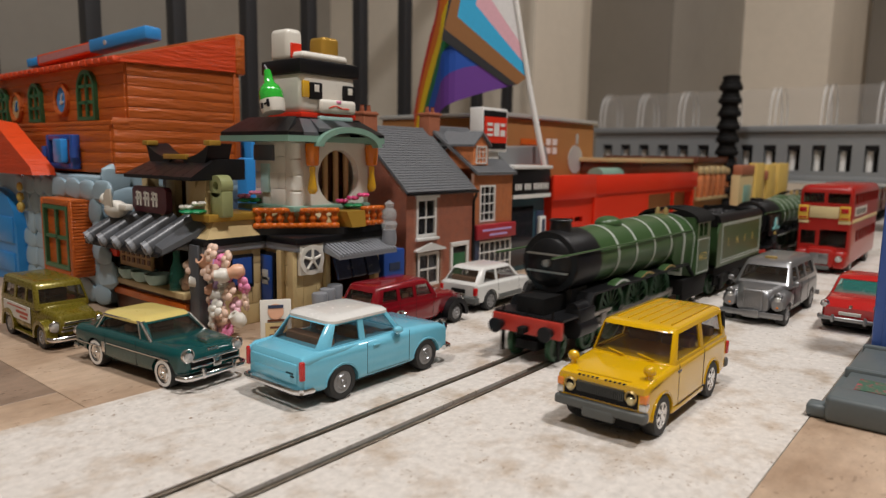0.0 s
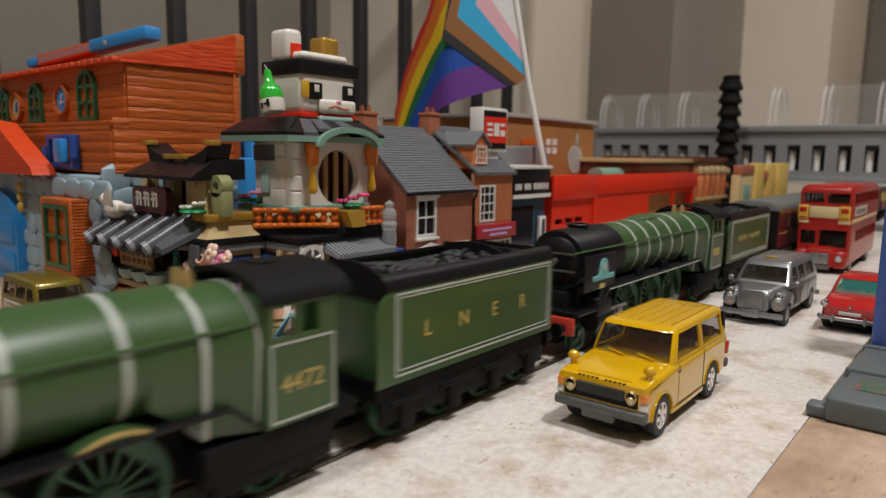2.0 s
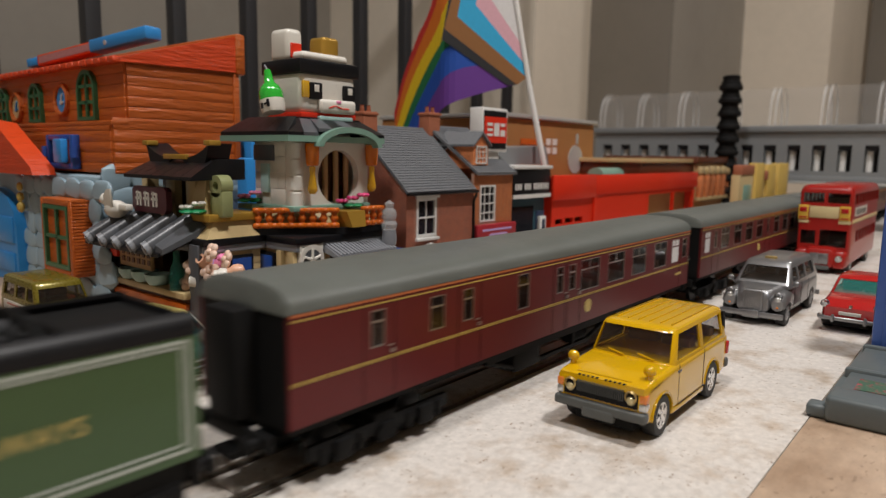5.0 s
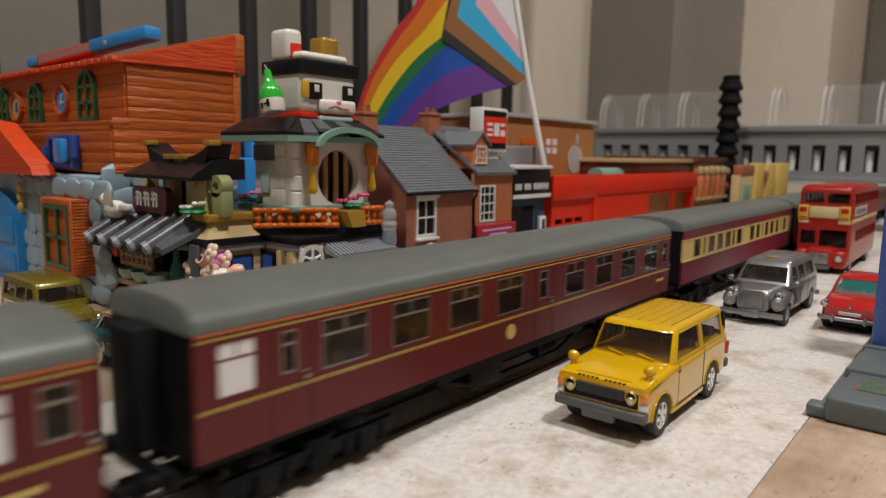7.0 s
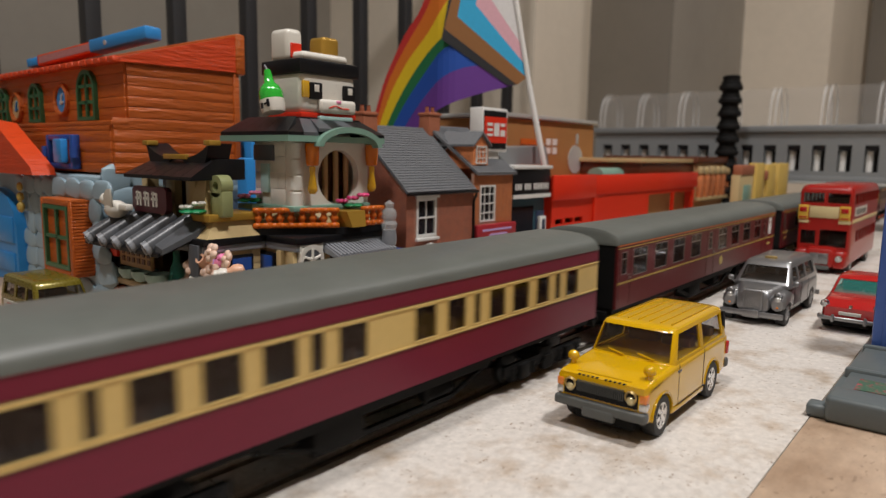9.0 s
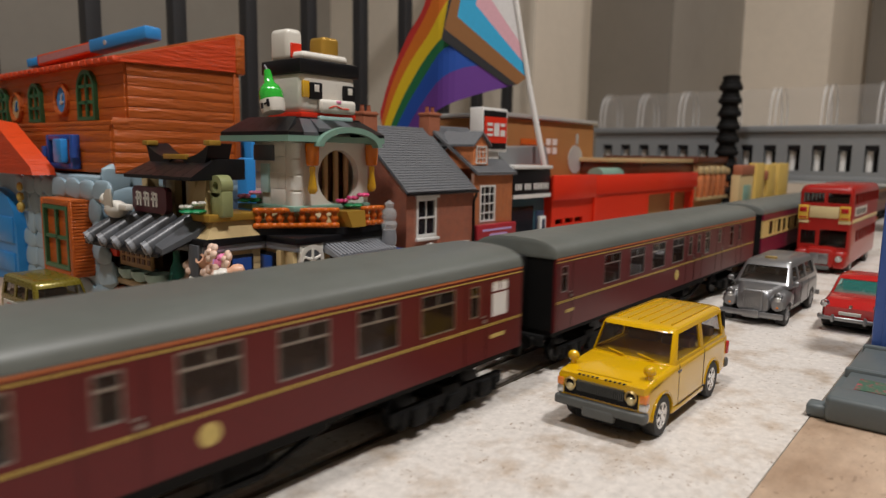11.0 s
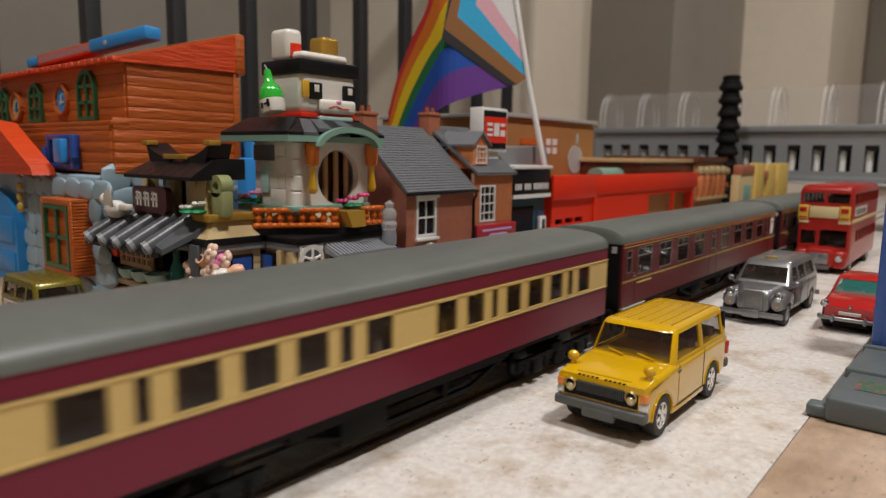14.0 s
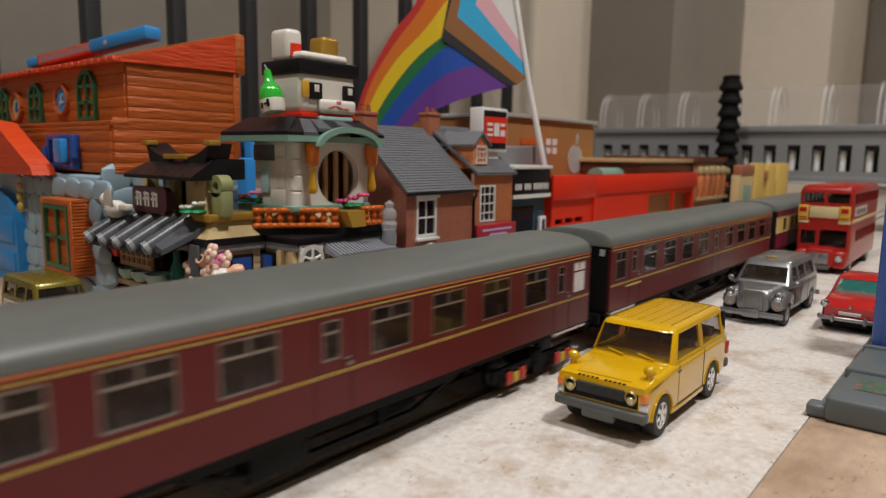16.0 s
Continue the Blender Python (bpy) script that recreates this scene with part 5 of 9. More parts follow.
for s in (-1, 1):
    for yy in (23.5, -20):
        bm = bmesh.new()
        arc = [(9.2 * math.cos(a) + yy, 6.2 + 8.8 * math.sin(a)) for a in np.linspace(-0.2, math.pi + 0.2, 16)]
        arc += [(6.9 * math.cos(a) + yy, 6.2 + 6.6 * math.sin(a)) for a in np.linspace(math.pi + 0.2, -0.2, 16)]
        prism(bm, [(float(u), float(v)) for u, v in arc], "x", s * 10, s * 15.2)
        part("wing", bm, CAROLIVE, t, "rounded olive wing")
    lamp_round(t, "headlight", s * 11, 33.0, 12.4, 2.4, CLEARLENS, "round clear headlight", 1, CHROME)
    part("running_board", boxes((s * 13.4 - 1.6, s * 13.4 + 1.6, -12, 16, 4.4, 5.6), bevel=0.4), CAROLIVE, t)
    part("printed_panel", boxes((s * 14.35 - 0.2, s * 14.35 + 0.2, -26, 10.5, 11, 19.4), bevel=0.1), PALELABEL, t, "printed white side panel", smooth=False)
    part("printed_bar", boxes((s * 14.6 - 0.1, s * 14.6 + 0.1, -8, 8, 14.6, 16), (s * 14.6 - 0.1, s * 14.6 + 0.1, -3, 7, 12.4, 13.6), (s * 14.6 - 0.1, s * 14.6 + 0.1, -20, 6, 17.4, 18)), PRINTRED, t, "unreadable red print bars", smooth=False)
bm = boxes((-9, 9, 33.4, 35.4, 9.4, 10.6), (-8.4, 8.4, 33.4, 35.6, 11.4, 12.6), (-7.4, 7.4, 33.4, 35.4, 13.4, 14.6), bevel=0.3)
part("grille", bm, CHROME, t, "chrome grille bars")
bumper(t, 37.4, 6.6, 14.6, CHROME, 1.6, 2.4, 5, 1)
seam(t, [(11.6, 6.5, 11.6, 20.5), (2.2, 6.5, 2.2, 20.5)], 14.4)

squash(t, 1.0, 0.8)

# dark red tall saloon with black wings
t = car("toy_car", "dark red toy saloon car with black front wings", -71.5, 232, 0, CARRED,
        [(-41, 11, 8, 19), (-39, 13, 6, 21), (-30, 14, 5, 22), (0, 14.2, 5, 22), (12, 13.8, 5, 21.5), (20, 11.6, 6, 20.6), (32, 9.8, 6, 19.4), (38, 8.6, 7, 17.5), (40, 7.4, 9, 14)],
        (-39, 14, 21, 13.6, -34, 6, 31.4, 11.6), (31, -24), 6.2, 14.2, "disc", CARSILVER,
        side_windows=[[(-33, 22), (-31, 28.4), (-21, 28.4), (-21, 22)], [(-18.5, 22), (-18.5, 28.4), (-7.6, 28.4), (-7.6, 22)], [(-5.2, 22), (-5.2, 28.4), (4.6, 28.4), (8, 22)]],
        front_window=[(-10.6, 22), (10.6, 22), (9.6, 28.6), (-9.6, 28.6)], back_window=[(-9.8, 22.6), (9.8, 22.6), (9, 28), (-9, 28)], round_=0.32, crown=0.9)
for s in (-1, 1):
    for yy, r2 in ((31, 10.2), (-24, 9.0)):
        bm = bmesh.new()
        arc = [(r2 * math.cos(a) + yy, 5.6 + r2 * math.sin(a)) for a in np.linspace(-0.15, math.pi + 0.15, 16)]
        arc += [(7.0 * math.cos(a) + yy, 5.6 + 7.0 * math.sin(a)) for a in np.linspace(math.pi + 0.15, -0.15, 16)]
        prism(bm, [(float(u), float(v)) for u, v in arc], "x", s * 9, s * 15.4)
        part("wing", bm, LOCOBLACK, t, "black mudguard wing")
    lamp_round(t, "headlight", s * 9.6, 39.4, 14, 2.4, CLEARLENS, "round clear headlight", 1, CHROME)
    part("running_board", boxes((s * 13 - 1.8, s * 13 + 1.8, -15, 21, 3.8, 5.0), bevel=0.4), LOCOBLACK, t)
bumper(t, 42.4, 7, 14, CHROME, 1.2, 1.8, 4, 1)
bumper(t, -43, 7.4, 14, CHROME, 1.2, 1.8, 4, -1)
seam(t, [(-6.4, 6, -6.4, 22), (9, 6, 9, 22), (-19.8, 6, -19.8, 22)], 14.2)

squash(t, 0.98, 0.8)

# white hatchback
t = car("toy_car", "white toy hatchback car with grey lower sides", -76, 308, 0, CARWHITE,
        [(-33, 12.4, 7, 16), (-32, 13.8, 5.4, 17), (-20, 14.4, 5, 17.2), (10, 14.4, 5, 17), (24, 14, 5.4, 15.6), (31, 13.2, 6, 14), (32.4, 12, 7, 12)],
        (-32.4, 14, 16.4, 13.2, -24, 4, 26, 11.2), (21, -20), 5.8, 14.4, "spoke", CARSILVER,
        side_windows=[[(-26, 17.6), (-22, 24.2), (-13.5, 24.2), (-13.5, 17.6)], [(-11.6, 17.6), (-11.6, 24.2), (2, 24.2), (8.4, 17.6)]],
        front_window=[(-10.8, 17.6), (10.8, 17.6), (9.4, 24.4), (-9.4, 24.4)], back_window=[(-10.8, 17.8), (10.8, 17.8), (9.2, 24.2), (-9.2, 24.2)], round_=0.22, crown=0.4)
for s in (-1, 1):
    part("tail_light", boxes((s * 12.4 - 1.1, s * 12.4 + 1.1, -34.0, -31.6, 10.4, 15), bevel=0.3), REDLENS, t, "red tail light")
    part("side_moulding", boxes((s * 14.3 - 0.4, s * 14.3 + 0.4, -12, 13, 6, 9.0), bevel=0.3), GREYPLASTIC, t, "grey side moulding")
part("bumper", boxes((-14.2, 14.2, -35.2, -31, 5.4, 9.4), bevel=0.8), GREYPLASTIC, t, "grey rear bumper")
part("bumper", boxes((-14, 14, 30, 34.4, 5.4, 9.2), bevel=0.8), GREYPLASTIC, t, "grey front bumper")
part("plate_bar", boxes((-5, 5, -33.9, -33, 11, 13.4), bevel=0.1), SOOT, t, "blank dark plate")
seam(t, [(-12.6, 6, -12.6, 17), (9.6, 6, 9.6, 16.6)], 14.4)

squash(t, 0.98, 0.9)

# silver taxi
t = car("toy_taxi", "silver toy taxi cab with roof sign", 50, 397, 180, CARSILVER,
        [(-42, 11.5, 7, 18), (-40, 13.4, 6, 20), (-30, 14.6, 5, 21), (0, 14.8, 5, 21.4), (16, 14.4, 5, 21.4), (26, 12.0, 5.4, 20.6), (34, 9.6, 6, 19.8), (39.6, 8.0, 6.4, 18.6), (41, 7.2, 7.4, 16.4)],
        (-38, 26, 20.8, 13.8, -31, 15, 33.4, 10.9), (33.5, -20.5), 6.2, 14.8, "disc", CARSILVER,
        side_windows=[[(21.5, 22), (16.4, 29.8), (8, 29.8), (8, 22)], [(5.6, 22), (5.6, 29.8), (-8, 29.8), (-8, 22)], [(-10.6, 22), (-10.6, 29.8), (-27, 29.4), (-29, 22)]],
        front_window=[(-11.2, 22.2), (11.2, 22.2), (10, 30), (-10, 30)], back_window=[(-9, 23), (9, 23), (8, 29.6), (-8, 29.6)], round_=0.34, crown=1.0, category="toy taxi")
for s in (-1, 1):
    rings = []
    for yy, w, h, cx in ((40.4, 2.6, 3.4, 11.2), (39, 3.9, 5.0, 11.2), (34, 4.3, 6.4, 11.2), (26, 4.0, 6.6, 11.0), (18, 2.6, 5.0, 11.6), (12, 1.2, 2.6, 12.6)):
        rings.append([(s * cx + w * math.cos(a), yy, 12.2 + h * math.sin(a)) for a in np.linspace(0, 2 * math.pi, 16, endpoint=False)])
    bm = bmesh.new()
    loft(bm, [[tuple(map(float, q)) for q in r] for r in rings])
    w = part("wing", bm, CARSILVER, t, "rounded silver wing")
    c = bmesh.new()
    rod(c, (s * 4, 33.5, 6.2), (s * 20, 33.5, 6.2), 7.3, 28)
    cut(w, [c])
    lamp_round(t, "headlight", s * 11.3, 40.0, 15.0, 1.6, CLEARLENS, "round clear headlight", 1, CARSILVER)
    lamp_round(t, "indicator", s * 11.2, 40.2, 10.6, 0.7, AMBER, "small amber indicator", 1)
    part("wing_mirror", ball(rods(((s * 13.4, 24, 19.6), (s * 15.4, 24.6, 21.4), 0.5)), (s * 15.8, 24.6, 22.2), 1.7, 1.0, 0.6, 0.9), CARSILVER, t, "silver mirror")
gr = part("grille", boxes((-4.8, 4.8, 40, 42, 7.8, 18.8), bevel=0.5), CARSILVER, t, "upright silver grille")
bm = bmesh.new()
for k in range(8):
    box(bm, -4.0 + k * 1.14 - 0.16, -4.0 + k * 1.14 + 0.16, 41.8, 42.4, 8.4, 18.2)
for k in range(9):
    box(bm, -4.2, 4.2, 41.8, 42.3, 8.6 + k * 1.15, 8.9 + k * 1.15)
part("grille_mesh", bm, CARSILVER, gr, smooth=False)
part("bumper", boxes((-14.8, 14.8, 42, 44, 4.8, 7.8), (-4, 4, 43, 44.6, 4.2, 8.4), bevel=0.5), CARSILVER, t, "plain silver bumper")
part("bumper", boxes((-14.6, 14.6, -44, -42, 5, 8), bevel=0.5), CARSILVER, t, "plain silver bumper")
part("roof_sign", boxes((-3, 3, 10, 12.4, 33, 35), bevel=0.5), BRASS, t, "small gold roof sign")
seam(t, [(7, 6, 7, 21), (-9.4, 6, -9.4, 21), (22, 6, 22, 20)], 14.85)

squash(t, 0.89)

# bright red coupe
t = car("toy_car", "bright red toy coupe with chrome bumper and green windows", 91, 400, 180, CARBRIGHT,
        [(-33, 10.5, 7, 14), (-31, 12.6, 5.6, 16), (-20, 13.2, 5, 17), (0, 13.2, 5, 17), (16, 13.2, 5, 17), (26, 12.8, 5.4, 16.2), (32, 12, 6, 14.6), (34, 10.6, 7.4, 12.6)],
        (-24, 17, 16.4, 12.2, -13, 6, 25.6, 10.2), (21, -20), 5.6, 13.2, "disc", CHROME,
        side_windows=[[(-17, 17.4), (-12, 23.6), (4.4, 23.6), (10, 17.4)]], front_window=[(-10.6, 17.4), (10.6, 17.4), (9, 23.8), (-9, 23.8)], back_window=[(-9.6, 17.6), (9.6, 17.6), (8, 23.4), (-8, 23.4)], glass_mat=GREENGLASS, round_=0.34, crown=1.1)
bumper(t, 36.2, 7.4, 13.4, CARSILVER, 1.4, 2.0, 5, 1)
part("over_rider", boxes((-7.4, -6, 36, 37.6, 5.6, 9.6), bevel=0.5), CARSILVER, t)
part("over_rider", boxes((6, 7.4, 36, 37.6, 5.6, 9.6), bevel=0.5), CARSILVER, t)
part("plate_bar", boxes((-4.6, 4.6, 34.4, 35.4, 9.4, 11.0), bevel=0.1), PALELABEL, t, "blank pale plate")
for s in (-1, 1):
    lamp_round(t, "headlight", s * 10.9, 33.0, 13.2, 1.5, CLEARLENS, "round clear headlight", 1, CHROME)
lamp_round(t, "bonnet_badge", 0, 34.4, 13.6, 0.9, CHROME, "round chrome badge", 1)

squash(t, 0.95)

# white car farther off
t = car("toy_car", "small white toy car with dark windows", 108, 500, 180, CARWHITE,
        [(-33, 12, 6, 15), (-20, 13.6, 5, 16.5), (10, 13.6, 5, 16.5), (26, 13, 5.4, 16), (33, 11.6, 7, 14)],
        (-30, 16, 16, 12.6, -24, 8, 26.5, 11), (21, -20), 5.6, 13.6, "disc", CARSILVER,
        side_windows=[[(-26, 17), (-22, 24), (5, 24), (10, 17)]], front_window=[(-11, 17.4), (11, 17.4), (9.8, 24.6), (-9.8, 24.6)], back_window=[(-10, 17.6), (10, 17.6), (9, 24), (-9, 24)], round_=0.24, crown=0.5)
bumper(t, 35, 7, 13.6, GREYPLASTIC, 1.4, 2.2, 4, 1, label="grey bumper")
for s in (-1, 1):
    lamp_round(t, "headlight", s * 9.6, 33.4, 12, 1.8, CLEARLENS, "round clear headlight", 1)


# ---- double-decker bus ----
def bus():
    t = thing("toy_bus", "red toy double-decker bus with cream band and adverts", "toy bus", 43, 560, 0, 0, group="model vehicles on the road")
    hw, L = 17.6, 128
    red = material("bus_red_paint", (0.33, 0.014, 0.010), 0.3, grain=0.05, size=900, coat=0.25, specular=0.35)
    cream = material("bus_cream_paint", (0.62, 0.50, 0.26), 0.4, grain=0.04)
    yellow = material("advert_yellow", (0.65, 0.42, 0.05), 0.4, grain=0.05)
    bm = bmesh.new()
    rows = []
    for y, d in ((0, 2.2), (1.4, 0.8), (4, 0.0), (L - 6, 0), (L - 1.4, 1), (L, 2.6)):
        rows.append([(x, y, z) for x, yy, z in ring_xz(y, hw - d * 0.6, 4.5, 63.6 - d * 1.6, 0.17, 6, 0.6)])
    loft(bm, rows)
    b = part("body", bm, red, t)
    holes = []
    hollow = boxes((-hw + 1, hw - 1, 2.2, L - 2.4, 8, 36), (-hw + 1, hw - 1, 2.2, L - 2.4, 40, 61.4))
    holes.append(hollow)
    for k in range(8):
        y0 = 7 + k * 14.6
        c = bmesh.new()
        box(c, -hw - 3, hw + 3, y0, y0 + 12.4, 50.5, 58)
        holes.append(c)
        c = bmesh.new()
        if k > 0:
            box(c, -hw - 3, hw + 3, y0, y0 + 12.4, 22, 30.5)
            holes.append(c)
        else:
            c.free()
    for x0, x1, z0, z1 in ((-15, -1.2, 51, 58.2), (1.2, 15, 51, 58.2), (-15, -5, 20.5, 30.5), (-2.4, 15, 19, 31.5)):
        c = bmesh.new()
        box(c, x0, x1, -3, 3, z0, z1)
        holes.append(c)
    joined = holes
    cut(b, joined)
    part("window_glass", boxes((-hw + 1.1, hw - 1.1, 2.3, L - 2.5, 18, 35), (-hw + 1.1, hw - 1.1, 2.3, L - 2.5, 46, 61)), CARGLASS, t, "dark clear window moulding", smooth=False)
    for k in range(14):
        part("seat_back", boxes((-14, 14, 14 + k * 8, 16 + k * 8, 40, 50), bevel=0.5), cream if k % 2 else SEATBROWN, t)
    bm = bmesh.new()
    for s in (-1, 1):
        box(bm, s * hw - 0.4, s * hw + 0.4, 3, L - 4, 36.6, 39.4, 0.3)
    part("cream_band", bm, cream, t, "cream painted band between decks")
    part("blind_box", boxes((-10.2, 9.0, -0.6, 1, 40, 48.4), bevel=0.4), cream, t, "pale cream destination panel")
    for x in (-14.2, 12.9):
        ad = part("advert", boxes((x - 3.4, x + 3.4, -0.6, 1.2, 38.6, 49.0), bevel=0.3), yellow, t, "yellow and red advert panel")
        part("advert_patch", boxes((x - 2.4, x + 2.4, -1.0, -0.5, 44, 47.6), (x - 2.6, x + 2.6, -1.0, -0.5, 39.6, 40.6), bevel=0.2), CARBRIGHT, ad)
    part("band_front", boxes((-hw + 0.8, -10, -0.5, 1, 35.8, 37.6), (9, hw - 0.6, -0.5, 1.4, 36.2, 38.4), bevel=0.3), cream, t, "cream front band")
    bm = bmesh.new()
    loft(bm, [ring_xz(-7.6, 8.6, 4.8, 15.4, 0.3, 6), ring_xz(-6.4, 9.6, 4.4, 17.4, 0.3, 6, 0.6), ring_xz(2, 10.4, 4.4, 19.0, 0.3, 6, 0.6)])
    bn = part("bonnet", bm, red, t, "rounded red bonnet")
    part("radiator", boxes((-6.4, 6.0, -8.4, -6.8, 7, 15), bevel=0.5), CARSILVER, t, "silver radiator grille")
    bm = boxes((-6.0, -0.4, -8.7, -8.2, 7.4, 14.6), (0.1, 5.6, -8.7, -8.2, 7.4, 14.6), bevel=0.2)
    part("radiator_panel", bm, CARSILVER, t)
    for s in (-1, 1):
        bm = bmesh.new()
        loft(bm, [ring_xz(-6.2, 3.4, 4.6, 14, 0.4, 6), ring_xz(-4.6, 4.4, 4.2, 16.4, 0.4, 6), ring_xz(3, 4.8, 4.2, 17.2, 0.4, 6)])
        w = part("wing", bm, red, t, "rounded red wing")
        w.matrix_basis = at(s * 12.4, 0, 0)
        lamp_round(t, "headlight", s * 12.2, -6.4, 11.6, 1.9, CLEARLENS, "round clear headlight", -1, CHROME)
    part("bumper", boxes((-7, 7, -9.2, -7.4, 3.2, 6.0), bevel=0.4), GREYPLASTIC, t)
    for s in (-1, 1):
        poster = part("side_poster", boxes((s * 17.75 - 0.25, s * 17.75 + 0.25, 10, 62, 41.6, 48.0), bevel=0.15), PALELABEL, t, "pale side poster", smooth=False)
        part("poster_bar", boxes(*[(s * 18.05 - 0.08, s * 18.05 + 0.08, 14 + k * 9, 20 + k * 9, 42.8, 46.8) for k in range(5)]), GREYPLASTIC, poster, "plain dark poster bars", smooth=False)
    part("cab_shelf", boxes((-14, -6, 1.6, 8, 18.6, 20.2), bevel=0.6), cream, t)
    for wy in (14, 92):
        for s in (-1, 1):
            car_wheel(t, s * (hw - 2.8), wy, 7.2, "disc", CARSILVER)
    part("chassis", boxes((-13, 13, 2, L - 4, 3.4, 6)), SOOT, t)


bus()


# ---- grey plastic base with blue post ----
def plinth():
    grey = material("grey_moulded_plastic", (0.105, 0.125, 0.13), 0.42, grain=0.05, size=500, bump=0.05)
    blue = material("blue_moulded_plastic", (0.06, 0.13, 0.42), 0.4, grain=0.05, size=500)
    scatter = material("green_red_scatter_print", (0.04, 0.10, 0.06), 0.8, grain=0.5, size=900, second=(0.28, 0.06, 0.07), spread=(0.5, 0.62), big_size=350)
    t = thing("toy_playset_base", "grey plastic playset base with blue upright post", "toy playset", 100, 235, 0)
    part("base_plate", boxes((2, 120, 3, 200, 0, 4.2), bevel=0.8), grey, t)
    part("kerb", boxes((4, 120, 0, 14, 0, 8.6), bevel=1.6, seg=3), grey, t, "raised rounded grey kerb")
    part("lug", boxes((-1.5, 5, 1.5, 8, 0, 4.6), bevel=1.4, seg=3), grey, t)
    part("ramp", boxes((5, 120, 14, 41, 3, 6.6), bevel=0.6), grey, t)
    part("ridge", boxes((3, 120, 41, 44.5, 3, 7.8), bevel=1.2), grey, t)
    part("upper_plate", boxes((4, 120, 44.5, 82, 3, 6.4), bevel=0.6), grey, t)
    part("ridge", boxes((3, 120, 82, 85.4, 3, 7.6), bevel=1.2), grey, t)
    part("scatter_patch", boxes((10, 110, 12.5, 26, 8.0, 8.8)), scatter, t, "green and red printed patch", smooth=False)
    part("post", boxes((5.2, 34, 87, 112, 3, 84), bevel=1.2), blue, t, "blue plastic upright post")
    part("post_rib", boxes((9, 15, 85.6, 87.4, 7, 82), bevel=0.5), blue, t)


plinth()


# ---- model buildings and toys behind the road ----
BRICKRED = material("red_brick_print", (0.46, 0.155, 0.09), 0.7, grain=0.16, size=900, second=(0.34, 0.13, 0.085), spread=(0.45, 0.7), big_size=220, jitter=0.22)
BRICKORANGE = material("orange_brick_print", (0.60, 0.20, 0.07), 0.7, grain=0.16, size=900, second=(0.42, 0.14, 0.055), spread=(0.45, 0.7), big_size=220, jitter=0.2)
MORTAR = material("mortar", (0.42, 0.24, 0.17), 0.85, grain=0.15, size=900)
SLATE = material("grey_slate", (0.14, 0.146, 0.155), 0.6, grain=0.2, size=700, jitter=0.14)
TERRACOTTA = material("terracotta", (0.36, 0.12, 0.06), 0.6, grain=0.15, size=800)
DARKPANE = glass("house_pane", (0.02, 0.02, 0.025), 0.1)
SHOPRED = material("shop_fascia_red", (0.34, 0.02, 0.03), 0.45, grain=0.05)
SHOPNAVY = material("shop_navy", (0.03, 0.045, 0.09), 0.5, grain=0.1)
SHOPTEAL = material("shop_teal", (0.03, 0.085, 0.115), 0.5, grain=0.1)
PLASTICRED = material("red_moulded_plastic", (0.72, 0.030, 0.008), 0.38, grain=0.04, size=500)
LIGHTBLUE = material("bright_blue_plastic", (0.03, 0.25, 0.62), 0.35, grain=0.05, size=500)
DEEPBLUE = material("deep_blue_plastic", (0.02, 0.07, 0.30), 0.35, grain=0.05, size=500)
ARKWOOD = material("moulded_orange_brown_plastic", (0.47, 0.10, 0.012), 0.36, grain=0.12, size=190, bump=0.8, stretch=(0.3, 0.3, 2.2), jitter=0.05, relief=0.0014)
ARKRED = material("orange_red_plastic", (0.64, 0.06, 0.01), 0.38, grain=0.12, size=190, bump=0.8, stretch=(0.3, 0.3, 2.2), relief=0.0014)
STONEBLUE = material("blue_grey_moulded_stone", (0.27, 0.37, 0.43), 0.45, grain=0.12, size=350, bump=0.25, jitter=0.10)
GREENPLASTIC = material("green_plastic", (0.035, 0.13, 0.055), 0.35, grain=0.05)
SAND = material("tan_brick_plastic", (0.53, 0.40, 0.20), 0.32, grain=0.03, size=500)
BRICKWHITE = material("white_brick_plastic", (0.72, 0.69, 0.62), 0.3, grain=0.02, size=500)
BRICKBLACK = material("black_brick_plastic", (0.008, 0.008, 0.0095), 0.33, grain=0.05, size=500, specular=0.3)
BRICKGREY = material("grey_brick_plastic", (0.24, 0.25, 0.27), 0.33, grain=0.03, size=500)
BRICKDARKGREY = material("dark_grey_brick_plastic", (0.085, 0.09, 0.10), 0.33, grain=0.05, size=500)
BRICKORANGEP = material("orange_brick_plastic", (0.56, 0.12, 0.01), 0.3, grain=0.03)
TRANSORANGE = glass("clear_orange_plastic", (0.75, 0.20, 0.02), 0.15)
TRANSYELLOW = glass("clear_yellow_plastic", (0.75, 0.42, 0.02), 0.2)
SANDGREEN = material("sand_green_plastic", (0.20, 0.34, 0.27), 0.35, grain=0.03)
BRICKGREEN = material("green_brick_plastic", (0.01, 0.22, 0.08), 0.3, grain=0.03)
PINK = material("pink_plastic", (0.80, 0.26, 0.45), 0.35, grain=0.03)
HOTPINK = material("hot_pink_plastic", (0.68, 0.05, 0.20), 0.35, grain=0.03)
LAVENDER = material("lavender_plastic", (0.50, 0.36, 0.66), 0.35, grain=0.03)
PEACH = material("peach_plastic", (0.72, 0.40, 0.26), 0.4, grain=0.03)
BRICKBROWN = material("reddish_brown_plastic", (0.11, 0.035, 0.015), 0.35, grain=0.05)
WOODTAN = material("printed_tan_tile", (0.45, 0.28, 0.13), 0.4, grain=0.1)
PEARLGOLD = material("pearl_gold_plastic", (0.45, 0.26, 0.04), 0.35, metal=0.4, grain=0.05)
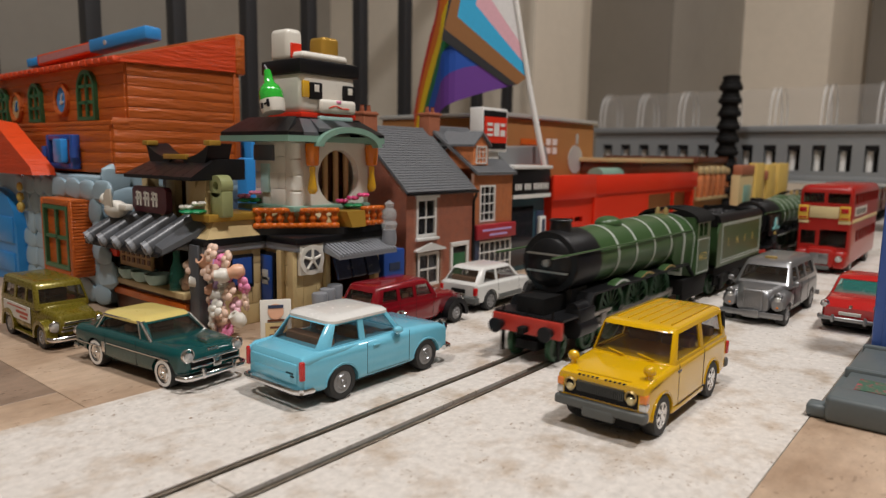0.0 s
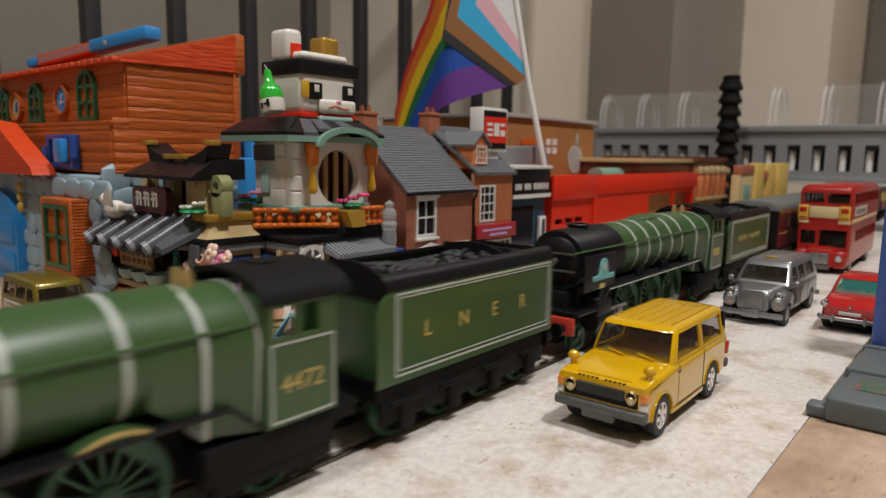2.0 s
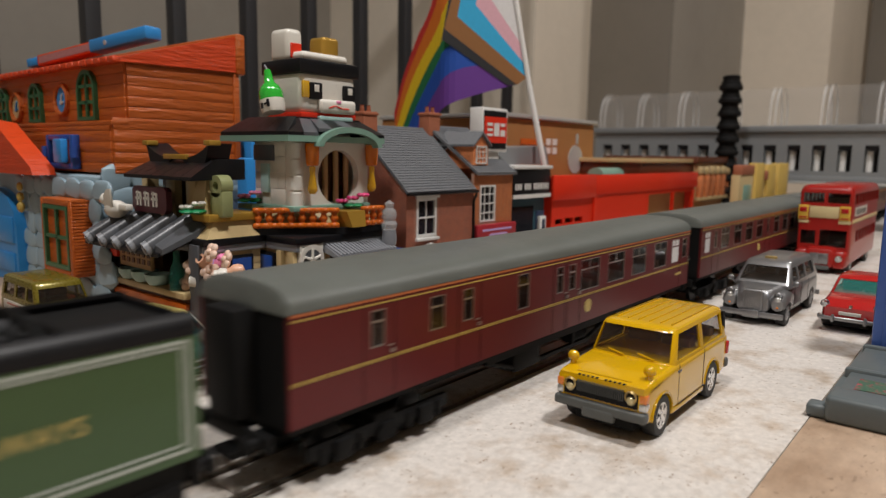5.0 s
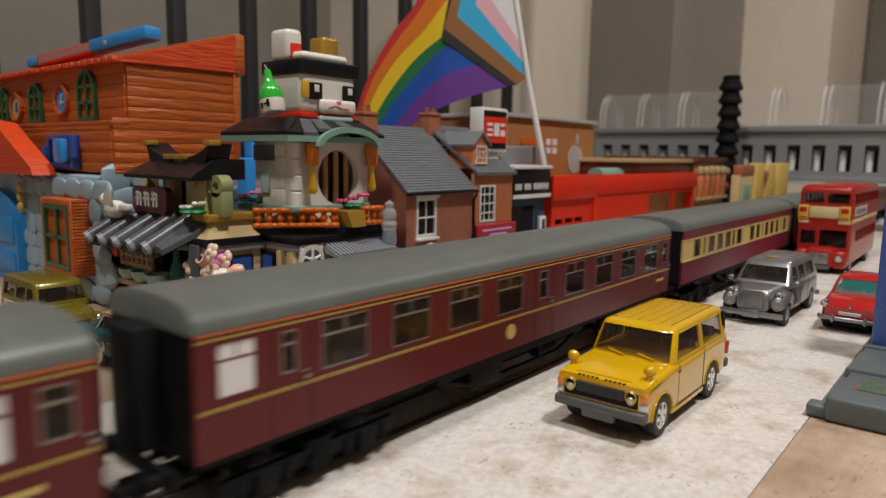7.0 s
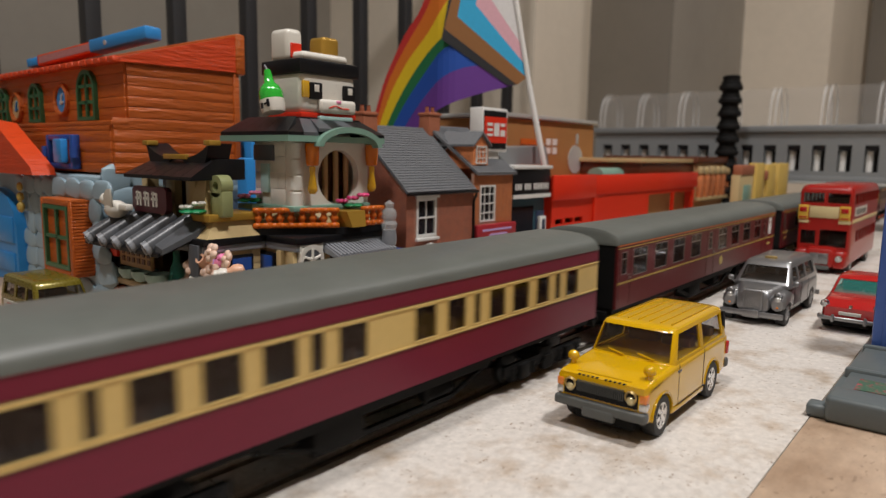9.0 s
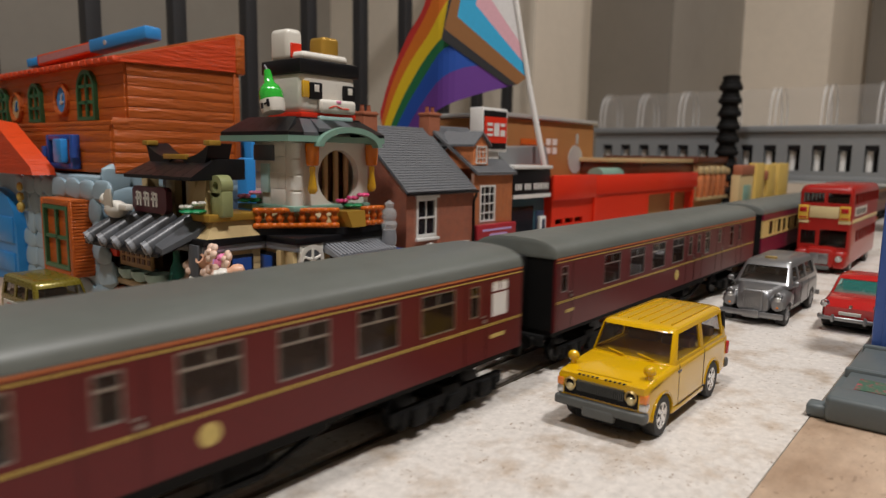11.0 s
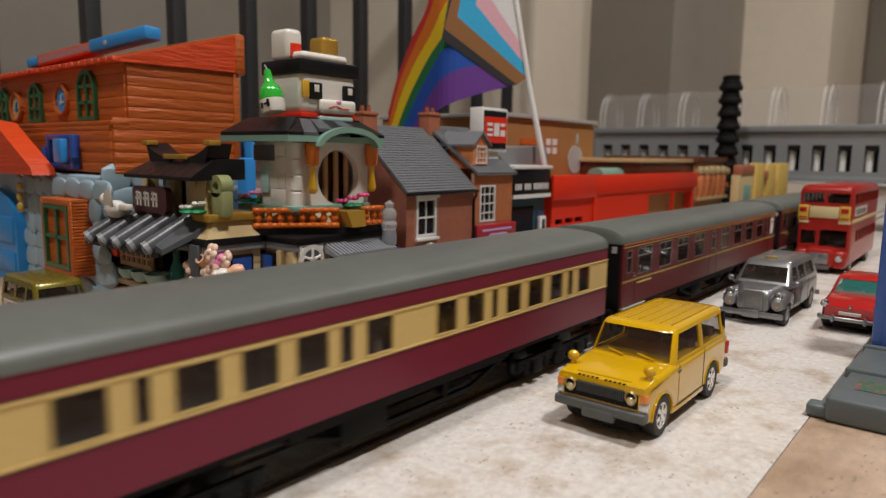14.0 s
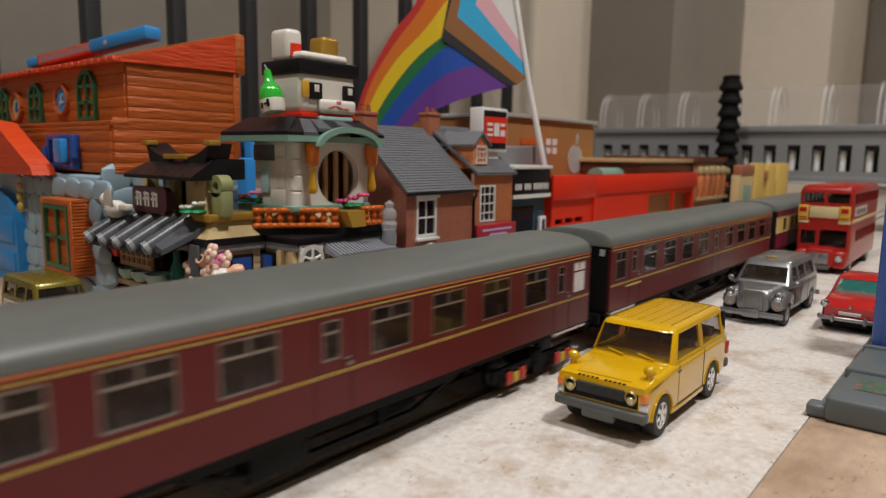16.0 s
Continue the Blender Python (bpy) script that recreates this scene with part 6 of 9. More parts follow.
AQUA = material("pale_aqua_plastic", (0.42, 0.62, 0.60), 0.35, grain=0.03)
OLIVEPLASTIC = material("olive_green_plastic", (0.27, 0.29, 0.13), 0.35, grain=0.04)
CLEARPLASTIC = glass("clear_plastic", (0.75, 0.78, 0.78), 0.72, 0.08)
SMOKYCLEAR = glass("smoky_clear_canopy", (0.62, 0.61, 0.59), 0.945, 0.05)
CLEARRIB = glass("clear_rib", (0.74, 0.74, 0.73), 0.72, 0.04)
STATIONGREY = material("station_grey_plastic", (0.21, 0.22, 0.225), 0.45, grain=0.05, size=300)
PALEGREY = material("pale_grey_plastic", (0.42, 0.42, 0.40), 0.45, grain=0.04)


def joined(rows, bevel=0.0):
    return boxes(*rows, bevel=bevel)


def brick_face(parent, axis, fixed, out, a0, a1, z0, z1, holes, mat, bl=3.2, bh=1.05, top=None):
    """Courses of bricks on a wall plane. axis 'x': wall at x = fixed running along y; 'y': wall at y = fixed running along x. One joined part of small bricks."""
    verts, faces = [], []
    course = 0
    z = z0
    j, d = 0.14, 0.22
    while z + bh <= z1 + 0.01:
        a = a0 - (bl / 2 if course % 2 else 0)
        while a < a1:
            p0, p1 = max(a, a0), min(a + bl - j, a1)
            lim = top(p0, p1) if top else 1e9
            if p1 - p0 > 0.3 and z + bh - j <= lim and not any(h[0] - 0.1 < p1 and p0 < h[1] + 0.1 and h[2] - 0.1 < z + bh and z < h[3] + 0.1 for h in holes):
                n = len(verts)
                for e in (0, d):
                    for q, zz in ((p0, z), (p1, z), (p1, z + bh - j), (p0, z + bh - j)):
                        s = e / d * 0.05
                        if axis == "x":
                            verts.append((fixed + out * e, q, zz))
                        else:
                            verts.append((q, fixed + out * e, zz))
                faces += [(n + 4, n + 5, n + 6, n + 7), (n, n + 1, n + 5, n + 4), (n + 1, n + 2, n + 6, n + 5), (n + 2, n + 3, n + 7, n + 6), (n + 3, n, n + 4, n + 7)]
            a += bl
        z += bh
        course += 1
    me = bpy.data.meshes.new("brickwork")
    me.from_pydata([(x * MM, y * MM, zz * MM) for x, y, zz in verts], [], faces)
    me.materials.append(mat)
    ob = new("brickwork", me)
    ob.parent = parent
    tagged(ob, "tiny printed brick courses", "", "", "stuff")
    return ob


def sash(parent, y0, y1, z0, z1, x, rows=2, cols=2, mat=None, w=1.2):
    mat = mat or WHITEPAINT
    f = boxes((x - 0.6, x + 0.8, y0, y1, z0, z0 + w), (x - 0.6, x + 0.8, y0, y1, z1 - w, z1), (x - 0.6, x + 0.8, y0, y0 + w, z0 + w, z1 - w), (x - 0.6, x + 0.8, y1 - w, y1, z0 + w, z1 - w), bevel=0.15)
    win = part("window", f, mat, parent, "white painted sash window", smooth=False)
    bars = bmesh.new()
    for k in range(1, rows):
        z = z0 + (z1 - z0) * k / rows
        box(bars, x - 0.4, x + 0.4, y0 + w, y1 - w, z - w * 0.3, z + w * 0.3)
    for k in range(1, cols):
        y = y0 + (y1 - y0) * k / cols
        box(bars, x - 0.4, x + 0.35, y - w * 0.2, y + w * 0.2, z0 + w, z1 - w)
    part("glazing_bars", bars, mat, win, smooth=False)
    part("pane", boxes((x - 0.9, x - 0.5, y0 + 0.4, y1 - 0.4, z0 + 0.4, z1 - 0.4)), DARKPANE, win, smooth=False)
    return win


def slates(parent, y0, y1, x_low, z_low, x_top, z_top, n, w=4.2):
    """Rows of slates on a slope that falls towards +x."""
    verts, faces = [], []
    rng = random.Random(int(y0))
    dx, dz = (x_top - x_low) / n, (z_top - z_low) / n
    ln = math.hypot(dx, dz)
    nx, nz = dz / ln, -dx / ln
    if nz < 0:
        nx, nz = -nx, -nz
    for r in range(n):
        y = y0 - (w / 2 if r % 2 else 0)
        while y < y1:
            a, b = max(y, y0), min(y + w - 0.12, y1)
            if b - a > 0.3:
                h = 0.55 + rng.uniform(-0.08, 0.08)
                bx, bz = x_low + dx * r, z_low + dz * r
                tx, tz = x_low + dx * (r + 1.12), z_low + dz * (r + 1.12)
                k = len(verts)
                for q in (a, b):
                    verts += [(bx, q, bz), (bx + nx * h, q, bz + nz * h), (tx + nx * 0.12, q, tz + nz * 0.12)]
                faces += [(k + 1, k + 2, k + 5, k + 4), (k, k + 1, k + 4, k + 3), (k, k + 2, k + 1), (k + 3, k + 4, k + 5)]
            y += w
    me = bpy.data.meshes.new("slating")
    me.from_pydata([(x * MM, q * MM, zz * MM) for x, q, zz in verts], [], faces)
    me.materials.append(SLATE)
    ob = new("slating", me)
    ob.parent = parent
    tagged(ob, "overlapping grey slates", "", "", "stuff")
    return ob


def chimney(parent, x, y, z, w, d, h, pots=2, mat=None):
    bm = boxes((x - w / 2, x + w / 2, y - d / 2, y + d / 2, z - 14, z + h), (x - w / 2 - 0.7, x + w / 2 + 0.7, y - d / 2 - 0.7, y + d / 2 + 0.7, z + h - 2, z + h - 0.6), bevel=0.2)
    c = part("chimney", bm, mat or TERRACOTTA, parent, "small brick chimney stack")
    for k in range(pots):
        bm = bmesh.new()
        spin(bm, [(1.2, z + h - 0.5), (1.5, z + h), (1.15, z + h + 3.4), (1.5, z + h + 3.8), (0.9, z + h + 3.8), (0.9, z + h)], (x, y - d / 2 + d * (k + 0.5) / pots, 0), "z", 12)
        part("pot", bm, TERRACOTTA, c)


def terrace_house():
    t = thing("model_house", "red brick model house with grey slate roof", "model house", 0, 0, 0, group="row of model houses")
    wl = [(291.5, 309.5, 33.5, 56.5), (291.5, 314, 4, 26), (323, 341, 0, 28)]
    bm = bmesh.new()
    panel_with_holes(bm, 283, 346, 0, 62, wl, -120, -118)
    part("wall", bm, MORTAR, t, "front brick wall", smooth=False)
    part("wall", boxes((-198, -196, 283, 346, 0, 62)), BRICKRED, t, smooth=False)
    g = bmesh.new()
    prism(g, [(-196, 0), (-120, 0), (-120, 61.8), (-158, 96), (-196, 61.8)], "y", 283, 285)
    part("gable_wall", g, MORTAR, t, "gable brick wall", smooth=False)
    g = bmesh.new()
    prism(g, [(-196, 0), (-120, 0), (-120, 61.8), (-158, 96), (-196, 61.8)], "y", 344, 345.8)
    part("gable_wall", g, BRICKRED, t, smooth=False)
    brick_face(t, "x", -118, 1, 283, 346, 0, 61.5, wl, BRICKRED)
    brick_face(t, "y", 283, -1, -196, -118, 0, 94, [], BRICKRED, top=lambda a, b: 96 - max(abs(a + 158), abs(b + 158)) * 0.9)
    for s in (1, -1):
        bm = bmesh.new()
        prism(bm, [(-158, 96.6), (-158 + s * 42.5, 58.6), (-158 + s * 42.5, 60.2), (-158, 98.2)], "y", 281.5, 346)
        part("roof_slope", bm, SLATE, t, "grey slate roof", smooth=False)
    slates(t, 281.5, 346, -115.6, 60.2, -158, 98.2, 26)
    part("ridge_tiles", rods(((-158, 281.5, 98), (-158, 346, 98), 0.9)), SLATE, t)
    part("gutter", boxes((-116.2, -113.8, 281, 347, 58.4, 60.0), bevel=0.5), BRICKBLACK, t, "black gutter")
    part("drainpipe", rods(((-114.8, 345, 59), (-114.8, 345, 57), 0.8), ((-114.8, 345, 57), (-117, 345.4, 53), 0.8), ((-117, 345.4, 53), (-117, 345.4, 0), 0.8)), BRICKBLACK, t, "black drainpipe")
    sash(t, 291.5, 309.5, 33.5, 56.5, -118.4, 2, 2, w=1.8)
    part("lintel", boxes((-118.2, -116.4, 290, 311, 56.4, 58.6), bevel=0.3), WHITEPAINT, t, "white lintel")
    part("sill", boxes((-118.2, -115.6, 290.5, 310.5, 31.6, 33.4), bevel=0.3), WHITEPAINT, t, "white sill")
    sash(t, 293, 312.5, 4, 24.4, -118.4, 2, 2, w=1.8)
    g = bmesh.new()
    prism(g, [(289.5, 25.4), (316, 25.4), (316, 26.4), (303, 30.2), (289.5, 26.4)], "x", -118.2, -115.4)
    part("pediment", g, WHITEPAINT, t, "white window pediment", smooth=False)
    part("door_frame", boxes((-118.4, -116.6, 323, 341, 25.4, 28.2), (-118.4, -116.8, 323, 325, 0, 25.4), (-118.4, -116.8, 339, 341, 0, 25.4), bevel=0.3), WHITEPAINT, t, "white door surround")
    part("door", boxes((-119.4, -118.2, 325, 339, 0, 21), bevel=0.2), GREENPLASTIC, t, "green front door")
    part("fanlight", boxes((-119.4, -118.4, 325, 339, 21, 25.4)), DARKPANE, t, smooth=False)
    chimney(t, -153, 285, 96, 9, 11, 10, 2)
    # second, orange brick half with a shop
    t = thing("model_house", "orange brick model house with dormer and red shopfront", "model house", 0, 0, 0, group="row of model houses")
    wl = [(353, 370, 38.5, 62.5), (350, 389, 0, 26)]
    bm = bmesh.new()
    panel_with_holes(bm, 346.2, 390, 0, 70, wl, -120, -118)
    part("wall", bm, MORTAR, t, smooth=False)
    brick_face(t, "x", -118, 1, 346.4, 390, 37.5, 69.5, wl, BRICKORANGE)
    g = bmesh.new()
    prism(g, [(-196, 0), (-120, 0), (-120, 70), (-158, 98), (-196, 70)], "y", 388, 390)
    part("gable_wall", g, BRICKORANGE, t, smooth=False)
    bm = bmesh.new()
    prism(bm, [(-158, 99), (-115, 69), (-115, 70.6), (-158, 100.6)], "y", 346.2, 391)
    part("roof_slope", bm, SLATE, t, "grey slate roof", smooth=False)
    bm = bmesh.new()
    prism(bm, [(-158, 99), (-201, 69), (-201, 70.6), (-158, 100.6)], "y", 346.2, 391)
    part("roof_slope", bm, SLATE, t, smooth=False)
    slates(t, 346.2, 391, -115, 70.4, -158, 100.6, 22)
    sash(t, 353, 370, 38.5, 62.5, -118.4, 4, 3, w=1.3)
    # dormer
    g = bmesh.new()
    prism(g, [(349, 73), (365, 73), (365, 88), (357, 95), (349, 88)], "x", -140, -121)
    part("dormer", g, BRICKORANGE, t, "small orange dormer", smooth=False)
    sash(t, 351.5, 363, 76, 87.5, -120.8, 3, 3, w=0.9)
    for s in (-1, 1):
        g = bmesh.new()
        prism(g, [(357, 95.4), (357 + s * 10, 87), (357 + s * 10, 88.4), (357, 97)], "x", -150, -119)
        part("dormer_roof", g, SLATE, t, smooth=False)
    part("fascia", boxes((-118.2, -114.4, 347, 391, 27.5, 37), bevel=0.4), SHOPRED, t, "red shop fascia")
    part("fascia_lettering", boxes((-114.5, -114.2, 352, 385, 32.8, 34.2), (-114.5, -114.2, 360, 380, 29.6, 31)), LAVENDER, t, "faded unreadable lettering bars", smooth=False)
    sash(t, 352, 389, 3, 26, -117.6, 3, 6, w=1.2)
    part("shop_base", boxes((-119, -116.4, 348, 390, 0, 3.2)), SHOPNAVY, t, smooth=False)
    part("shop_post", boxes((-119, -116.4, 347, 351.6, 3.2, 27.4)), SHOPNAVY, t, smooth=False)
    chimney(t, -157, 348, 99, 9, 11, 10, 2)


terrace_house()


def showroom():
    t = thing("model_shop", "dark model shop with black fascia and teal walls", "model shop", 0, 0, 0, group="row of model houses")
    part("wall", boxes((-196, -122, 391.5, 440, 0, 54), bevel=0.4), SHOPTEAL, t)
    part("fascia", boxes((-198, -118, 391, 441, 53, 72.5), bevel=0.4), BRICKBLACK, t, "black fascia board")
    for k in range(15):
        if k not in (3, 7):
            part("fascia_letter", boxes((-118.2, -117.7, 394 + k * 3, 395.9 + k * 3, 58, 62.4)), WHITEPAINT, t, "plain white lettering bar", smooth=False)
    part("fascia_band", boxes((-118.4, -117.2, 391, 441, 52, 54.8)), WHITEPAINT, t, "white band", smooth=False)
    part("roof_edge", boxes((-199, -116.6, 390.6, 442, 72.6, 75), bevel=0.3), WHITEPAINT, t, "white roof edge")
    part("window_pane", boxes((-122.2, -121.4, 396, 424, 4, 46)), DARKPANE, t, "dark shop window", smooth=False)
    part("side_door", boxes((-122.2, -121, 428, 439, 0, 42), bevel=0.3), SHOPNAVY, t)
    part("poster_stand", boxes((-121, -118, 429, 437, 18, 38), bevel=0.5), WHITEPAINT, t, "white notice")
    part("poster_bars", boxes((-118.2, -117.8, 431, 435, 20, 36)), SHOPNAVY, t, smooth=False)
    # raised roof
    g = bmesh.new()
    prism(g, [(400, 75), (492, 75), (486, 90), (402, 86)], "x", -190, -150)
    part("rear_roof", g, STATIONGREY, t, smooth=False)
    t = thing("sign_box", "white box sign with red and black front panel", "advertising sign", 0, 0, 0)
    part("box", boxes((-136, -125, 364, 393, 84, 113), bevel=1.0), WHITEPAINT, t)
    part("panel", boxes((-125.2, -124.6, 365, 391, 86, 111), bevel=0.2), BRICKBLACK, t, "black front panel")
    part("red_panel", boxes((-124.8, -124.2, 365.2, 390.8, 90, 107)), PLASTICRED, t, "red middle panel", smooth=False)
    for y0, y1, z0, z1 in ((368, 374, 101, 103), (368, 374, 97.6, 99.4), (368, 374, 94.4, 96), (375.6, 381.6, 94.4, 103), (383.2, 388.4, 101, 103), (383.2, 388.4, 94.4, 98.6)):
        part("sign_stroke", boxes((-124.4, -123.9, y0, y1, z0, z1)), WHITEPAINT, t, "plain white logo stroke", smooth=False)
    part("stand", boxes((-135, -127, 374, 386, 75.2, 84.2), bevel=0.6), WHITEPAINT, t)


showroom()


def red_block():
    t = thing("toy_garage", "red plastic toy garage building with open bays", "toy building", 0, 0, 0)
    bm = bmesh.new()
    panel_with_holes(bm, 446, 752, 0, 66, [(628, 690, 8, 47), (694, 746, 8, 47), (452, 464, 30, 34), (467, 480, 30, 34), (483, 496, 30, 34), (452, 464, 22, 26), (467, 480, 22, 26), (483, 496, 22, 26)], -122, -119)
    part("wall", bm, PLASTICRED, t, "red front wall", smooth=False)
    part("wall", boxes((-250, -122, 446, 449, 0, 66), bevel=0.3), PLASTICRED, t)
    part("wall", boxes((-250, -122, 749, 752, 0, 66), bevel=0.3), PLASTICRED, t)
    part("wall", boxes((-250, -247, 449, 749, 0, 66)), PLASTICRED, t, smooth=False)
    part("parapet", boxes((-119.4, -116, 444, 512, 49, 67.6), bevel=0.6), PLASTICRED, t)
    part("parapet", boxes((-119.4, -117.4, 512, 756, 51, 67), bevel=0.5), PLASTICRED, t)
    part("floor_slab", boxes((-247, -122, 449, 749, 48, 52)), PLASTICRED, t, smooth=False)
    part("pillar", boxes((-119.2, -117.2, 512, 516, 0, 50), bevel=0.4), PLASTICRED, t)
    # dark brown sheet gives the shaded interior behind the open bays
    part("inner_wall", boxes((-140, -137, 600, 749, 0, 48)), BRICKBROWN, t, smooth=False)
    t = thing("toy_train_roof", "dark green rounded toy roof lying on the garage", "toy", -150, 590, 52)
    bm = bmesh.new()
    loft(bm, [[(8 * math.cos(a), y, 14 + 6 * math.sin(a)) for a in (0, 0.6, 1.2, 1.57, 1.9, 2.5, math.pi)] for y in (-14, -10, 34, 40)])
    part("shell", bm, SANDGREEN, t)
    part("body", boxes((-8, 8, -14, 40, 0, 14), bevel=1), GREENPLASTIC, t)
    part("front", boxes((-8, 8, 40, 56, 10, 19), bevel=2), TRANSORANGE, t)
    # brown building with pale flat roof
    t = thing("model_building", "brown model building with pale flat roof", "model building", 0, 0, 0)
    part("wall", boxes((-220, -128, 625, 770, 0, 76), bevel=0.4), WOODTAN, t)
    part("wall_band", boxes((-221, -126, 622, 772, 66, 76.5), bevel=0.3), BRICKBROWN, t)
    part("roof", boxes((-223, -124, 618, 775, 77, 81), bevel=0.5), SAND, t, "cream flat roof")
    t = thing("model_building", "brown model building with cream topped columns", "model building", 0, 0, 0)
    part("wall", boxes((-230, -122, 762, 896, 0, 76), bevel=0.4), WOODTAN, t)
    part("roof", boxes((-232, -119, 758, 900, 76.5, 84), bevel=0.6), BRICKBROWN, t, "dark red brown roof")
    col = None
    for k in range(7):
        m = at(-119, 770 + k * 19.5, 0)
        if col is None:
            col = part("column", boxes((-3, 2, -5, 5, 38, 64), bevel=0.5), BRICKORANGE, t)
            cap = part("capital", boxes((-3, 3, -7, 7, 64, 73), bevel=2.2), SAND, col)
            col.matrix_basis = m
        else:
            c2 = twin("column", col, t, m)
            twin("capital", cap, c2, Matrix())
    part("sill_band", boxes((-122, -117, 762, 896, 35, 39), bevel=0.3), SAND, t, "cream sill band")
    # orange brown box with printed windows
    t = thing("model_building", "orange brown card model building with white trim", "model building", 0, 0, 0)
    card = material("orange_brown_card", (0.34, 0.15, 0.045), 0.6, grain=0.08, size=80)
    part("wall", boxes((-330, -190, 480, 648, 0, 114), bevel=0.4), card, t)
    part("roof_edge", boxes((-332, -187, 478, 651, 114.4, 118), bevel=0.4), PALEGREY, t, "white roof edge")
    for a in (553, 565):
        for b in (84, 92):
            part("window", boxes((-190.4, -189.4, a, a + 8, b, b + 6)), WHITEPAINT, t, "small white window", smooth=False)
    bm = bmesh.new()
    rod(bm, (-190.2, 610, 79), (-189.4, 610, 79), 14, 24)
    box(bm, -190.2, -189.4, 610, 615, 94, 104, 0.3)
    part("grey_patch", bm, PALEGREY, t, "plain grey rounded patch")
    part("sign_bar", boxes((-190.4, -189.4, 510, 545, 92, 97)), BRICKORANGEP, t, smooth=False)
    # cream and yellow facade
    t = thing("model_shop", "cream and yellow model shopfronts with red tiled tops", "model shop", 0, 0, 0)
    yel = material("yellow_card", (0.62, 0.42, 0.10), 0.55, grain=0.08)
    part("wall", boxes((-68, -60, 708, 905, 0, 66), bevel=0.4), SAND, t)
    part("tiled_top", boxes((-68, -59, 712, 755, 66, 76), bevel=0.8), TERRACOTTA, t, "red tiled top")
    for a, b, h in ((757, 786, 78), (800, 832, 77), (846, 893, 78)):
        part("pilaster", boxes((-66, -57, a, b, 8, h), bevel=1.2), yel, t, "yellow pilaster")
    part("window", boxes((-60.3, -59.4, 722, 748, 30, 56), bevel=0.2), SANDGREEN, t, "pale green printed window")
    part("window_hood", boxes((-58, -56, 788, 799, 60, 70), bevel=0.6), TERRACOTTA, t)
    # ribbed black tower
    t = thing("ribbed_tower", "tall black ribbed plastic tower", "toy tower", -124, 872, 0)
    bm = bmesh.new()
    prof = []
    for k in range(11):
        z = 8 + k * 15.6
        prof += [(10.6, z), (13.2, z + 0.8), (13.4, z + 1.4), (13.4, z + 5.6), (13.0, z + 6.2), (11.6, z + 6.6), (11.2, z + 10.4), (9.8, z + 10.8), (9.8, z + 15.0)]
    spin(bm, [(0, 0), (13.4, 0), (13.4, 7)] + prof + [(10.4, 180.5), (8, 182), (0, 182)], axis="z", seg=20)
    part("ribbed_tube", bm, SOOT, t)


red_block()


def station():
    t = thing("toy_station", "grey plastic toy station with clear arched canopy", "toy station", 0, 930, 0)
    x0, x1 = -330, 330
    n = 22
    holes = []
    pitch = 27.6
    for k in range(n):
        c = x0 + 20 + k * pitch
        holes.append((c - 7.2, c + 7.2, 69, 100))
    bm = bmesh.new()
    panel_with_holes(bm, x0, x1, 56, 122, holes, 0, 5)
    for v in bm.verts:
        v.co = Vector((v.co.y, v.co.x, v.co.z))
    part("wall", bm, STATIONGREY, t, "grey wall with arched openings", smooth=False)
    for k, (a, b, c, d) in enumerate(holes):
        bm = bmesh.new()
        rod(bm, ((a + b) / 2, 1, 100), ((a + b) / 2, 4, 100), 7.2, 20)
        part("arch_head", bm, BRICKBLACK, t)
        part("inner_column", rods(((a + 4.4, 10, 64), (a + 4.4, 10, 106), 4.0), seg=20), WHITEPAINT, t, "white round column behind the opening")
        # black sheet stands in for the shade inside each opening
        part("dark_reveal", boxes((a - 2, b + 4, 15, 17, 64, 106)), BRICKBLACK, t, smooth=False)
    part("cornice", boxes((x0 - 4, x1 + 4, -4, 8, 116, 124), bevel=1.2), STATIONGREY, t)
    part("plinth", boxes((x0 - 3, x1 + 3, -3, 70, 56, 63), bevel=0.8), STATIONGREY, t)
    part("platform_edge", boxes((x0 - 3, x1, -14, 60, 53.4, 56), bevel=0.6), PALEGREY, t, "pale platform edge")
    part("back_wall", boxes((x0, x1, 60, 66, 63, 116)), STATIONGREY, t, smooth=False)
    for a, b in ((-300, -80), (60, 320)):
        part("support", boxes((a, b, 0, 50, -2.4, 53.2), bevel=0.6), STATIONGREY, t)
    def arch(x, r0=1.0, w=0.0):
        pts = []
        for k in range(13):
            a = math.pi * k / 12
            pts.append((x, 32 - 30 * r0 * math.cos(a), 124 + 50 * r0 * math.sin(a) ** 0.6 + w))
        return pts
    bm = bmesh.new()
    loft(bm, [arch(x0 + 2), arch(x1 - 2)], closed=False, caps=False)
    loft(bm, [arch(x0 + 2, 0.965), arch(x1 - 2, 0.965)], closed=False, caps=False)
    canopy = part("canopy", bm, SMOKYCLEAR, t, "clear plastic vaulted canopy")
    canopy.visible_shadow = False
    k = 0
    x = x0 + 4
    while x < x1:
        bm = bmesh.new()
        for e in (0, 6.5):
            loft(bm, [arch(x + e, 1.03), arch(x + e + 2.4, 1.03)], closed=False, caps=False)
            loft(bm, [arch(x + e, 0.95), arch(x + e + 2.4, 0.95)], closed=False, caps=False)
        rib = part("canopy_rib", bm, CLEARRIB, t, "clear arched rib")
        rib.visible_shadow = False
        x += 58
    end = bmesh.new()
    prism(end, [(p[1], p[2]) for p in arch(0, 0.97)], "x", x0 + 2, x0 + 3.4)
    part("canopy_end", end, SMOKYCLEAR, t).visible_shadow = False


station()


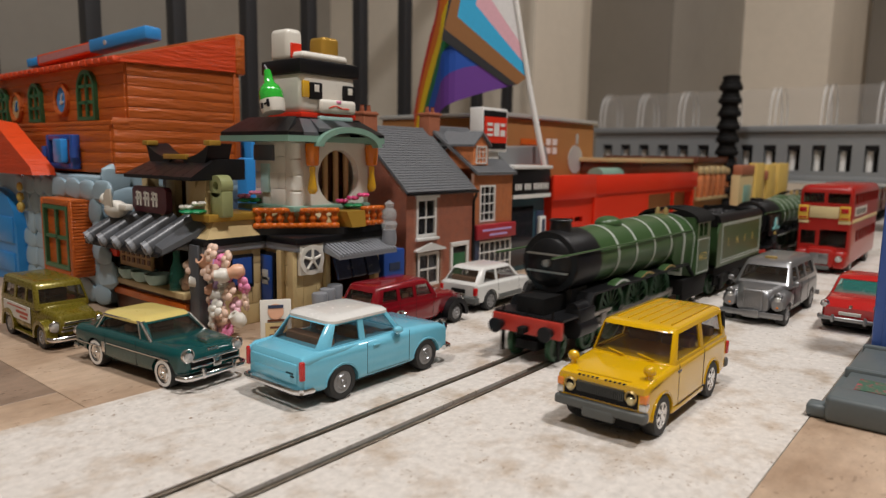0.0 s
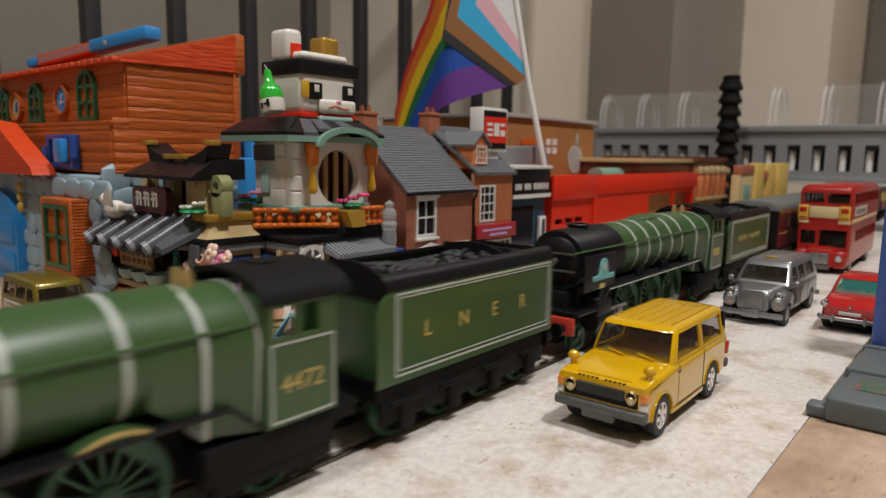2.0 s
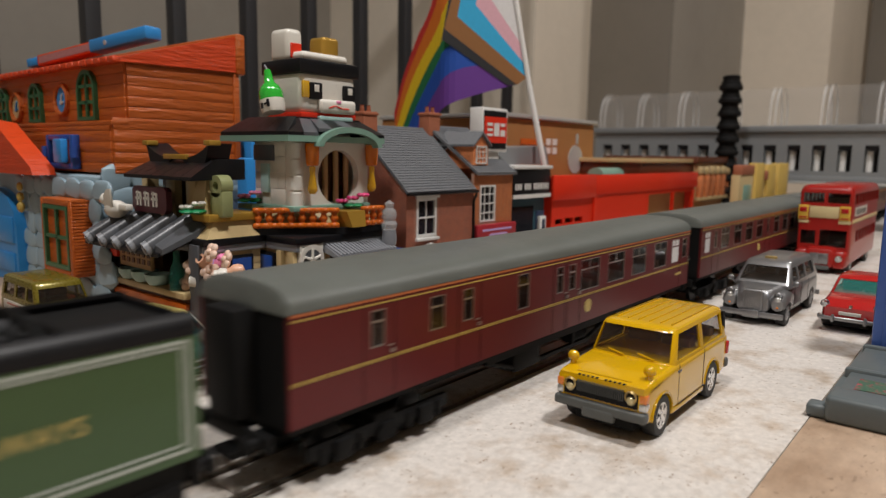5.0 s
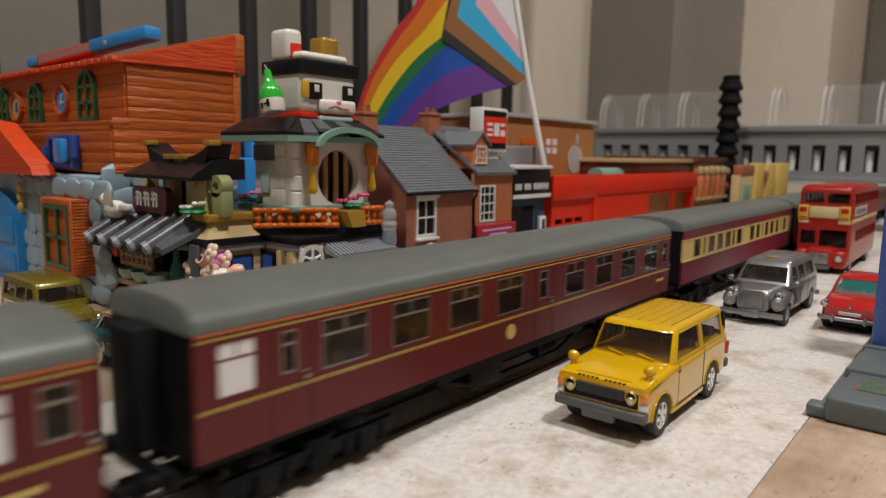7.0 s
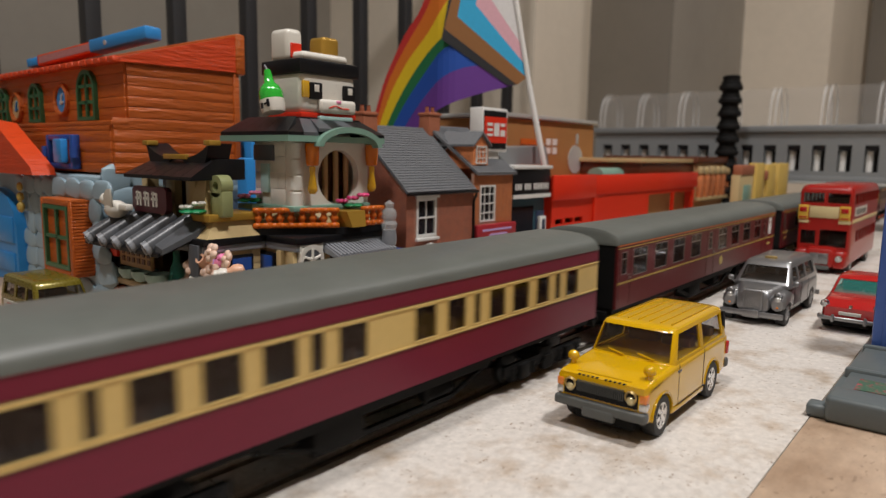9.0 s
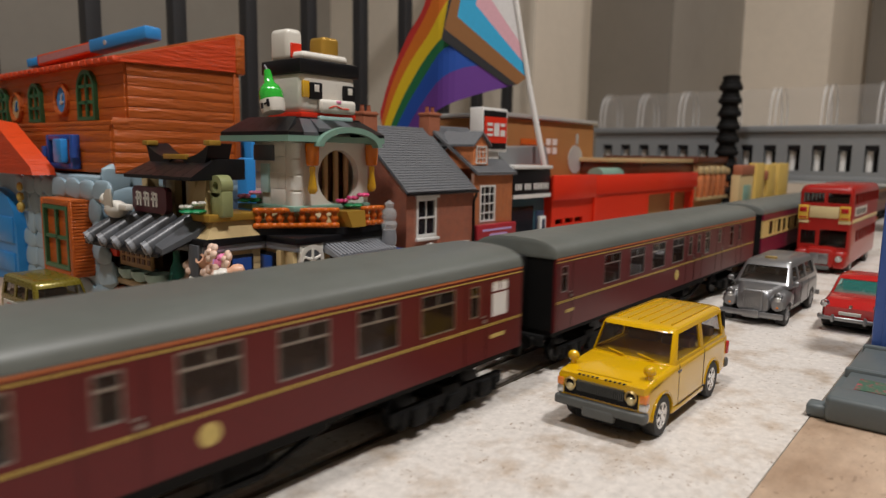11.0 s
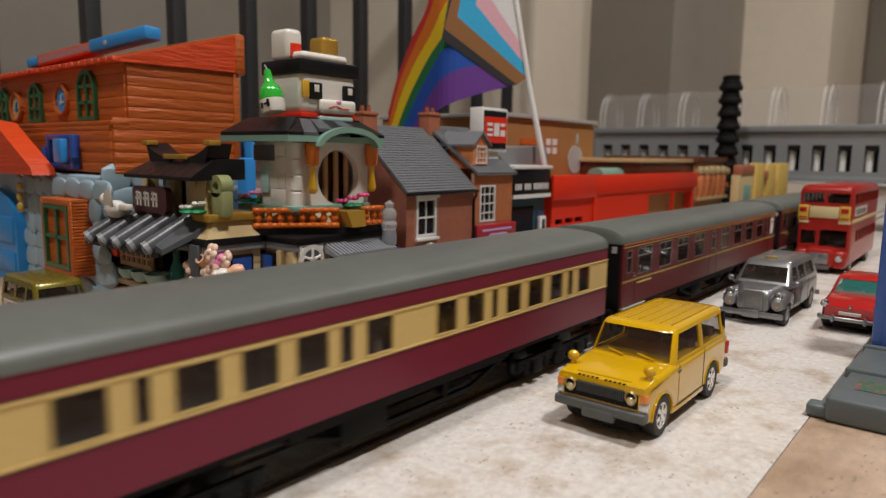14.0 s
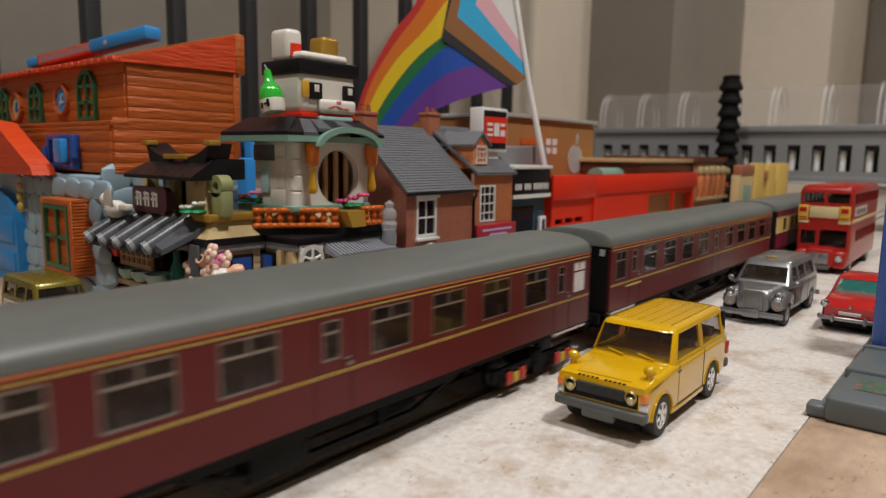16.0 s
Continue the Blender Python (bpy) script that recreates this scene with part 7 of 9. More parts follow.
# ---- moulded plastic toy house ----
def stones(parent, axis, fixed, out, a0, a1, z0, z1, gaps, seed):
    """Rounded moulded stones on a wall plane, each a part."""
    rng = random.Random(seed)
    z = z0
    lump = []
    for v in range(4):
        bm = bmesh.new()
        bmesh.ops.create_icosphere(bm, subdivisions=2, radius=1)
        for q in bm.verts:
            q.co *= 1 + 0.22 * noise.noise(q.co * 1.7 + Vector((v * 7, seed, 0)))
            q.co = Vector([math.copysign(abs(c) ** 0.8, c) for c in q.co])
        lump.append(part("stone", bm, STONEBLUE, parent))
    used = set()
    row = 0
    while z < z1:
        h = rng.uniform(8.5, 12)
        a = a0 + (4 if row % 2 else 0)
        while a < a1:
            w = rng.uniform(10, 19)
            c, zc = a + w / 2, z + h / 2
            if not any(g[0] < c < g[1] and g[2] < zc < g[3] for g in gaps):
                k = rng.randrange(4)
                sz = (w * 0.54, h * 0.56)
                rot = rng.uniform(-14, 14)
                if axis == "y":
                    m = at(c, fixed + out * 0.5, zc, 0, rot, 0) @ Matrix.Diagonal((sz[0] * 1.08, 1.9, sz[1] * 1.1, 1))
                else:
                    m = at(fixed + out * 0.5, c, zc, rot, 0, 0) @ Matrix.Diagonal((1.9, sz[0] * 1.08, sz[1] * 1.1, 1))
                if k not in used:
                    used.add(k)
                    lump[k].matrix_basis = m
                else:
                    twin("stone", lump[k], parent, m)
            a += w
        z += h
        row += 1
    for k in range(4):
        if k not in used:
            bpy.data.objects.remove(lump[k])


def ark_window(t, x0, x1, z0, z1, y, arched, mat):
    xc, w = (x0 + x1) / 2, (x1 - x0) / 2
    def outline(d):
        pts = [(xc - w + d, z0 + d), (xc + w - d, z0 + d)]
        if arched:
            zs = z1 - w
            pts += [(xc + (w - d) * math.cos(a), zs + (w - d) * math.sin(a)) for a in np.linspace(0, math.pi, 11)]
        else:
            pts += [(xc + w - d, z1 - d), (xc - w + d, z1 - d)]
        return [(float(u), float(v)) for u, v in pts]
    bm = bmesh.new()
    o, i = outline(0), outline(2.0)
    fr = [[(u, yy, v) for u, v in q] for q, yy in ((i, y - 0.2), (i, y - 2.2), (o, y - 2.2), (o, y + 0.4))]
    loft(bm, fr, caps=False)
    box(bm, xc - 0.9, xc + 0.9, y - 1.8, y - 0.4, z0 + 1, z1 - 1)
    for k in ((0.36, 0.68) if arched else (0.5,)):
        z = z0 + (z1 - z0) * k
        box(bm, x0 + 1, x1 - 1, y - 1.8, y - 0.4, z - 0.9, z + 0.9)
    win = part("window", bm, mat, t, "green moulded window frame")
    bm = bmesh.new()
    prism(bm, outline(0.8), "y", y - 0.15, y + 0.2)
    part("pane", bm, ARKWOOD, win, smooth=False)


def toy_house():
    t = thing("toy_house", "orange brown plastic toy house on blue grey stone base", "toy house", 0, 0, 0)
    # stone base
    part("stone_wall", boxes((-420, -217, 158, 330, 0, 68), bevel=3), STONEBLUE, t, "blue grey moulded stone base")
    stones(t, "y", 158, -1, -330, -217, 2, 64, [(-275, -226, 10, 60), (-345, -312, -5, 56)], 3)
    stones(t, "x", -217, 1, 160, 262, 2, 64, [], 4)
    # timber storeys, with planks on the flank
    part("lower_storey", boxes((-420, -215.6, 165.5, 240, 69, 96), bevel=0.8), ARKWOOD, t)
    part("upper_storey", boxes((-420, -215.6, 174, 240, 96, 127), bevel=0.6), ARKWOOD, t)
    part("ledge", boxes((-420, -214.4, 164.6, 174.5, 94, 96.6), bevel=0.8), ARKWOOD, t)
    rng = random.Random(8)
    z = 69.3
    while z < 127:
        h = rng.uniform(5.2, 6.6)
        y = (165.8 if z < 95 else 174.2)
        while y < 240:
            l = 90
            part("plank", boxes((-216, -214.6 + rng.uniform(-0.12, 0.12), y, min(y + l, 240) - 0.3, z, min(z + h - 0.2, 127)), bevel=0.2), ARKWOOD, t)
            y += l
        z += h
    z = 69.3
    while z < 126:
        h = rng.uniform(5.2, 6.6)
        yy = 165.5 if z < 94 else 174
        part("plank", boxes((-420, -216.4, yy - 0.9 + rng.uniform(-0.2, 0.2), yy + 0.5, z, min(z + h - 0.2, 94 if z < 94 else 127)), bevel=0.2), ARKWOOD, t)
        z += h
    part("corner_post", boxes((-217, -213.6, 237, 241, 69, 128), bevel=0.8), ARKWOOD, t)
    # roof wedge
    bm = bmesh.new()
    prism(bm, [(168, 126), (171, 128.6), (239, 148), (243, 147), (243, 128), (240, 127.4), (174, 126.4)], "x", -424, -213)
    part("roof", bm, ARKRED, t, "orange red wedge roof")
    part("roof_edge_beam", boxes((-424, -212, 238, 244.6, 126, 149.6), bevel=1.6), ARKWOOD, t)
    bm = bmesh.new()
    rng = random.Random(3)
    for k in range(26):
        box(bm, -420 + k * 8, -413 + k * 8, 166.4, 171, 126 + rng.uniform(-0.3, 0.3), 129, 0.8)
    part("eave_tiles", bm, ARKRED, t, "row of small eave tiles")
    for x0, x1, z0, z1 in ((-338, -319, 97.5, 121.5), (-268, -246, 97.5, 125)):
        ark_window(t, x0, x1, z0, z1, 173, True, GREENPLASTIC)
    ark_window(t, -394, -374, 97.5, 121, 173, True, GREENPLASTIC)
    for x, r, z in ((-291, 9.4, 110), (-361, 9.6, 108)):
        bm = bmesh.new()
        spin(bm, [(r * 0.78, 0.4), (r * 0.78, -1.6), (r * 0.9, -2.4), (r, -1.6), (r + 0.4, 0.4)], (x, 173, z), "y", 28)
        d = part("clock_ring", bm, ARKWOOD, t, "round moulded ring")
        bm = bmesh.new()
        rod(bm, (x, 172.4, z), (x, 173.4, z), r * 0.8, 28)
        part("clock_face", bm, LIGHTBLUE if x > -300 else SAND, d, "round printed face")
        part("clock_mark", rods(((x - 1.6, 172.1, z - 2.4), (x + 1.2, 172.1, z + 3.4), 0.6), ((x - 1.6, 172.1, z - 2.4), (x + 2.0, 172.1, z - 1), 0.5)), WHITEPAINT if x > -300 else LIGHTBLUE, d)
    # blue window with open shutter
    bm = boxes((-287, -284, 160.5, 165, 70.6, 89.4), (-256, -252, 160.5, 165, 70.6, 89.4), (-284, -256, 160.5, 165, 86.4, 89.4), (-284, -256, 160.5, 165, 70.6, 73.6), bevel=0.7)
    bl = part("window_frame", bm, DEEPBLUE, t, "deep blue window frame")
    part("shutter", boxes((-268, -257, 156.5, 160.6, 74, 87), bevel=1.0), LIGHTBLUE, bl, "bright blue shutter")
    part("opening", boxes((-284, -256, 164, 164.7, 73.6, 86.4)), BRICKBROWN, bl, smooth=False)
    for s in (-288, -251):
        part("hinge", rods(((s, 161, 77), (s, 161, 83), 2.4)), DEEPBLUE, bl)
    # bay window
    bm = boxes((-264, -261, 147, 158, 15, 55.5), (-230, -226, 147, 158, 15, 55.5), (-261, -230, 147, 158, 52, 55.5), (-261, -230, 147, 158, 15, 18.5), bevel=0.8)
    bay = part("bay_window", bm, ARKWOOD, t, "orange brown box window")
    bm = bmesh.new()
    for z in np.arange(17, 55, 1.7):
        box(bm, -226.2, -225.5, 148, 158, float(z), float(z) + 1.1)
    part("grain_rib", bm, ARKWOOD, bay, smooth=False)
    ark_window(t, -261, -230, 18.5, 52, 149, False, GREENPLASTIC)
    # awning and blue door
    bm = bmesh.new()
    prism(bm, [(-350, 99), (-322, 96.5), (-271, 71), (-269, 67), (-350, 67)], "y", 146, 158)
    part("porch", bm, ARKRED, t, "orange red porch gable")
    bm = bmesh.new()
    prism(bm, [(-352, 0), (-316, 0), (-316, 34), (-320, 44), (-328, 52), (-340, 56), (-352, 57)], "y", 152, 158.6)
    part("door", bm, LIGHTBLUE, t, "bright blue arched door")
    part("door_panel", boxes((-350, -320, 151, 152.6, 6, 18), (-350, -320, 151, 152.6, 24, 40), bevel=0.8), LIGHTBLUE, t)
    bm = bmesh.new()
    for k, z in enumerate((47, 53, 59)):
        ball(bm, (-309, 153, z), 3.0 - 0.3 * k, 1, 0.7, 1.1)
    part("yellow_lantern", bm, YELLOWLINE, t, "yellow moulded lantern")
    # things on the roof and beside it
    r = thing("roof_toy", "blue and red plastic tube lying on the toy roof", "toy part", 0, 0, 0)
    m = at(-288, 184, 138.5, 0, -5, 9) @ Matrix.Diagonal((0.66, 0.66, 0.66, 1))
    a = part("red_body", boxes((-60, 30, -7, 7, -5, 5), bevel=1.5), ARKRED, r)
    b = part("label", boxes((-56, 24, -7.4, -6.9, -3, 3)), material("faded_label", (0.40, 0.20, 0.20), 0.5, grain=0.2), r, "faded printed label", smooth=False)
    c = part("blue_end", boxes((22, 100, -8, 8, -5, 6), bevel=2), LIGHTBLUE, r)
    e = part("blue_cap", boxes((-78, -60, -7, 7, -4, 4), bevel=1.5), LIGHTBLUE, r)
    f = part("screw", rods(((46, -8.6, 0), (46, -7.8, 0), 2)), PALEGREY, r)
    for ob in (a, b, c, e, f):
        ob.matrix_basis = m
    s = thing("blue_plastic_panel", "bright blue plastic panel behind the toy shop", "toy part", 0, 0, 0)
    part("panel", boxes((-232, -208, 244, 266, 0, 96), bevel=1), LIGHTBLUE, s)
    part("arm", boxes((-206, -196, 232, 240, 0, 78), bevel=1.6), LIGHTBLUE, s)
    w = thing("white_plastic_block", "pale grey white plastic block", "toy part", 0, 0, 0)
    part("block", boxes((-204, -152, 262, 280, 0, 62), bevel=1), PALEGREY, w)


toy_house()


# ---- brick-built corner restaurant ----


def studs(parent, rows, mat):
    """Round studs on top of brick plates, each at (x, y, z)."""
    first = None
    for x, y, z in rows:
        if first is None:
            bm = bmesh.new()
            spin(bm, [(0, 1.7), (2.2, 1.7), (2.4, 1.5), (2.4, 0), (0, 0)], axis="z", seg=14)
            first = part("stud", bm, mat, parent)
            first.matrix_basis = at(x, y, z)
        else:
            twin("stud", first, parent, at(x, y, z))


def blocks(parent, name, rows, mat, label="", bevel=0.25):
    for r in rows:
        part(name, boxes(r, bevel=bevel), mat, parent, label)


def course_wall(parent, axis, fixed, a0, a1, z0, z1, mat, depth=4, bl=16, bh=9.6):
    """A wall of separate plastic bricks."""
    z, k = z0, 0
    while z < z1 - 0.5:
        a = a0 - (bl / 2 if k % 2 else 0)
        while a < a1 - 0.5:
            p, q, t = max(a, a0), min(a + bl, a1), min(z + bh, z1)
            if axis == "x":
                r = (fixed - depth, fixed, p + 0.06, q - 0.06, z + 0.05, t - 0.05)
            else:
                r = (p + 0.06, q - 0.06, fixed, fixed + depth, z + 0.05, t - 0.05)
            part("brick", boxes(r, bevel=0.22), mat, parent)
            a += bl
        z += bh
        k += 1


def baluster_rail(t, a, b, z, n):
    """Orange turned balusters between two points."""
    a, b = Vector(a), Vector(b)
    d = (b - a)
    ang = math.degrees(math.atan2(d.y, d.x))
    L = d.length
    for zz, h in ((z, 2.4), (z + 7.4, 2.2)):
        bm = bmesh.new()
        box(bm, 0, L, -2, 2, zz, zz + h, 0.7)
        k = 2.0
        while k < L:
            ball(bm, (k, -1.6, zz + h / 2), 1.7, 1, 0.7, 0.8, 8, 6)
            k += 4
        o = part("rail", bm, BRICKORANGEP, t, "orange moulded rail")
        o.matrix_basis = at(a.x, a.y, 0, 0, 0, ang)
    first = None
    for k in range(n):
        q = a + d * ((k + 0.5) / n)
        m = at(q.x, q.y, z)
        if first is None:
            bm = bmesh.new()
            spin(bm, [(0, 1.8), (1.8, 1.8), (1.2, 3), (2.0, 4.2), (2.0, 5), (1.2, 6.4), (1.8, 7.6), (0, 7.6)], axis="z", seg=12)
            first = part("baluster", bm, BRICKORANGEP, t, "orange turned baluster")
            first.matrix_basis = m
        else:
            twin("baluster", first, t, m)


def flower_plate(t, x, y, z, petal, n=2):
    bm = bmesh.new()
    for k in range(5):
        a = k * 1.257
        ball(bm, (x + 3.4 * math.cos(a), y + 3.4 * math.sin(a), z + 1), 2.4, 1.2, 1.2, 0.45, 10, 6)
    part("leaf", bm, BRICKGREEN, t, "green leaf plate")
    for k in range(n):
        bm = bmesh.new()
        cx, cy, cz = x + (k - (n - 1) / 2) * 3.4, y + (k - (n - 1) / 2) * 4, z + 3 + k * 1.6
        for j in range(5):
            a = j * 1.257 + k
            ball(bm, (cx + 1.9 * math.cos(a), cy + 1.9 * math.sin(a), cz), 1.5, 1, 1, 0.7, 8, 6)
        part("petal", bm, petal, t, "moulded flower")


def restaurant():
    t = thing("toy_brick_restaurant", "plastic brick corner restaurant with white tower and orange balcony", "brick building", 0, 0, 0)
    # ground floor
    course_wall(t, "y", 197, -138, -108, 0, 36, SAND)
    course_wall(t, "x", -108, 201, 213, 0, 36, SAND)
    part("back_wall", boxes((-200, -196, 201, 252, 0, 40)), SAND, t, smooth=False)
    part("side_wall", boxes((-196, -112, 249, 252, 0, 36)), BRICKBROWN, t, smooth=False)
    # dark brown sheet puts the doorway's inner shade into colour
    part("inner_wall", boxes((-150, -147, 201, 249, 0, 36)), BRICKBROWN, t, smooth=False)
    part("white_corner_post", rods(((-138.6, 198.6, 0), (-138.6, 198.6, 36), 2.2)), BRICKWHITE, t)
    blocks(t, "grey_band", [(-142, -106, 195.6, 252, 36, 39.4)], BRICKGREY, "grey plate band", 0.4)
    blocks(t, "black_band", [(-143, -105, 194.6, 253, 39.5, 42.6)], BRICKBLACK, "black plate band", 0.4)
    for x0, x1 in ((-134, -121.4),):
        blocks(t, "poster_frame", [(x0, x1, 194.6, 197.2, 9, 34.4)], BRICKBLACK, "black framed poster", 0.4)
        blocks(t, "poster", [(x0 + 1.4, x1 - 1.4, 194.0, 194.8, 11, 33)], DEEPBLUE, "blue printed poster", 0.15)
        blocks(t, "poster_mark", [(x0 + 4.0, x1 - 4.0, 193.7, 194.1, 19, 26), (x0 + 3.0, x1 - 3.0, 193.7, 194.1, 21, 22.4)], PALEGREY, "pale unreadable mark", 0.1)
    blocks(t, "tan_pillar", [(-119.6, -116, 194.4, 197, 0, 36), (-111.6, -107.4, 194.6, 197, 0, 36)], SAND, "", 0.3)
    # round fan on a white square
    bm = bmesh.new()
    spin(bm, [(4.7, 0), (4.7, 1.4), (7.2, 1.4), (7.2, 0)], (-106.8, 204.4, 32), "x", 28)
    fan = part("fan_plate", boxes((-108, -105.8, 197.4, 211.4, 25, 39.2), bevel=0.4), BRICKWHITE, t, "white square fan housing")
    part("fan_ring", bm, BRICKWHITE, fan)
    bm = bmesh.new()
    rod(bm, (-105.9, 204.4, 32), (-105.4, 204.4, 32), 5.0, 24)
    part("fan_hole", bm, BRICKDARKGREY, fan)
    bm = bmesh.new()
    rod(bm, (-105.6, 204.4, 32), (-104.8, 204.4, 32), 1.6, 16)
    for k in range(5):
        a = k * 1.257 + 0.3
        rod(bm, (-105.2, 204.4, 32), (-105.2, 204.4 + 5 * math.cos(a), 32 + 5 * math.sin(a)), 0.7, 6)
    part("fan_blade", bm, BRICKWHITE, fan)
    # grey slatted awning and entrance
    bm = bmesh.new()
    prism(bm, [(-108, 39), (-95, 33.6), (-95, 32), (-108, 35)], "y", 212, 251)
    part("awning", bm, BRICKGREY, t, "grey ribbed awning", smooth=False)
    bm = bmesh.new()
    for k in range(17):
        prism(bm, [(-107.6, 39.6), (-94.8, 34.6), (-94.8, 33.6), (-107.6, 38)], "y", 212.6 + k * 2.3, 213.9 + k * 2.3)
    part("awning_rib", bm, BRICKGREY, t, smooth=False)
    blocks(t, "door_post", [(-110, -106, 213, 216, 0, 34), (-110, -106, 246, 249, 0, 34)], SAND)
    for k in range(3):
        bm = bmesh.new()
        prism(bm, [(-104, 32), (-101, 22), (-102, 21), (-105.6, 31)], "y", 217 + k * 10, 225.5 + k * 10)
        part("curtain", bm, material("dark_blue_print", (0.03, 0.05, 0.12), 0.5, grain=0.3, size=500, second=(0.3, 0.32, 0.36), spread=(0.6, 0.72), big_size=160), t, "dark blue entrance curtain", smooth=False)
    blocks(t, "stool", [(-112, -102, 214, 222, 0, 12)], BRICKORANGEP, "orange stool", 0.6)
    for k in range(3):
        bm = bmesh.new()
        spin(bm, [(0, 0), (3.4, 0), (3.8, 8), (3.4, 9), (0, 9)], (-100 - k * 1.5, 204 + k * 6, 8 + k), "z", 14)
        part("pot", bm, BRICKGREY, t, "grey pot by the entrance")
    # balcony floor with a chamfered corner
    bm = bmesh.new()
    prism(bm, [(-150, 195), (-131, 188), (-104, 223), (-104, 252), (-150, 252)], "z", 42.6, 45.8)
    part("balcony_floor", bm, BRICKBLACK, t, smooth=False)
    bm = bmesh.new()
    loft(bm, [[(-150, 197, 45.8), (-133, 191, 45.8), (-112, 222, 45.8), (-112, 251, 45.8), (-150, 251, 45.8)], [(-150, 203, 54), (-124, 203, 54), (-117, 210, 54), (-117, 251, 54), (-150, 251, 54)]])
    part("sloped_base", bm, SAND, t, smooth=False)
    baluster_rail(t, (-131, 190, 0), (-106, 222, 0), 45.8, 8)
    baluster_rail(t, (-105.5, 237, 0), (-105.5, 251, 0), 45.8, 3)
    bm = bmesh.new()
    loft(bm, [[(-112, 224, 45.9), (-101, 226, 45.9), (-101, 235, 45.9), (-112, 236, 45.9)], [(-114, 223, 53.6), (-103, 224, 53.6), (-103, 236, 53.6), (-114, 237, 53.6)]])
    part("tan_bracket", bm, PEARLGOLD, t, "gold tan slope bricks", smooth=False)
    # tower
    part("tower_base", boxes((-149, -115.5, 202, 252, 53.6, 56.2), bevel=0.4), SANDGREEN, t, "sand green base plate")
    bm = bmesh.new()
    n = 40
    ring_in = [(232.5 + 13.6 * math.cos(2 * math.pi * k / n), 69.5 + 13.6 * math.sin(2 * math.pi * k / n)) for k in range(n)]
    def square(k):
        a = 2 * math.pi * k / n
        c, s = math.cos(a), math.sin(a)
        m = max(abs(c) / 20.5, abs(s) / 16.4)
        return (230.5 + c / m, 71.5 + s / m)
    outer = [square(k) for k in range(n)]
    loft(bm, [[(x, y, z) for y, z in q] for q, x in ((ring_in, -122), (outer, -122), (outer, -118), (ring_in, -118), (ring_in, -122))], caps=False)
    part("round_window_wall", bm, BRICKWHITE, t, "white wall with large round opening")
    blocks(t, "tower_pier", [(-124, -118, 204, 210, 56, 87.6)], BRICKWHITE)
    course_wall(t, "y", 204, -148, -124.2, 56.2, 87.6, BRICKWHITE, bl=12, bh=7.8)
    part("tower_back", boxes((-150, -147, 208, 251, 54, 88)), BRICKWHITE, t, smooth=False)
    # dark sheet before the white back, colours the tower's inside as shade
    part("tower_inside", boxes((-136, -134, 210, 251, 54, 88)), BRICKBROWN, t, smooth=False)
    part("tower_end", boxes((-147, -118, 251, 252.6, 54, 88)), BRICKWHITE, t, smooth=False)
    for k in range(4):
        part("window_bar", rods(((-124.5, 222 + k * 7, 55), (-124.5, 222 + k * 7, 86), 1.5)), WOODTAN, t, "brown round window bar")
    bm = bmesh.new()
    for k in range(4):
        spin(bm, [(0, 0), (3.0, 0), (3.0, 6.2), (2.2, 7.0), (2.2, 7.8), (0, 7.8)], (-119.5, 206.5, 56.2 + k * 7.8), "z", 16)
    part("corner_column", bm, BRICKWHITE, t, "white stacked round bricks")
    blocks(t, "side_window", [(-142, -136, 202.8, 204.4, 62, 76)], AQUA, "turquoise side window", 0.2)
    blocks(t, "side_panel", [(-147, -132, 202.4, 204.2, 77.5, 85)], BRICKDARKGREY, "dark grey side plate", 0.3)
    for y in (212.5, 252):
        bm = bmesh.new()
        spin(bm, [(0, 86), (3.2, 86), (3.5, 84.6), (3.0, 76), (2.6, 75.4), (0, 75.4)], (-114.4, y, 0), "z", 16)
        l = part("lantern", bm, TRANSORANGE, t, "clear orange lantern")
        bm = bmesh.new()
        spin(bm, [(0, 75.4), (1.6, 75), (1.3, 71), (2.3, 65), (2.4, 63.6), (1.4, 62), (0, 62)], (-114.4, y, 0), "z", 14)
        part("tassel", bm, TRANSYELLOW, l, "clear yellow tassel")
    flower_plate(t, -114, 238, 54.5, HOTPINK, 3)
    flower_plate(t, -146, 199, 57, PINK, 2)
    part("flower_shelf", boxes((-151, -139, 195.5, 203, 53.6, 56.4), bevel=0.3), SANDGREEN, t)
    # roof
    bm = bmesh.new()
    loft(bm, [[(-164, 195, 86.6), (-110, 195, 86.6), (-110, 257, 86.6), (-164, 257, 86.6)], [(-164, 195, 89.4), (-110, 195, 89.4), (-110, 257, 89.4), (-164, 257, 89.4)]])
    part("roof_rim", bm, SANDGREEN, t, "sand green roof rim", smooth=False)
    rng = random.Random(2)
    for k in range(6):
        a, b = -163.6 + k * 8.9, -163.6 + (k + 1) * 8.9
        bm = bmesh.new()
        loft(bm, [[(a + 0.1, 195.2, 89.5), (b - 0.1, 195.2, 89.5), (b - 0.1, 195.2, 91.2), (a + 0.1, 195.2, 91.2)], [(a * 0.72 - 38.4, 206, 89.5), (b * 0.72 - 38.5, 206, 89.5), (b * 0.72 - 38.5, 206, 98.4), (a * 0.72 - 38.4, 206, 98.4)]])
        part("roof_slope", bm, BRICKBLACK, t, "black sloped roof brick", smooth=False)
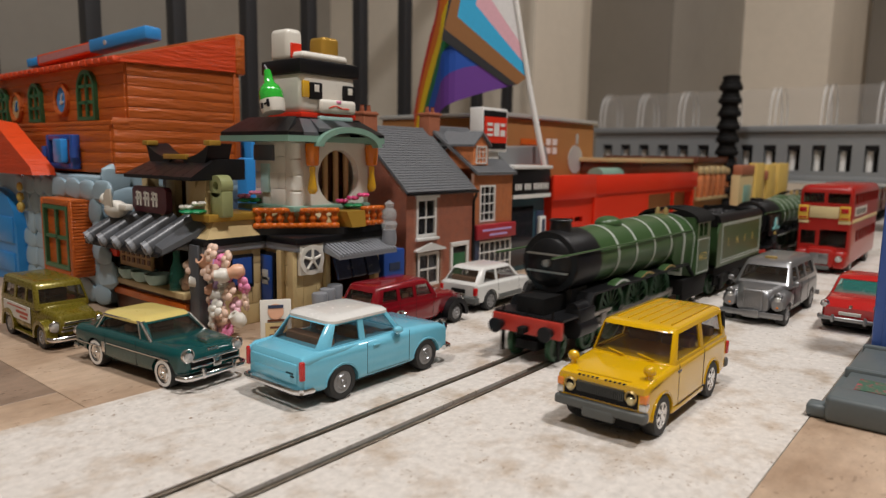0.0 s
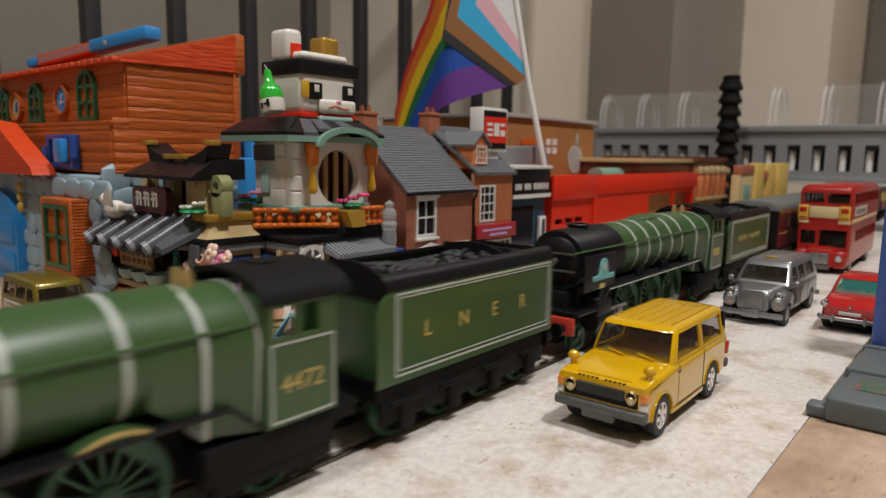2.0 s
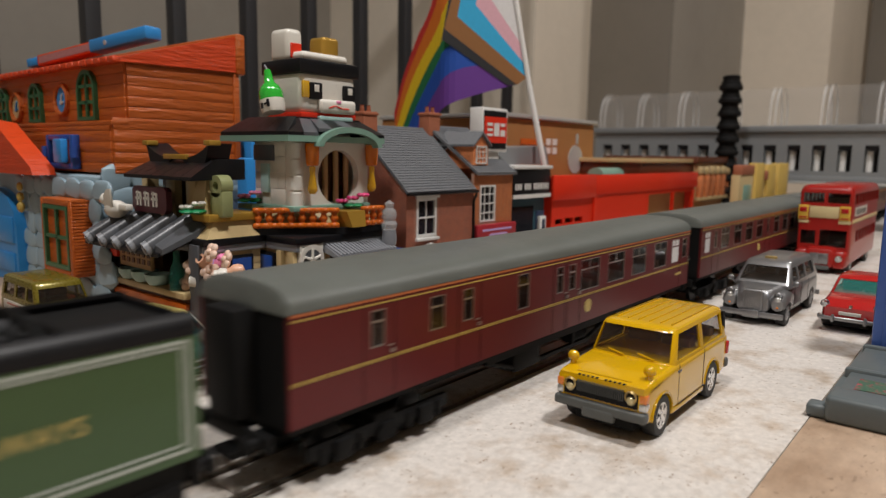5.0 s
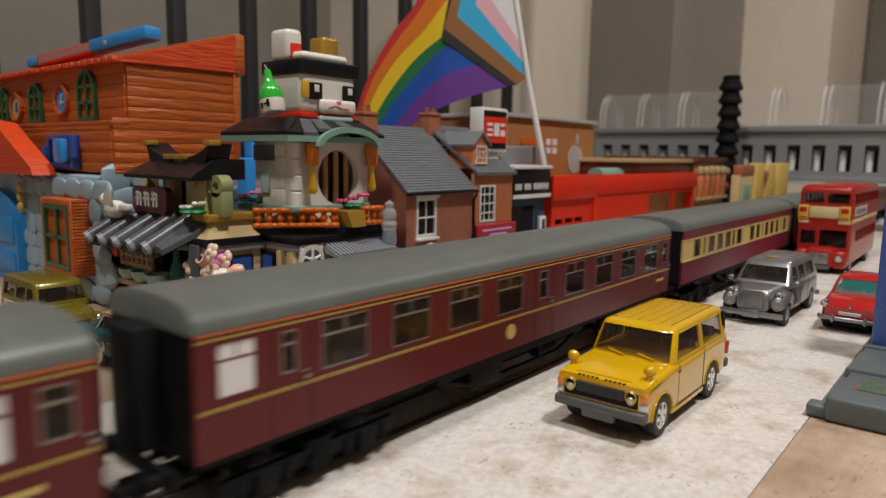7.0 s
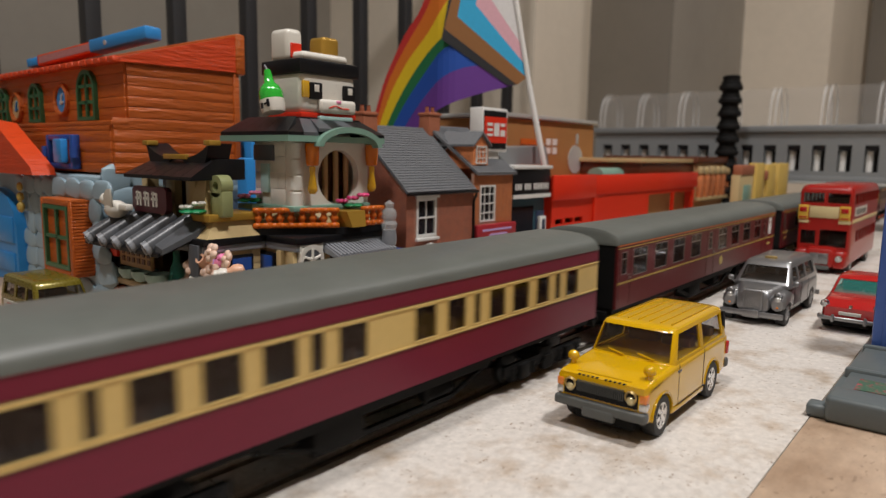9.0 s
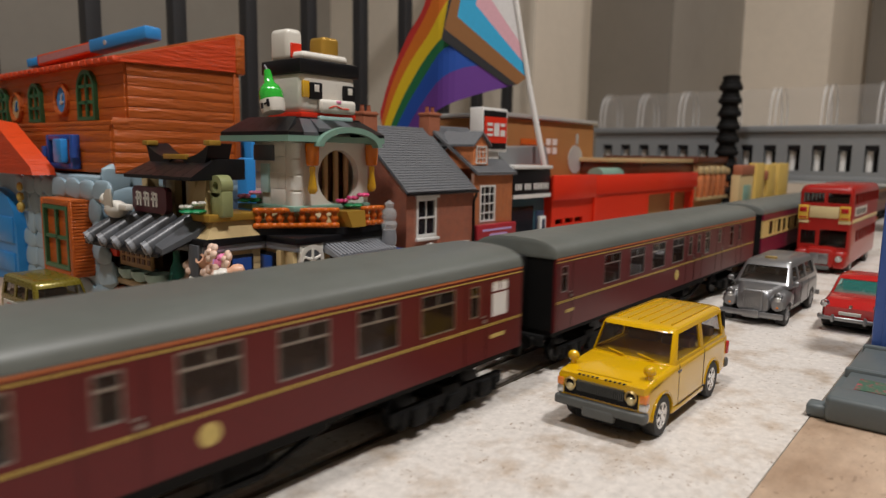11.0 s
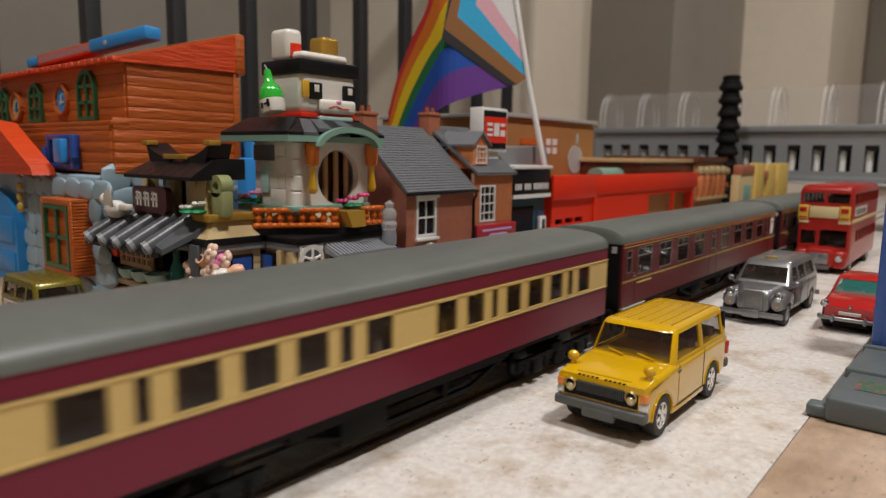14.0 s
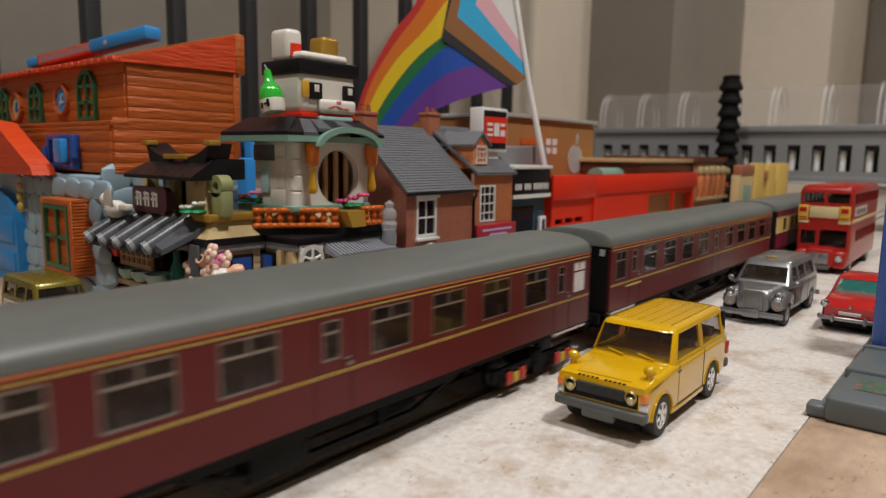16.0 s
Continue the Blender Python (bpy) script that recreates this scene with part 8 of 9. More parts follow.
    for k in range(7):
        a, b = 195.4 + k * 8.8, 195.4 + (k + 1) * 8.8
        if 2 <= k <= 4:
            lift = 2.0
        else:
            lift = 0
        bm = bmesh.new()
        c, d = 206 + (a - 195.4) * 0.745, 206 + (b - 195.4) * 0.745
        loft(bm, [[(-110.2, a + 0.1, 89.5 + lift), (-110.2, b - 0.1, 89.5 + lift), (-110.2, b - 0.1, 91 + lift), (-110.2, a + 0.1, 91 + lift)], [(-124, c, 89.5), (-124, d - 0.1, 89.5), (-124, d - 0.1, 98.4), (-124, c, 98.4)]])
        part("roof_slope", bm, BRICKDARKGREY if k in (1, 2, 4) else BRICKBLACK, t, smooth=False)
    part("roof_top", boxes((-157, -123, 206, 252, 89, 98.6), bevel=0.4), BRICKBLACK, t)
    bm = bmesh.new()
    arc_o = [(232 + 21 * math.cos(a), 84.6 + 9.6 * math.sin(a)) for a in np.linspace(0, math.pi, 17)]
    arc_i = [(232 + 18 * math.cos(a), 84.4 + 7.0 * math.sin(a)) for a in np.linspace(math.pi, 0, 17)]
    prism(bm, [(float(u), float(v)) for u, v in arc_o + arc_i], "x", -120, -107.5)
    part("gable_arch", bm, SANDGREEN, t, "sand green curved gable arch")
    bm = bmesh.new()
    prism(bm, [(float(u), float(v)) for u, v in arc_i], "x", -119.5, -116.8)
    part("gable_fill", bm, BRICKWHITE, t)
    # left wing: noodle bar
    w = thing("toy_brick_bar", "plastic brick noodle bar with black roof and grey awning", "brick building", 0, 0, 0)
    course_wall(w, "x", -131, 165, 194, 0, 36, SAND)
    part("back_wall", boxes((-212, -208, 176, 200, 0, 50)), SAND, w, smooth=False)
    part("inner_wall", boxes((-208, -135, 186, 190, 0, 50)), BRICKBROWN, w, smooth=False)
    blocks(w, "corner_post", [(-139, -131, 161, 166, 0, 40), (-212, -206, 162, 168, 0, 40)], BRICKDARKGREY)
    blocks(w, "counter_front", [(-206, -139, 160.5, 164, 0, 15)], BRICKBROWN, "brown counter front")
    blocks(w, "counter_top", [(-208, -138, 157.5, 168, 15, 18)], SAND, "tan counter top", 0.4)
    blocks(w, "counter_band", [(-207, -139, 158.5, 161, 9, 12.6)], BRICKORANGEP, "", 0.4)
    for k in range(3):
        bm = bmesh.new()
        spin(bm, [(0, 18), (4.4, 18.4), (6.2, 21), (6.4, 23.4), (5.6, 23.4), (4, 20), (0, 19.6)], (-192 + k * 13, 161, 0), "z", 18)
        part("bowl", bm, AQUA, w, "pale aqua bowl")
    bm = bmesh.new()
    spin(bm, [(0, 18), (3.4, 18), (3.6, 26), (2.6, 29), (1.6, 31), (1.6, 36), (0, 36)], (-149, 161, 0), "z", 16)
    part("bottle", bm, GREENGLASS, w, "green bottle")
    blocks(w, "menu_board", [(-199, -168, 158.6, 160.4, 24.5, 38)], WOODTAN, "tan printed menu board", 0.3)
    bm = bmesh.new()
    for k in range(6):
        for j in range(3):
            box(bm, -196 + k * 5, -193.4 + k * 5, 158.2, 158.7, 27 + j * 3.6, 29.4 + j * 3.6)
    part("menu_mark", bm, BRICKBROWN, w, "unreadable brown menu marks", smooth=False)
    blocks(w, "red_lamp", [(-208, -201, 158, 164, 28, 37)], PLASTICRED, "red square lamp", 0.6)
    blocks(w, "poster_frame", [(-131.2, -129.6, 176, 189, 18, 34)], BRICKBLACK, "black framed poster", 0.3)
    blocks(w, "poster", [(-130, -129.2, 177.4, 187.6, 20, 32.6)], DEEPBLUE, "blue printed poster", 0.1)
    blocks(w, "grey_band", [(-212, -129, 163, 196, 36.2, 39.4)], BRICKGREY, "grey plate band", 0.4)
    blocks(w, "black_band", [(-213, -128, 162, 196.6, 39.5, 42.6)], BRICKBLACK, "black plate band", 0.4)
    for k in range(5):
        x = -209 + k * 14.4
        bm = bmesh.new()
        rod(bm, (x, 150, 38.4), (x + 5, 168, 50), 4.2, 18)
        tube = part("awning_tube", bm, BRICKDARKGREY, w, "dark grey round awning tube")
        bm = bmesh.new()
        rod(bm, (x - 0.6, 148, 37.2), (x, 150, 38.5), 3.9, 18)
        rod(bm, (x - 0.8, 147.4, 36.8), (x - 0.4, 149, 37.6), 2.2, 14)
        part("tube_end", bm, BRICKGREY, tube)
    bm = bmesh.new()
    loft(bm, [[(-215, 149, 34.6), (-143, 149, 34.6), (-143, 149, 36.2), (-215, 149, 36.2)], [(-209, 169, 44), (-136, 169, 44), (-136, 169, 47), (-209, 169, 47)]])
    part("awning_board", bm, BRICKBLACK, w, smooth=False)
    bm = bmesh.new()
    loft(bm, [[(-151, 150, 36), (-141, 150, 36), (-141, 150, 38.4), (-151, 150, 41)], [(-146, 168, 45), (-135, 168, 45), (-135, 168, 48), (-146, 168, 53)]])
    part("awning_slope", bm, BRICKDARKGREY, w, smooth=False)
    # upper tan room
    bm = bmesh.new()
    loft(bm, [[(-150, 164, 42.7), (-128, 164, 42.7), (-128, 196, 42.7), (-150, 196, 42.7)], [(-150, 170, 50), (-132, 170, 50), (-132, 196, 50), (-150, 196, 50)]])
    part("tan_slope", bm, SAND, w, "tan slope bricks", smooth=False)
    blocks(w, "gold_band", [(-152, -129.4, 166, 196, 50, 53.4)], PEARLGOLD, "gold brown plate band", 0.4)
    bm = bmesh.new()
    loft(bm, [[(-150, 168, 53.5), (-136, 168, 53.5), (-136, 176, 53.5), (-150, 176, 53.5)], [(-146, 172, 70), (-140, 172, 70), (-140, 178, 70), (-146, 178, 70)]])
    part("tan_leaning_wall", bm, SAND, w, "tan leaning wall", smooth=False)
    blocks(w, "tan_wall", [(-196, -190, 170, 176, 46, 70), (-176, -168, 172, 176, 46, 70), (-158, -150, 172, 176, 46, 70)], SAND, "", 0.3)
    blocks(w, "red_brown_wall", [(-190, -150, 178, 181, 46, 70)], BRICKBROWN, "", 0.3)
    bm = bmesh.new()
    prism(bm, [(-188, 52), (-160, 52), (-158, 54), (-158, 62.4), (-160, 64.4), (-188, 64.4), (-190, 62.4), (-190, 54)], "y", 162, 165)
    sg = part("sign", bm, material("dark_maroon_plastic", (0.06, 0.012, 0.018), 0.35, grain=0.05), w, "dark maroon sign with pale marks")
    for x in (-185, -177.5, -170):
        part("sign_mark", boxes((x, x + 1.2, 161.6, 162.1, 55, 62), (x - 1.2, x + 4.6, 161.6, 162.1, 58, 59.2), (x + 3, x + 4.2, 161.6, 162.1, 55, 61), (x - 0.8, x + 4, 161.6, 162.1, 60.6, 61.6)), BRICKWHITE, sg, "unreadable pale mark", smooth=False)
    for k in range(7):
        bm = bmesh.new()
        a, b = -194 + k * 8.8, -194 + (k + 1) * 8.8
        loft(bm, [[(a + 0.2, 160, 68.4), (b - 0.2, 160, 68.4), (b - 0.2, 160, 70), (a + 0.2, 160, 70)], [(a * 0.86 - 20, 172, 68.6), (b * 0.86 - 20, 172, 68.6), (b * 0.86 - 20, 172, 77.4), (a * 0.86 - 20, 172, 77.4)]])
        part("roof_slope", bm, BRICKBLACK, w, "black sloped roof brick", smooth=False)
    part("roof_body", boxes((-187, -136, 172, 190, 68.4, 78), bevel=0.4), BRICKBLACK, w)
    for s, xa, xb in ((1, -190, -168), (-1, -134, -156)):
        bm = bmesh.new()
        pts = [(xa, 85)] + [(xa + (xb - xa) * u, 78.4 + 6.6 * (1 - u) ** 2.2) for u in (0.2, 0.4, 0.6, 0.8, 1.0)] + [(xb, 75), (xa + s * 4, 75)]
        prism(bm, pts, "y", 170, 182)
        part("upswept_ridge", bm, BRICKBLACK, w, "black upswept ridge")
        part("ridge_tip", boxes((xa - 2, xa + 3, 169, 175, 84, 86.4) if s > 0 else (xa - 3, xa + 2, 169, 175, 84, 86.4), bevel=0.5), PEARLGOLD, w, "gold ridge tip")
    blocks(w, "ridge_panel", [(-172, -152, 168.8, 171, 77.6, 80)], PEARLGOLD, "gold ridge panel", 0.3)
    bm = bmesh.new()
    spin(bm, [(2.2, -3), (5.0, -3), (5.0, 3), (2.2, 3), (2.2, -3)], (-131.4, 174, 66), "y", 20)
    box(bm, -131.4 - 5, -131.4 + 5, 171, 177, 52, 64, 1)
    part("curl", bm, OLIVEPLASTIC, w, "olive green curled brick")
    flower_plate(w, -139, 164, 53.6, BRICKWHITE, 2)
    # white bird
    b = thing("toy_bird", "small white plastic bird on the grey awning", "toy bird", -197, 157, 47.5)
    bm = bmesh.new()
    ball(bm, (0, 0, 5), 5, 1.5, 1, 0.9)
    ball(bm, (-8, -1, 9.6), 3.1)
    part("body", bm, BRICKWHITE, b)
    bm = bmesh.new()
    loft(bm, [[(-4, -4, 6), (4, -4, 6), (4, -3, 6), (-4, -3, 6)], [(0, -6, 12), (7, -6, 12), (7, -5, 12), (0, -5, 12)], [(3, -6, 15), (7, -6, 15.5), (7, -5.4, 15.5), (3, -5.4, 15)]])
    part("wing", bm, BRICKWHITE, b)
    part("tail", boxes((6, 14, -2, 2, 5, 8), bevel=0.8), BRICKWHITE, b)
    part("beak", rods(((-11, -1, 8.8), (-13.2, -1.4, 8.2), 0.9)), BRICKORANGEP, b)


restaurant()

# lucky cat sculpture, bottle, clear lamp, blue box
cat = bmesh.new()
box(cat, -152, -124, 214, 250, 101, 120.5, 3.0, 3, 0)
box(cat, -124.5, -121, 224, 248, 101, 108, 2.0, 3, 0)
box(cat, -153.4, -122.6, 212.6, 251.4, 119.4, 126.4, 1.0, 2, 1)
box(cat, -150, -126, 217, 247, 126, 130.6, 2.2, 3, 0)
box(cat, -148, -134, 214, 224, 126, 141.5, 2.6, 3, 0)
box(cat, -134.6, -133.6, 216, 222.6, 127.4, 134.6, 0.2, 1, 2)
box(cat, -146, -134, 237, 248, 129, 140.5, 2.0, 3, 3)
for y in (222.4, 244.4):
    box(cat, -124.3, -122.4, y - 4, y + 4, 107.4, 115.6, 0.8, 2, 1)
    box(cat, -122.6, -122.1, y - 1.4, y + 1.6, 111, 114.4, 0.2, 1, 0)
box(cat, -124.4, -122.8, 214.4, 218.4, 108, 116, 0.4, 2, 4)
box(cat, -121.4, -120.6, 234, 237, 106, 107.6, 0.3, 1, 5)
for y in (231, 235.6, 240.2):
    rod(cat, (-120.9, y - 2, 103.6 + (0 if y != 235.6 else 1.2)), (-120.9, y + 2, 103.6 + (1.2 if y == 231 else 0)), 0.35, 6, mi=2)
box(cat, -150, -124, 214, 250, 98.6, 101.2, 0.4, 2, 2)
box(cat, -132, -122, 224, 246, 97.6, 99.6, 0.4, 2, 6)
tagged(part("cat_statue", cat, [BRICKWHITE, BRICKBLACK, PLASTICRED, PEARLGOLD, TRANSYELLOW, PINK, AQUA]), "white brick-built cat head statue with black headband", "statue")

t = thing("toy_bottle", "green and cream plastic bottle leaning on the roof", "toy bottle", -128, 201, 98.8)
bm = bmesh.new()
spin(bm, [(0, 0), (6.0, 0), (6.6, 2), (6.6, 7)], axis="z", seg=22)
b0 = part("label_band", bm, BRICKWHITE, t, "cream lower half with dark marks")
bm = bmesh.new()
spin(bm, [(6.6, 7), (6.6, 11), (5.4, 14), (3.0, 16.4), (2.4, 20), (1.8, 23.6), (0, 23.8)], axis="z", seg=22)
b1 = part("shoulder", bm, material("clear_bright_green", (0.03, 0.42, 0.04), 0.12, coat=0.6, grain=0.05), t, "bright green shoulder and neck")
b2 = part("mark", boxes((3.6, 4.8, -6.6, -5.6, 2, 6), (1.4, 4.0, -7, -6, 3.4, 4.4), (-1.2, 0.2, -7, -6, 2, 5)), BRICKBLACK, t, "dark print marks", smooth=False)
b3 = part("stopper", rods(((0, 0, 23.6), (-1.6, 0, 26.6), 0.8)), BRICKDARKGREY, t)
for ob in (b0, b1, b2, b3):
    ob.matrix_basis = at(0, 0, 1.2, 0, -13, 0) @ Matrix.Diagonal((0.86, 0.86, 0.86, 1))

t = thing("toy_lamp", "clear plastic lamp on grey round base", "toy lamp", -100, 250.5, 0)
bm = bmesh.new()
spin(bm, [(0, 35.4), (3.6, 35.4), (3.8, 39), (3.4, 43), (0, 43)], axis="z", seg=18)
part("base", bm, BRICKGREY, t)
bm = bmesh.new()
spin(bm, [(0, 43), (3.6, 43.2), (4.2, 46), (3, 48), (4, 50), (3.4, 53), (2.0, 54.4), (2.6, 56.6), (0, 58.4)], axis="z", seg=18)
part("clear_top", bm, CLEARPLASTIC, t, "clear stacked lamp top")

t = thing("toy_crate", "deep blue plastic toy crate", "toy crate", -112, 262, 0)
part("body", boxes((-7, 5, -8, 8, 0, 31), bevel=0.6), DEEPBLUE, t)
part("slot", boxes((4.8, 5.4, -4, 4, 20, 24), (4.8, 5.4, -4, 4, 12, 16)), SHOPNAVY, t, smooth=False)


def signboard():
    t = thing("menu_sign", "small white sandwich board with printed marks", "sign board", -96.5, 176.5, 0, 57.5)
    lean = at(0, 0, 0, -8, 0, 0)
    rows = [part("board", boxes((-6.6, 6.6, -0.8, 0.8, 0, 18.4), bevel=0.3), BRICKWHITE, t)]
    rows.append(part("tan_patch", boxes((-4.6, 4.6, -1.1, -0.7, 1.4, 8.4)), SAND, t, smooth=False))
    bm = bmesh.new()
    rod(bm, (0, -1.2, 13.2), (0, -0.7, 13.2), 3.4, 20)
    rows.append(part("printed_round", bm, PEACH, t, "plain round print"))
    rows.append(part("printed_band", boxes((-3.2, 3.2, -1.35, -0.9, 14.6, 16)), SHOPNAVY, t, smooth=False))
    rows.append(part("printed_bar", boxes((-3.6, 3.6, -1.3, -0.9, 8.9, 9.8), (-2.6, 2.6, -1.3, -0.9, 6, 6.8), (-0.8, 0.8, -1.3, -0.9, 4.4, 5), (-3, 3, -1.3, -0.9, 2.4, 3.4)), BRICKBROWN, t, "unreadable print bars", smooth=False))
    for r in rows:
        r.matrix_basis = lean
    part("rear_leg", boxes((-6, 6, 4.6, 5.8, 0, 13), bevel=0.3), BRICKWHITE, t)


signboard()


PALEPINK = material("pale_pink_plastic", (0.78, 0.46, 0.52), 0.35, grain=0.03)
PALEPEACH = material("pale_peach_plastic", (0.76, 0.54, 0.42), 0.38, grain=0.03)


def blossom():
    t = thing("toy_blossom_tree", "plastic blossom tree with pink white and peach flowers", "toy plant", -130, 170, 0)
    stems = [((0, 0, 0), (-3, -2, 14)), ((-3, -2, 14), (-12, -3, 30)), ((-3, -2, 14), (4, -3, 24)), ((4, -3, 24), (13, -2, 30)), ((-3, -2, 14), (8, -4, 14)), ((-8, -3, 22), (-16, -3, 24)), ((4, -3, 24), (0, -3, 34))]
    bm = bmesh.new()
    for a, b in stems:
        rod(bm, a, b, 1.6, 8, 1.2)
    part("stem", bm, LAVENDER, t, "lavender branch pieces")
    rng = random.Random(21)
    cols = [PEACH, BRICKWHITE, BRICKWHITE, BRICKWHITE, PALEPINK, PALEPINK, PALEPINK, PINK, PALEPEACH, PALEPEACH, PALEPEACH]
    spots = []
    tries = 0
    while len(spots) < 40 and tries < 3000:
        tries += 1
        a, h = rng.uniform(-20, 20), rng.uniform(1, 39)
        if (a - 3 + (h - 20) * 0.1) ** 2 / 330 + (h - 19) ** 2 / 420 > 1:
            continue
        q = (a, rng.uniform(-7, 2), h)
        if all((q[0] - s[0]) ** 2 + (q[2] - s[2]) ** 2 > 19 for s in spots):
            spots.append(q)
    meshes = {}
    for i, q in enumerate(spots):
        mat = cols[rng.randrange(len(cols))]
        tulip = mat in (PEACH, LAVENDER) or (mat is BRICKWHITE and i % 2)
        key = (mat.name, bool(tulip))
        m = at(q[0], q[1], q[2], rng.uniform(40, 110), rng.uniform(-40, 40), rng.uniform(-40, 40)) @ Matrix.Diagonal((1.25, 1.25, 1.25, 1))
        if key not in meshes:
            bm = bmesh.new()
            if tulip:
                spin(bm, [(0, -2.6), (1.8, -2.2), (2.6, -0.6), (2.7, 1.0), (2.0, 2.0), (1.9, 3.2), (1.2, 3.2), (1.2, 2.0), (0, 2.0)], axis="z", seg=14)
            else:
                for j in range(5):
                    a = j * 1.2566
                    ball(bm, (2.0 * math.cos(a), 2.0 * math.sin(a), 0), 1.7, 1, 1, 0.62, 10, 6)
                ball(bm, (0, 0, 0.6), 1.3)
            ob = part("flower", bm, mat, t)
            ob.matrix_basis = m
            meshes[key] = ob
        else:
            twin("flower", meshes[key], t, m)


blossom()


# ---- small striped flag on a white stick ----
FLAGCOLOURS = [material("flag_violet", (0.13, 0.035, 0.26), 0.7, grain=0.05), material("flag_blue", (0.008, 0.07, 0.38), 0.7, grain=0.05), material("flag_green", (0.01, 0.15, 0.05), 0.7, grain=0.05), material("flag_yellow", (0.75, 0.52, 0.01), 0.7, grain=0.05), material("flag_orange", (0.65, 0.16, 0.01), 0.7, grain=0.05), material("flag_red", (0.52, 0.025, 0.02), 0.7, grain=0.05)]
CHEVRON = [material("flag_white", (0.68, 0.67, 0.66), 0.7, grain=0.08), material("flag_pink", (0.68, 0.38, 0.44), 0.7, grain=0.05), material("flag_sky_blue", (0.03, 0.38, 0.66), 0.7, grain=0.05), material("flag_brown", (0.26, 0.11, 0.03), 0.7, grain=0.05), material("flag_black", (0.018, 0.018, 0.02), 0.7, grain=0.05)]
# the cloth's own plane: u to the right, v up, in mm from the stick's foot
STRIPES = [
    [(-23.6, 62.7), (-52.0, 55.4), (-78.4, 46.3), (-104.4, 32.9), (-121.1, 17.7)],
    [(-39.4, 77.5), (-65.7, 74.9), (-88.1, 63.9), (-110.8, 44.1), (-130.8, 19.8)],
    [(-68.3, 95.3), (-84.7, 87.4), (-104.8, 68.8), (-123.7, 48.3), (-141.8, 22.7)],
    [(-79.3, 100.2), (-98.8, 87.2), (-115.7, 70.8), (-131.8, 50.3), (-147.6, 23.9)],
    [(-77.5, 127.5), (-97.2, 104.2), (-119.2, 84.0), (-138.1, 58.9), (-152.9, 28.2)],
    [(-80.3, 162.5), (-97.4, 125.1), (-123.9, 93.3), (-142.8, 65.3), (-154.8, 33.9)],
    [(-88.6, 162.4), (-105.4, 124.2), (-124.0, 103.8), (-144.3, 71.7), (-156.2, 42.6)],
]
HINGES = [-10, -72, -77, -82, -87, -92, -98, -104, -111, -119, -128, -138, -150, -175]   # upright fold lines of the cloth, by u


def smooth_line(pts, n):
    out = []
    for k in range(n + 1):
        u = k / n * (len(pts) - 1)
        i = min(int(u), len(pts) - 2)
        f = u - i
        p0, p1, p2, p3 = pts[max(i - 1, 0)], pts[i], pts[i + 1], pts[min(i + 2, len(pts) - 1)]
        out.append(tuple(0.5 * (2 * p1[c] + (p2[c] - p0[c]) * f + (2 * p0[c] - 5 * p1[c] + 4 * p2[c] - p3[c]) * f * f + (3 * p1[c] - p0[c] - 3 * p2[c] + p3[c]) * f ** 3) for c in (0, 1)))
    return out


flag = thing("flag", "small rainbow chevron flag on a white plastic stick", "flag", -141, 470, 74, YAW)
part("stick", rods(((0, 0, 0), (-14, 0, 62), 2.3), ((-14, 0, 62), (-36, 0, 175), 2.1)), WHITEPAINT, flag, "white plastic stick")


def cloth(name, poly, mat, parent, y=0.0):
    bm = bmesh.new()
    prism(bm, poly, "y", y - 0.25, y + 0.25)
    return part(name, bm, mat, parent, smooth=False)


EDGES = [[(-16, 61.5), (-16, 61.5), (-16, 61.5)], [(-22, 94), (-46, 127), (-44, 165)], [(-18, 78), (-57, 122), (-50, 165)], [(-16, 68), (-71, 113), (-62, 165)], [(-23.5, 62.5), (-81, 104), (-66, 165)], [(-31, 62), (-83, 96), (-71, 165)]]
POLE_LOW, POLE_HIGH = (-13.6, 61.5), (-34, 165)
for k in range(5):
    o = EDGES[k + 1]
    if k == 0:
        poly = [POLE_LOW, POLE_HIGH, o[2], o[1], o[0]]
    else:
        i = EDGES[k]
        poly = [i[0], i[1], i[2], o[2], o[1], o[0]]
    cloth("chevron", poly, CHEVRON[k], flag)
def band(poly, lo, hi):
    """The part of an outline between two upright lines."""
    for edge, keep in ((hi, -1), (lo, 1)):
        out = []
        for p, q in zip(poly, poly[1:] + poly[:1]):
            a, b = (p[0] - edge) * keep, (q[0] - edge) * keep
            if a >= 0:
                out.append(p)
            if a * b < 0:
                f = a / (a - b)
                out.append((edge, p[1] + (q[1] - p[1]) * f))
        poly = out
        if len(poly) < 3:
            return []
    area = sum(p[0] * q[1] - q[0] * p[1] for p, q in zip(poly, poly[1:] + poly[:1])) / 2
    return poly if abs(area) > 0.3 else []


LINES = [smooth_line(s, 16) for s in STRIPES]
PANELS = []
for hi, lo in zip(HINGES, HINGES[1:]):
    panel = None
    for s in range(6):
        piece = band(LINES[s] + LINES[s + 1][::-1], lo, hi)
        if not piece:
            continue
        q = cloth("stripe" if panel else "cloth_panel", piece, FLAGCOLOURS[s], panel or flag, 0.55)
        panel = panel or q
    PANELS.append((panel, hi))
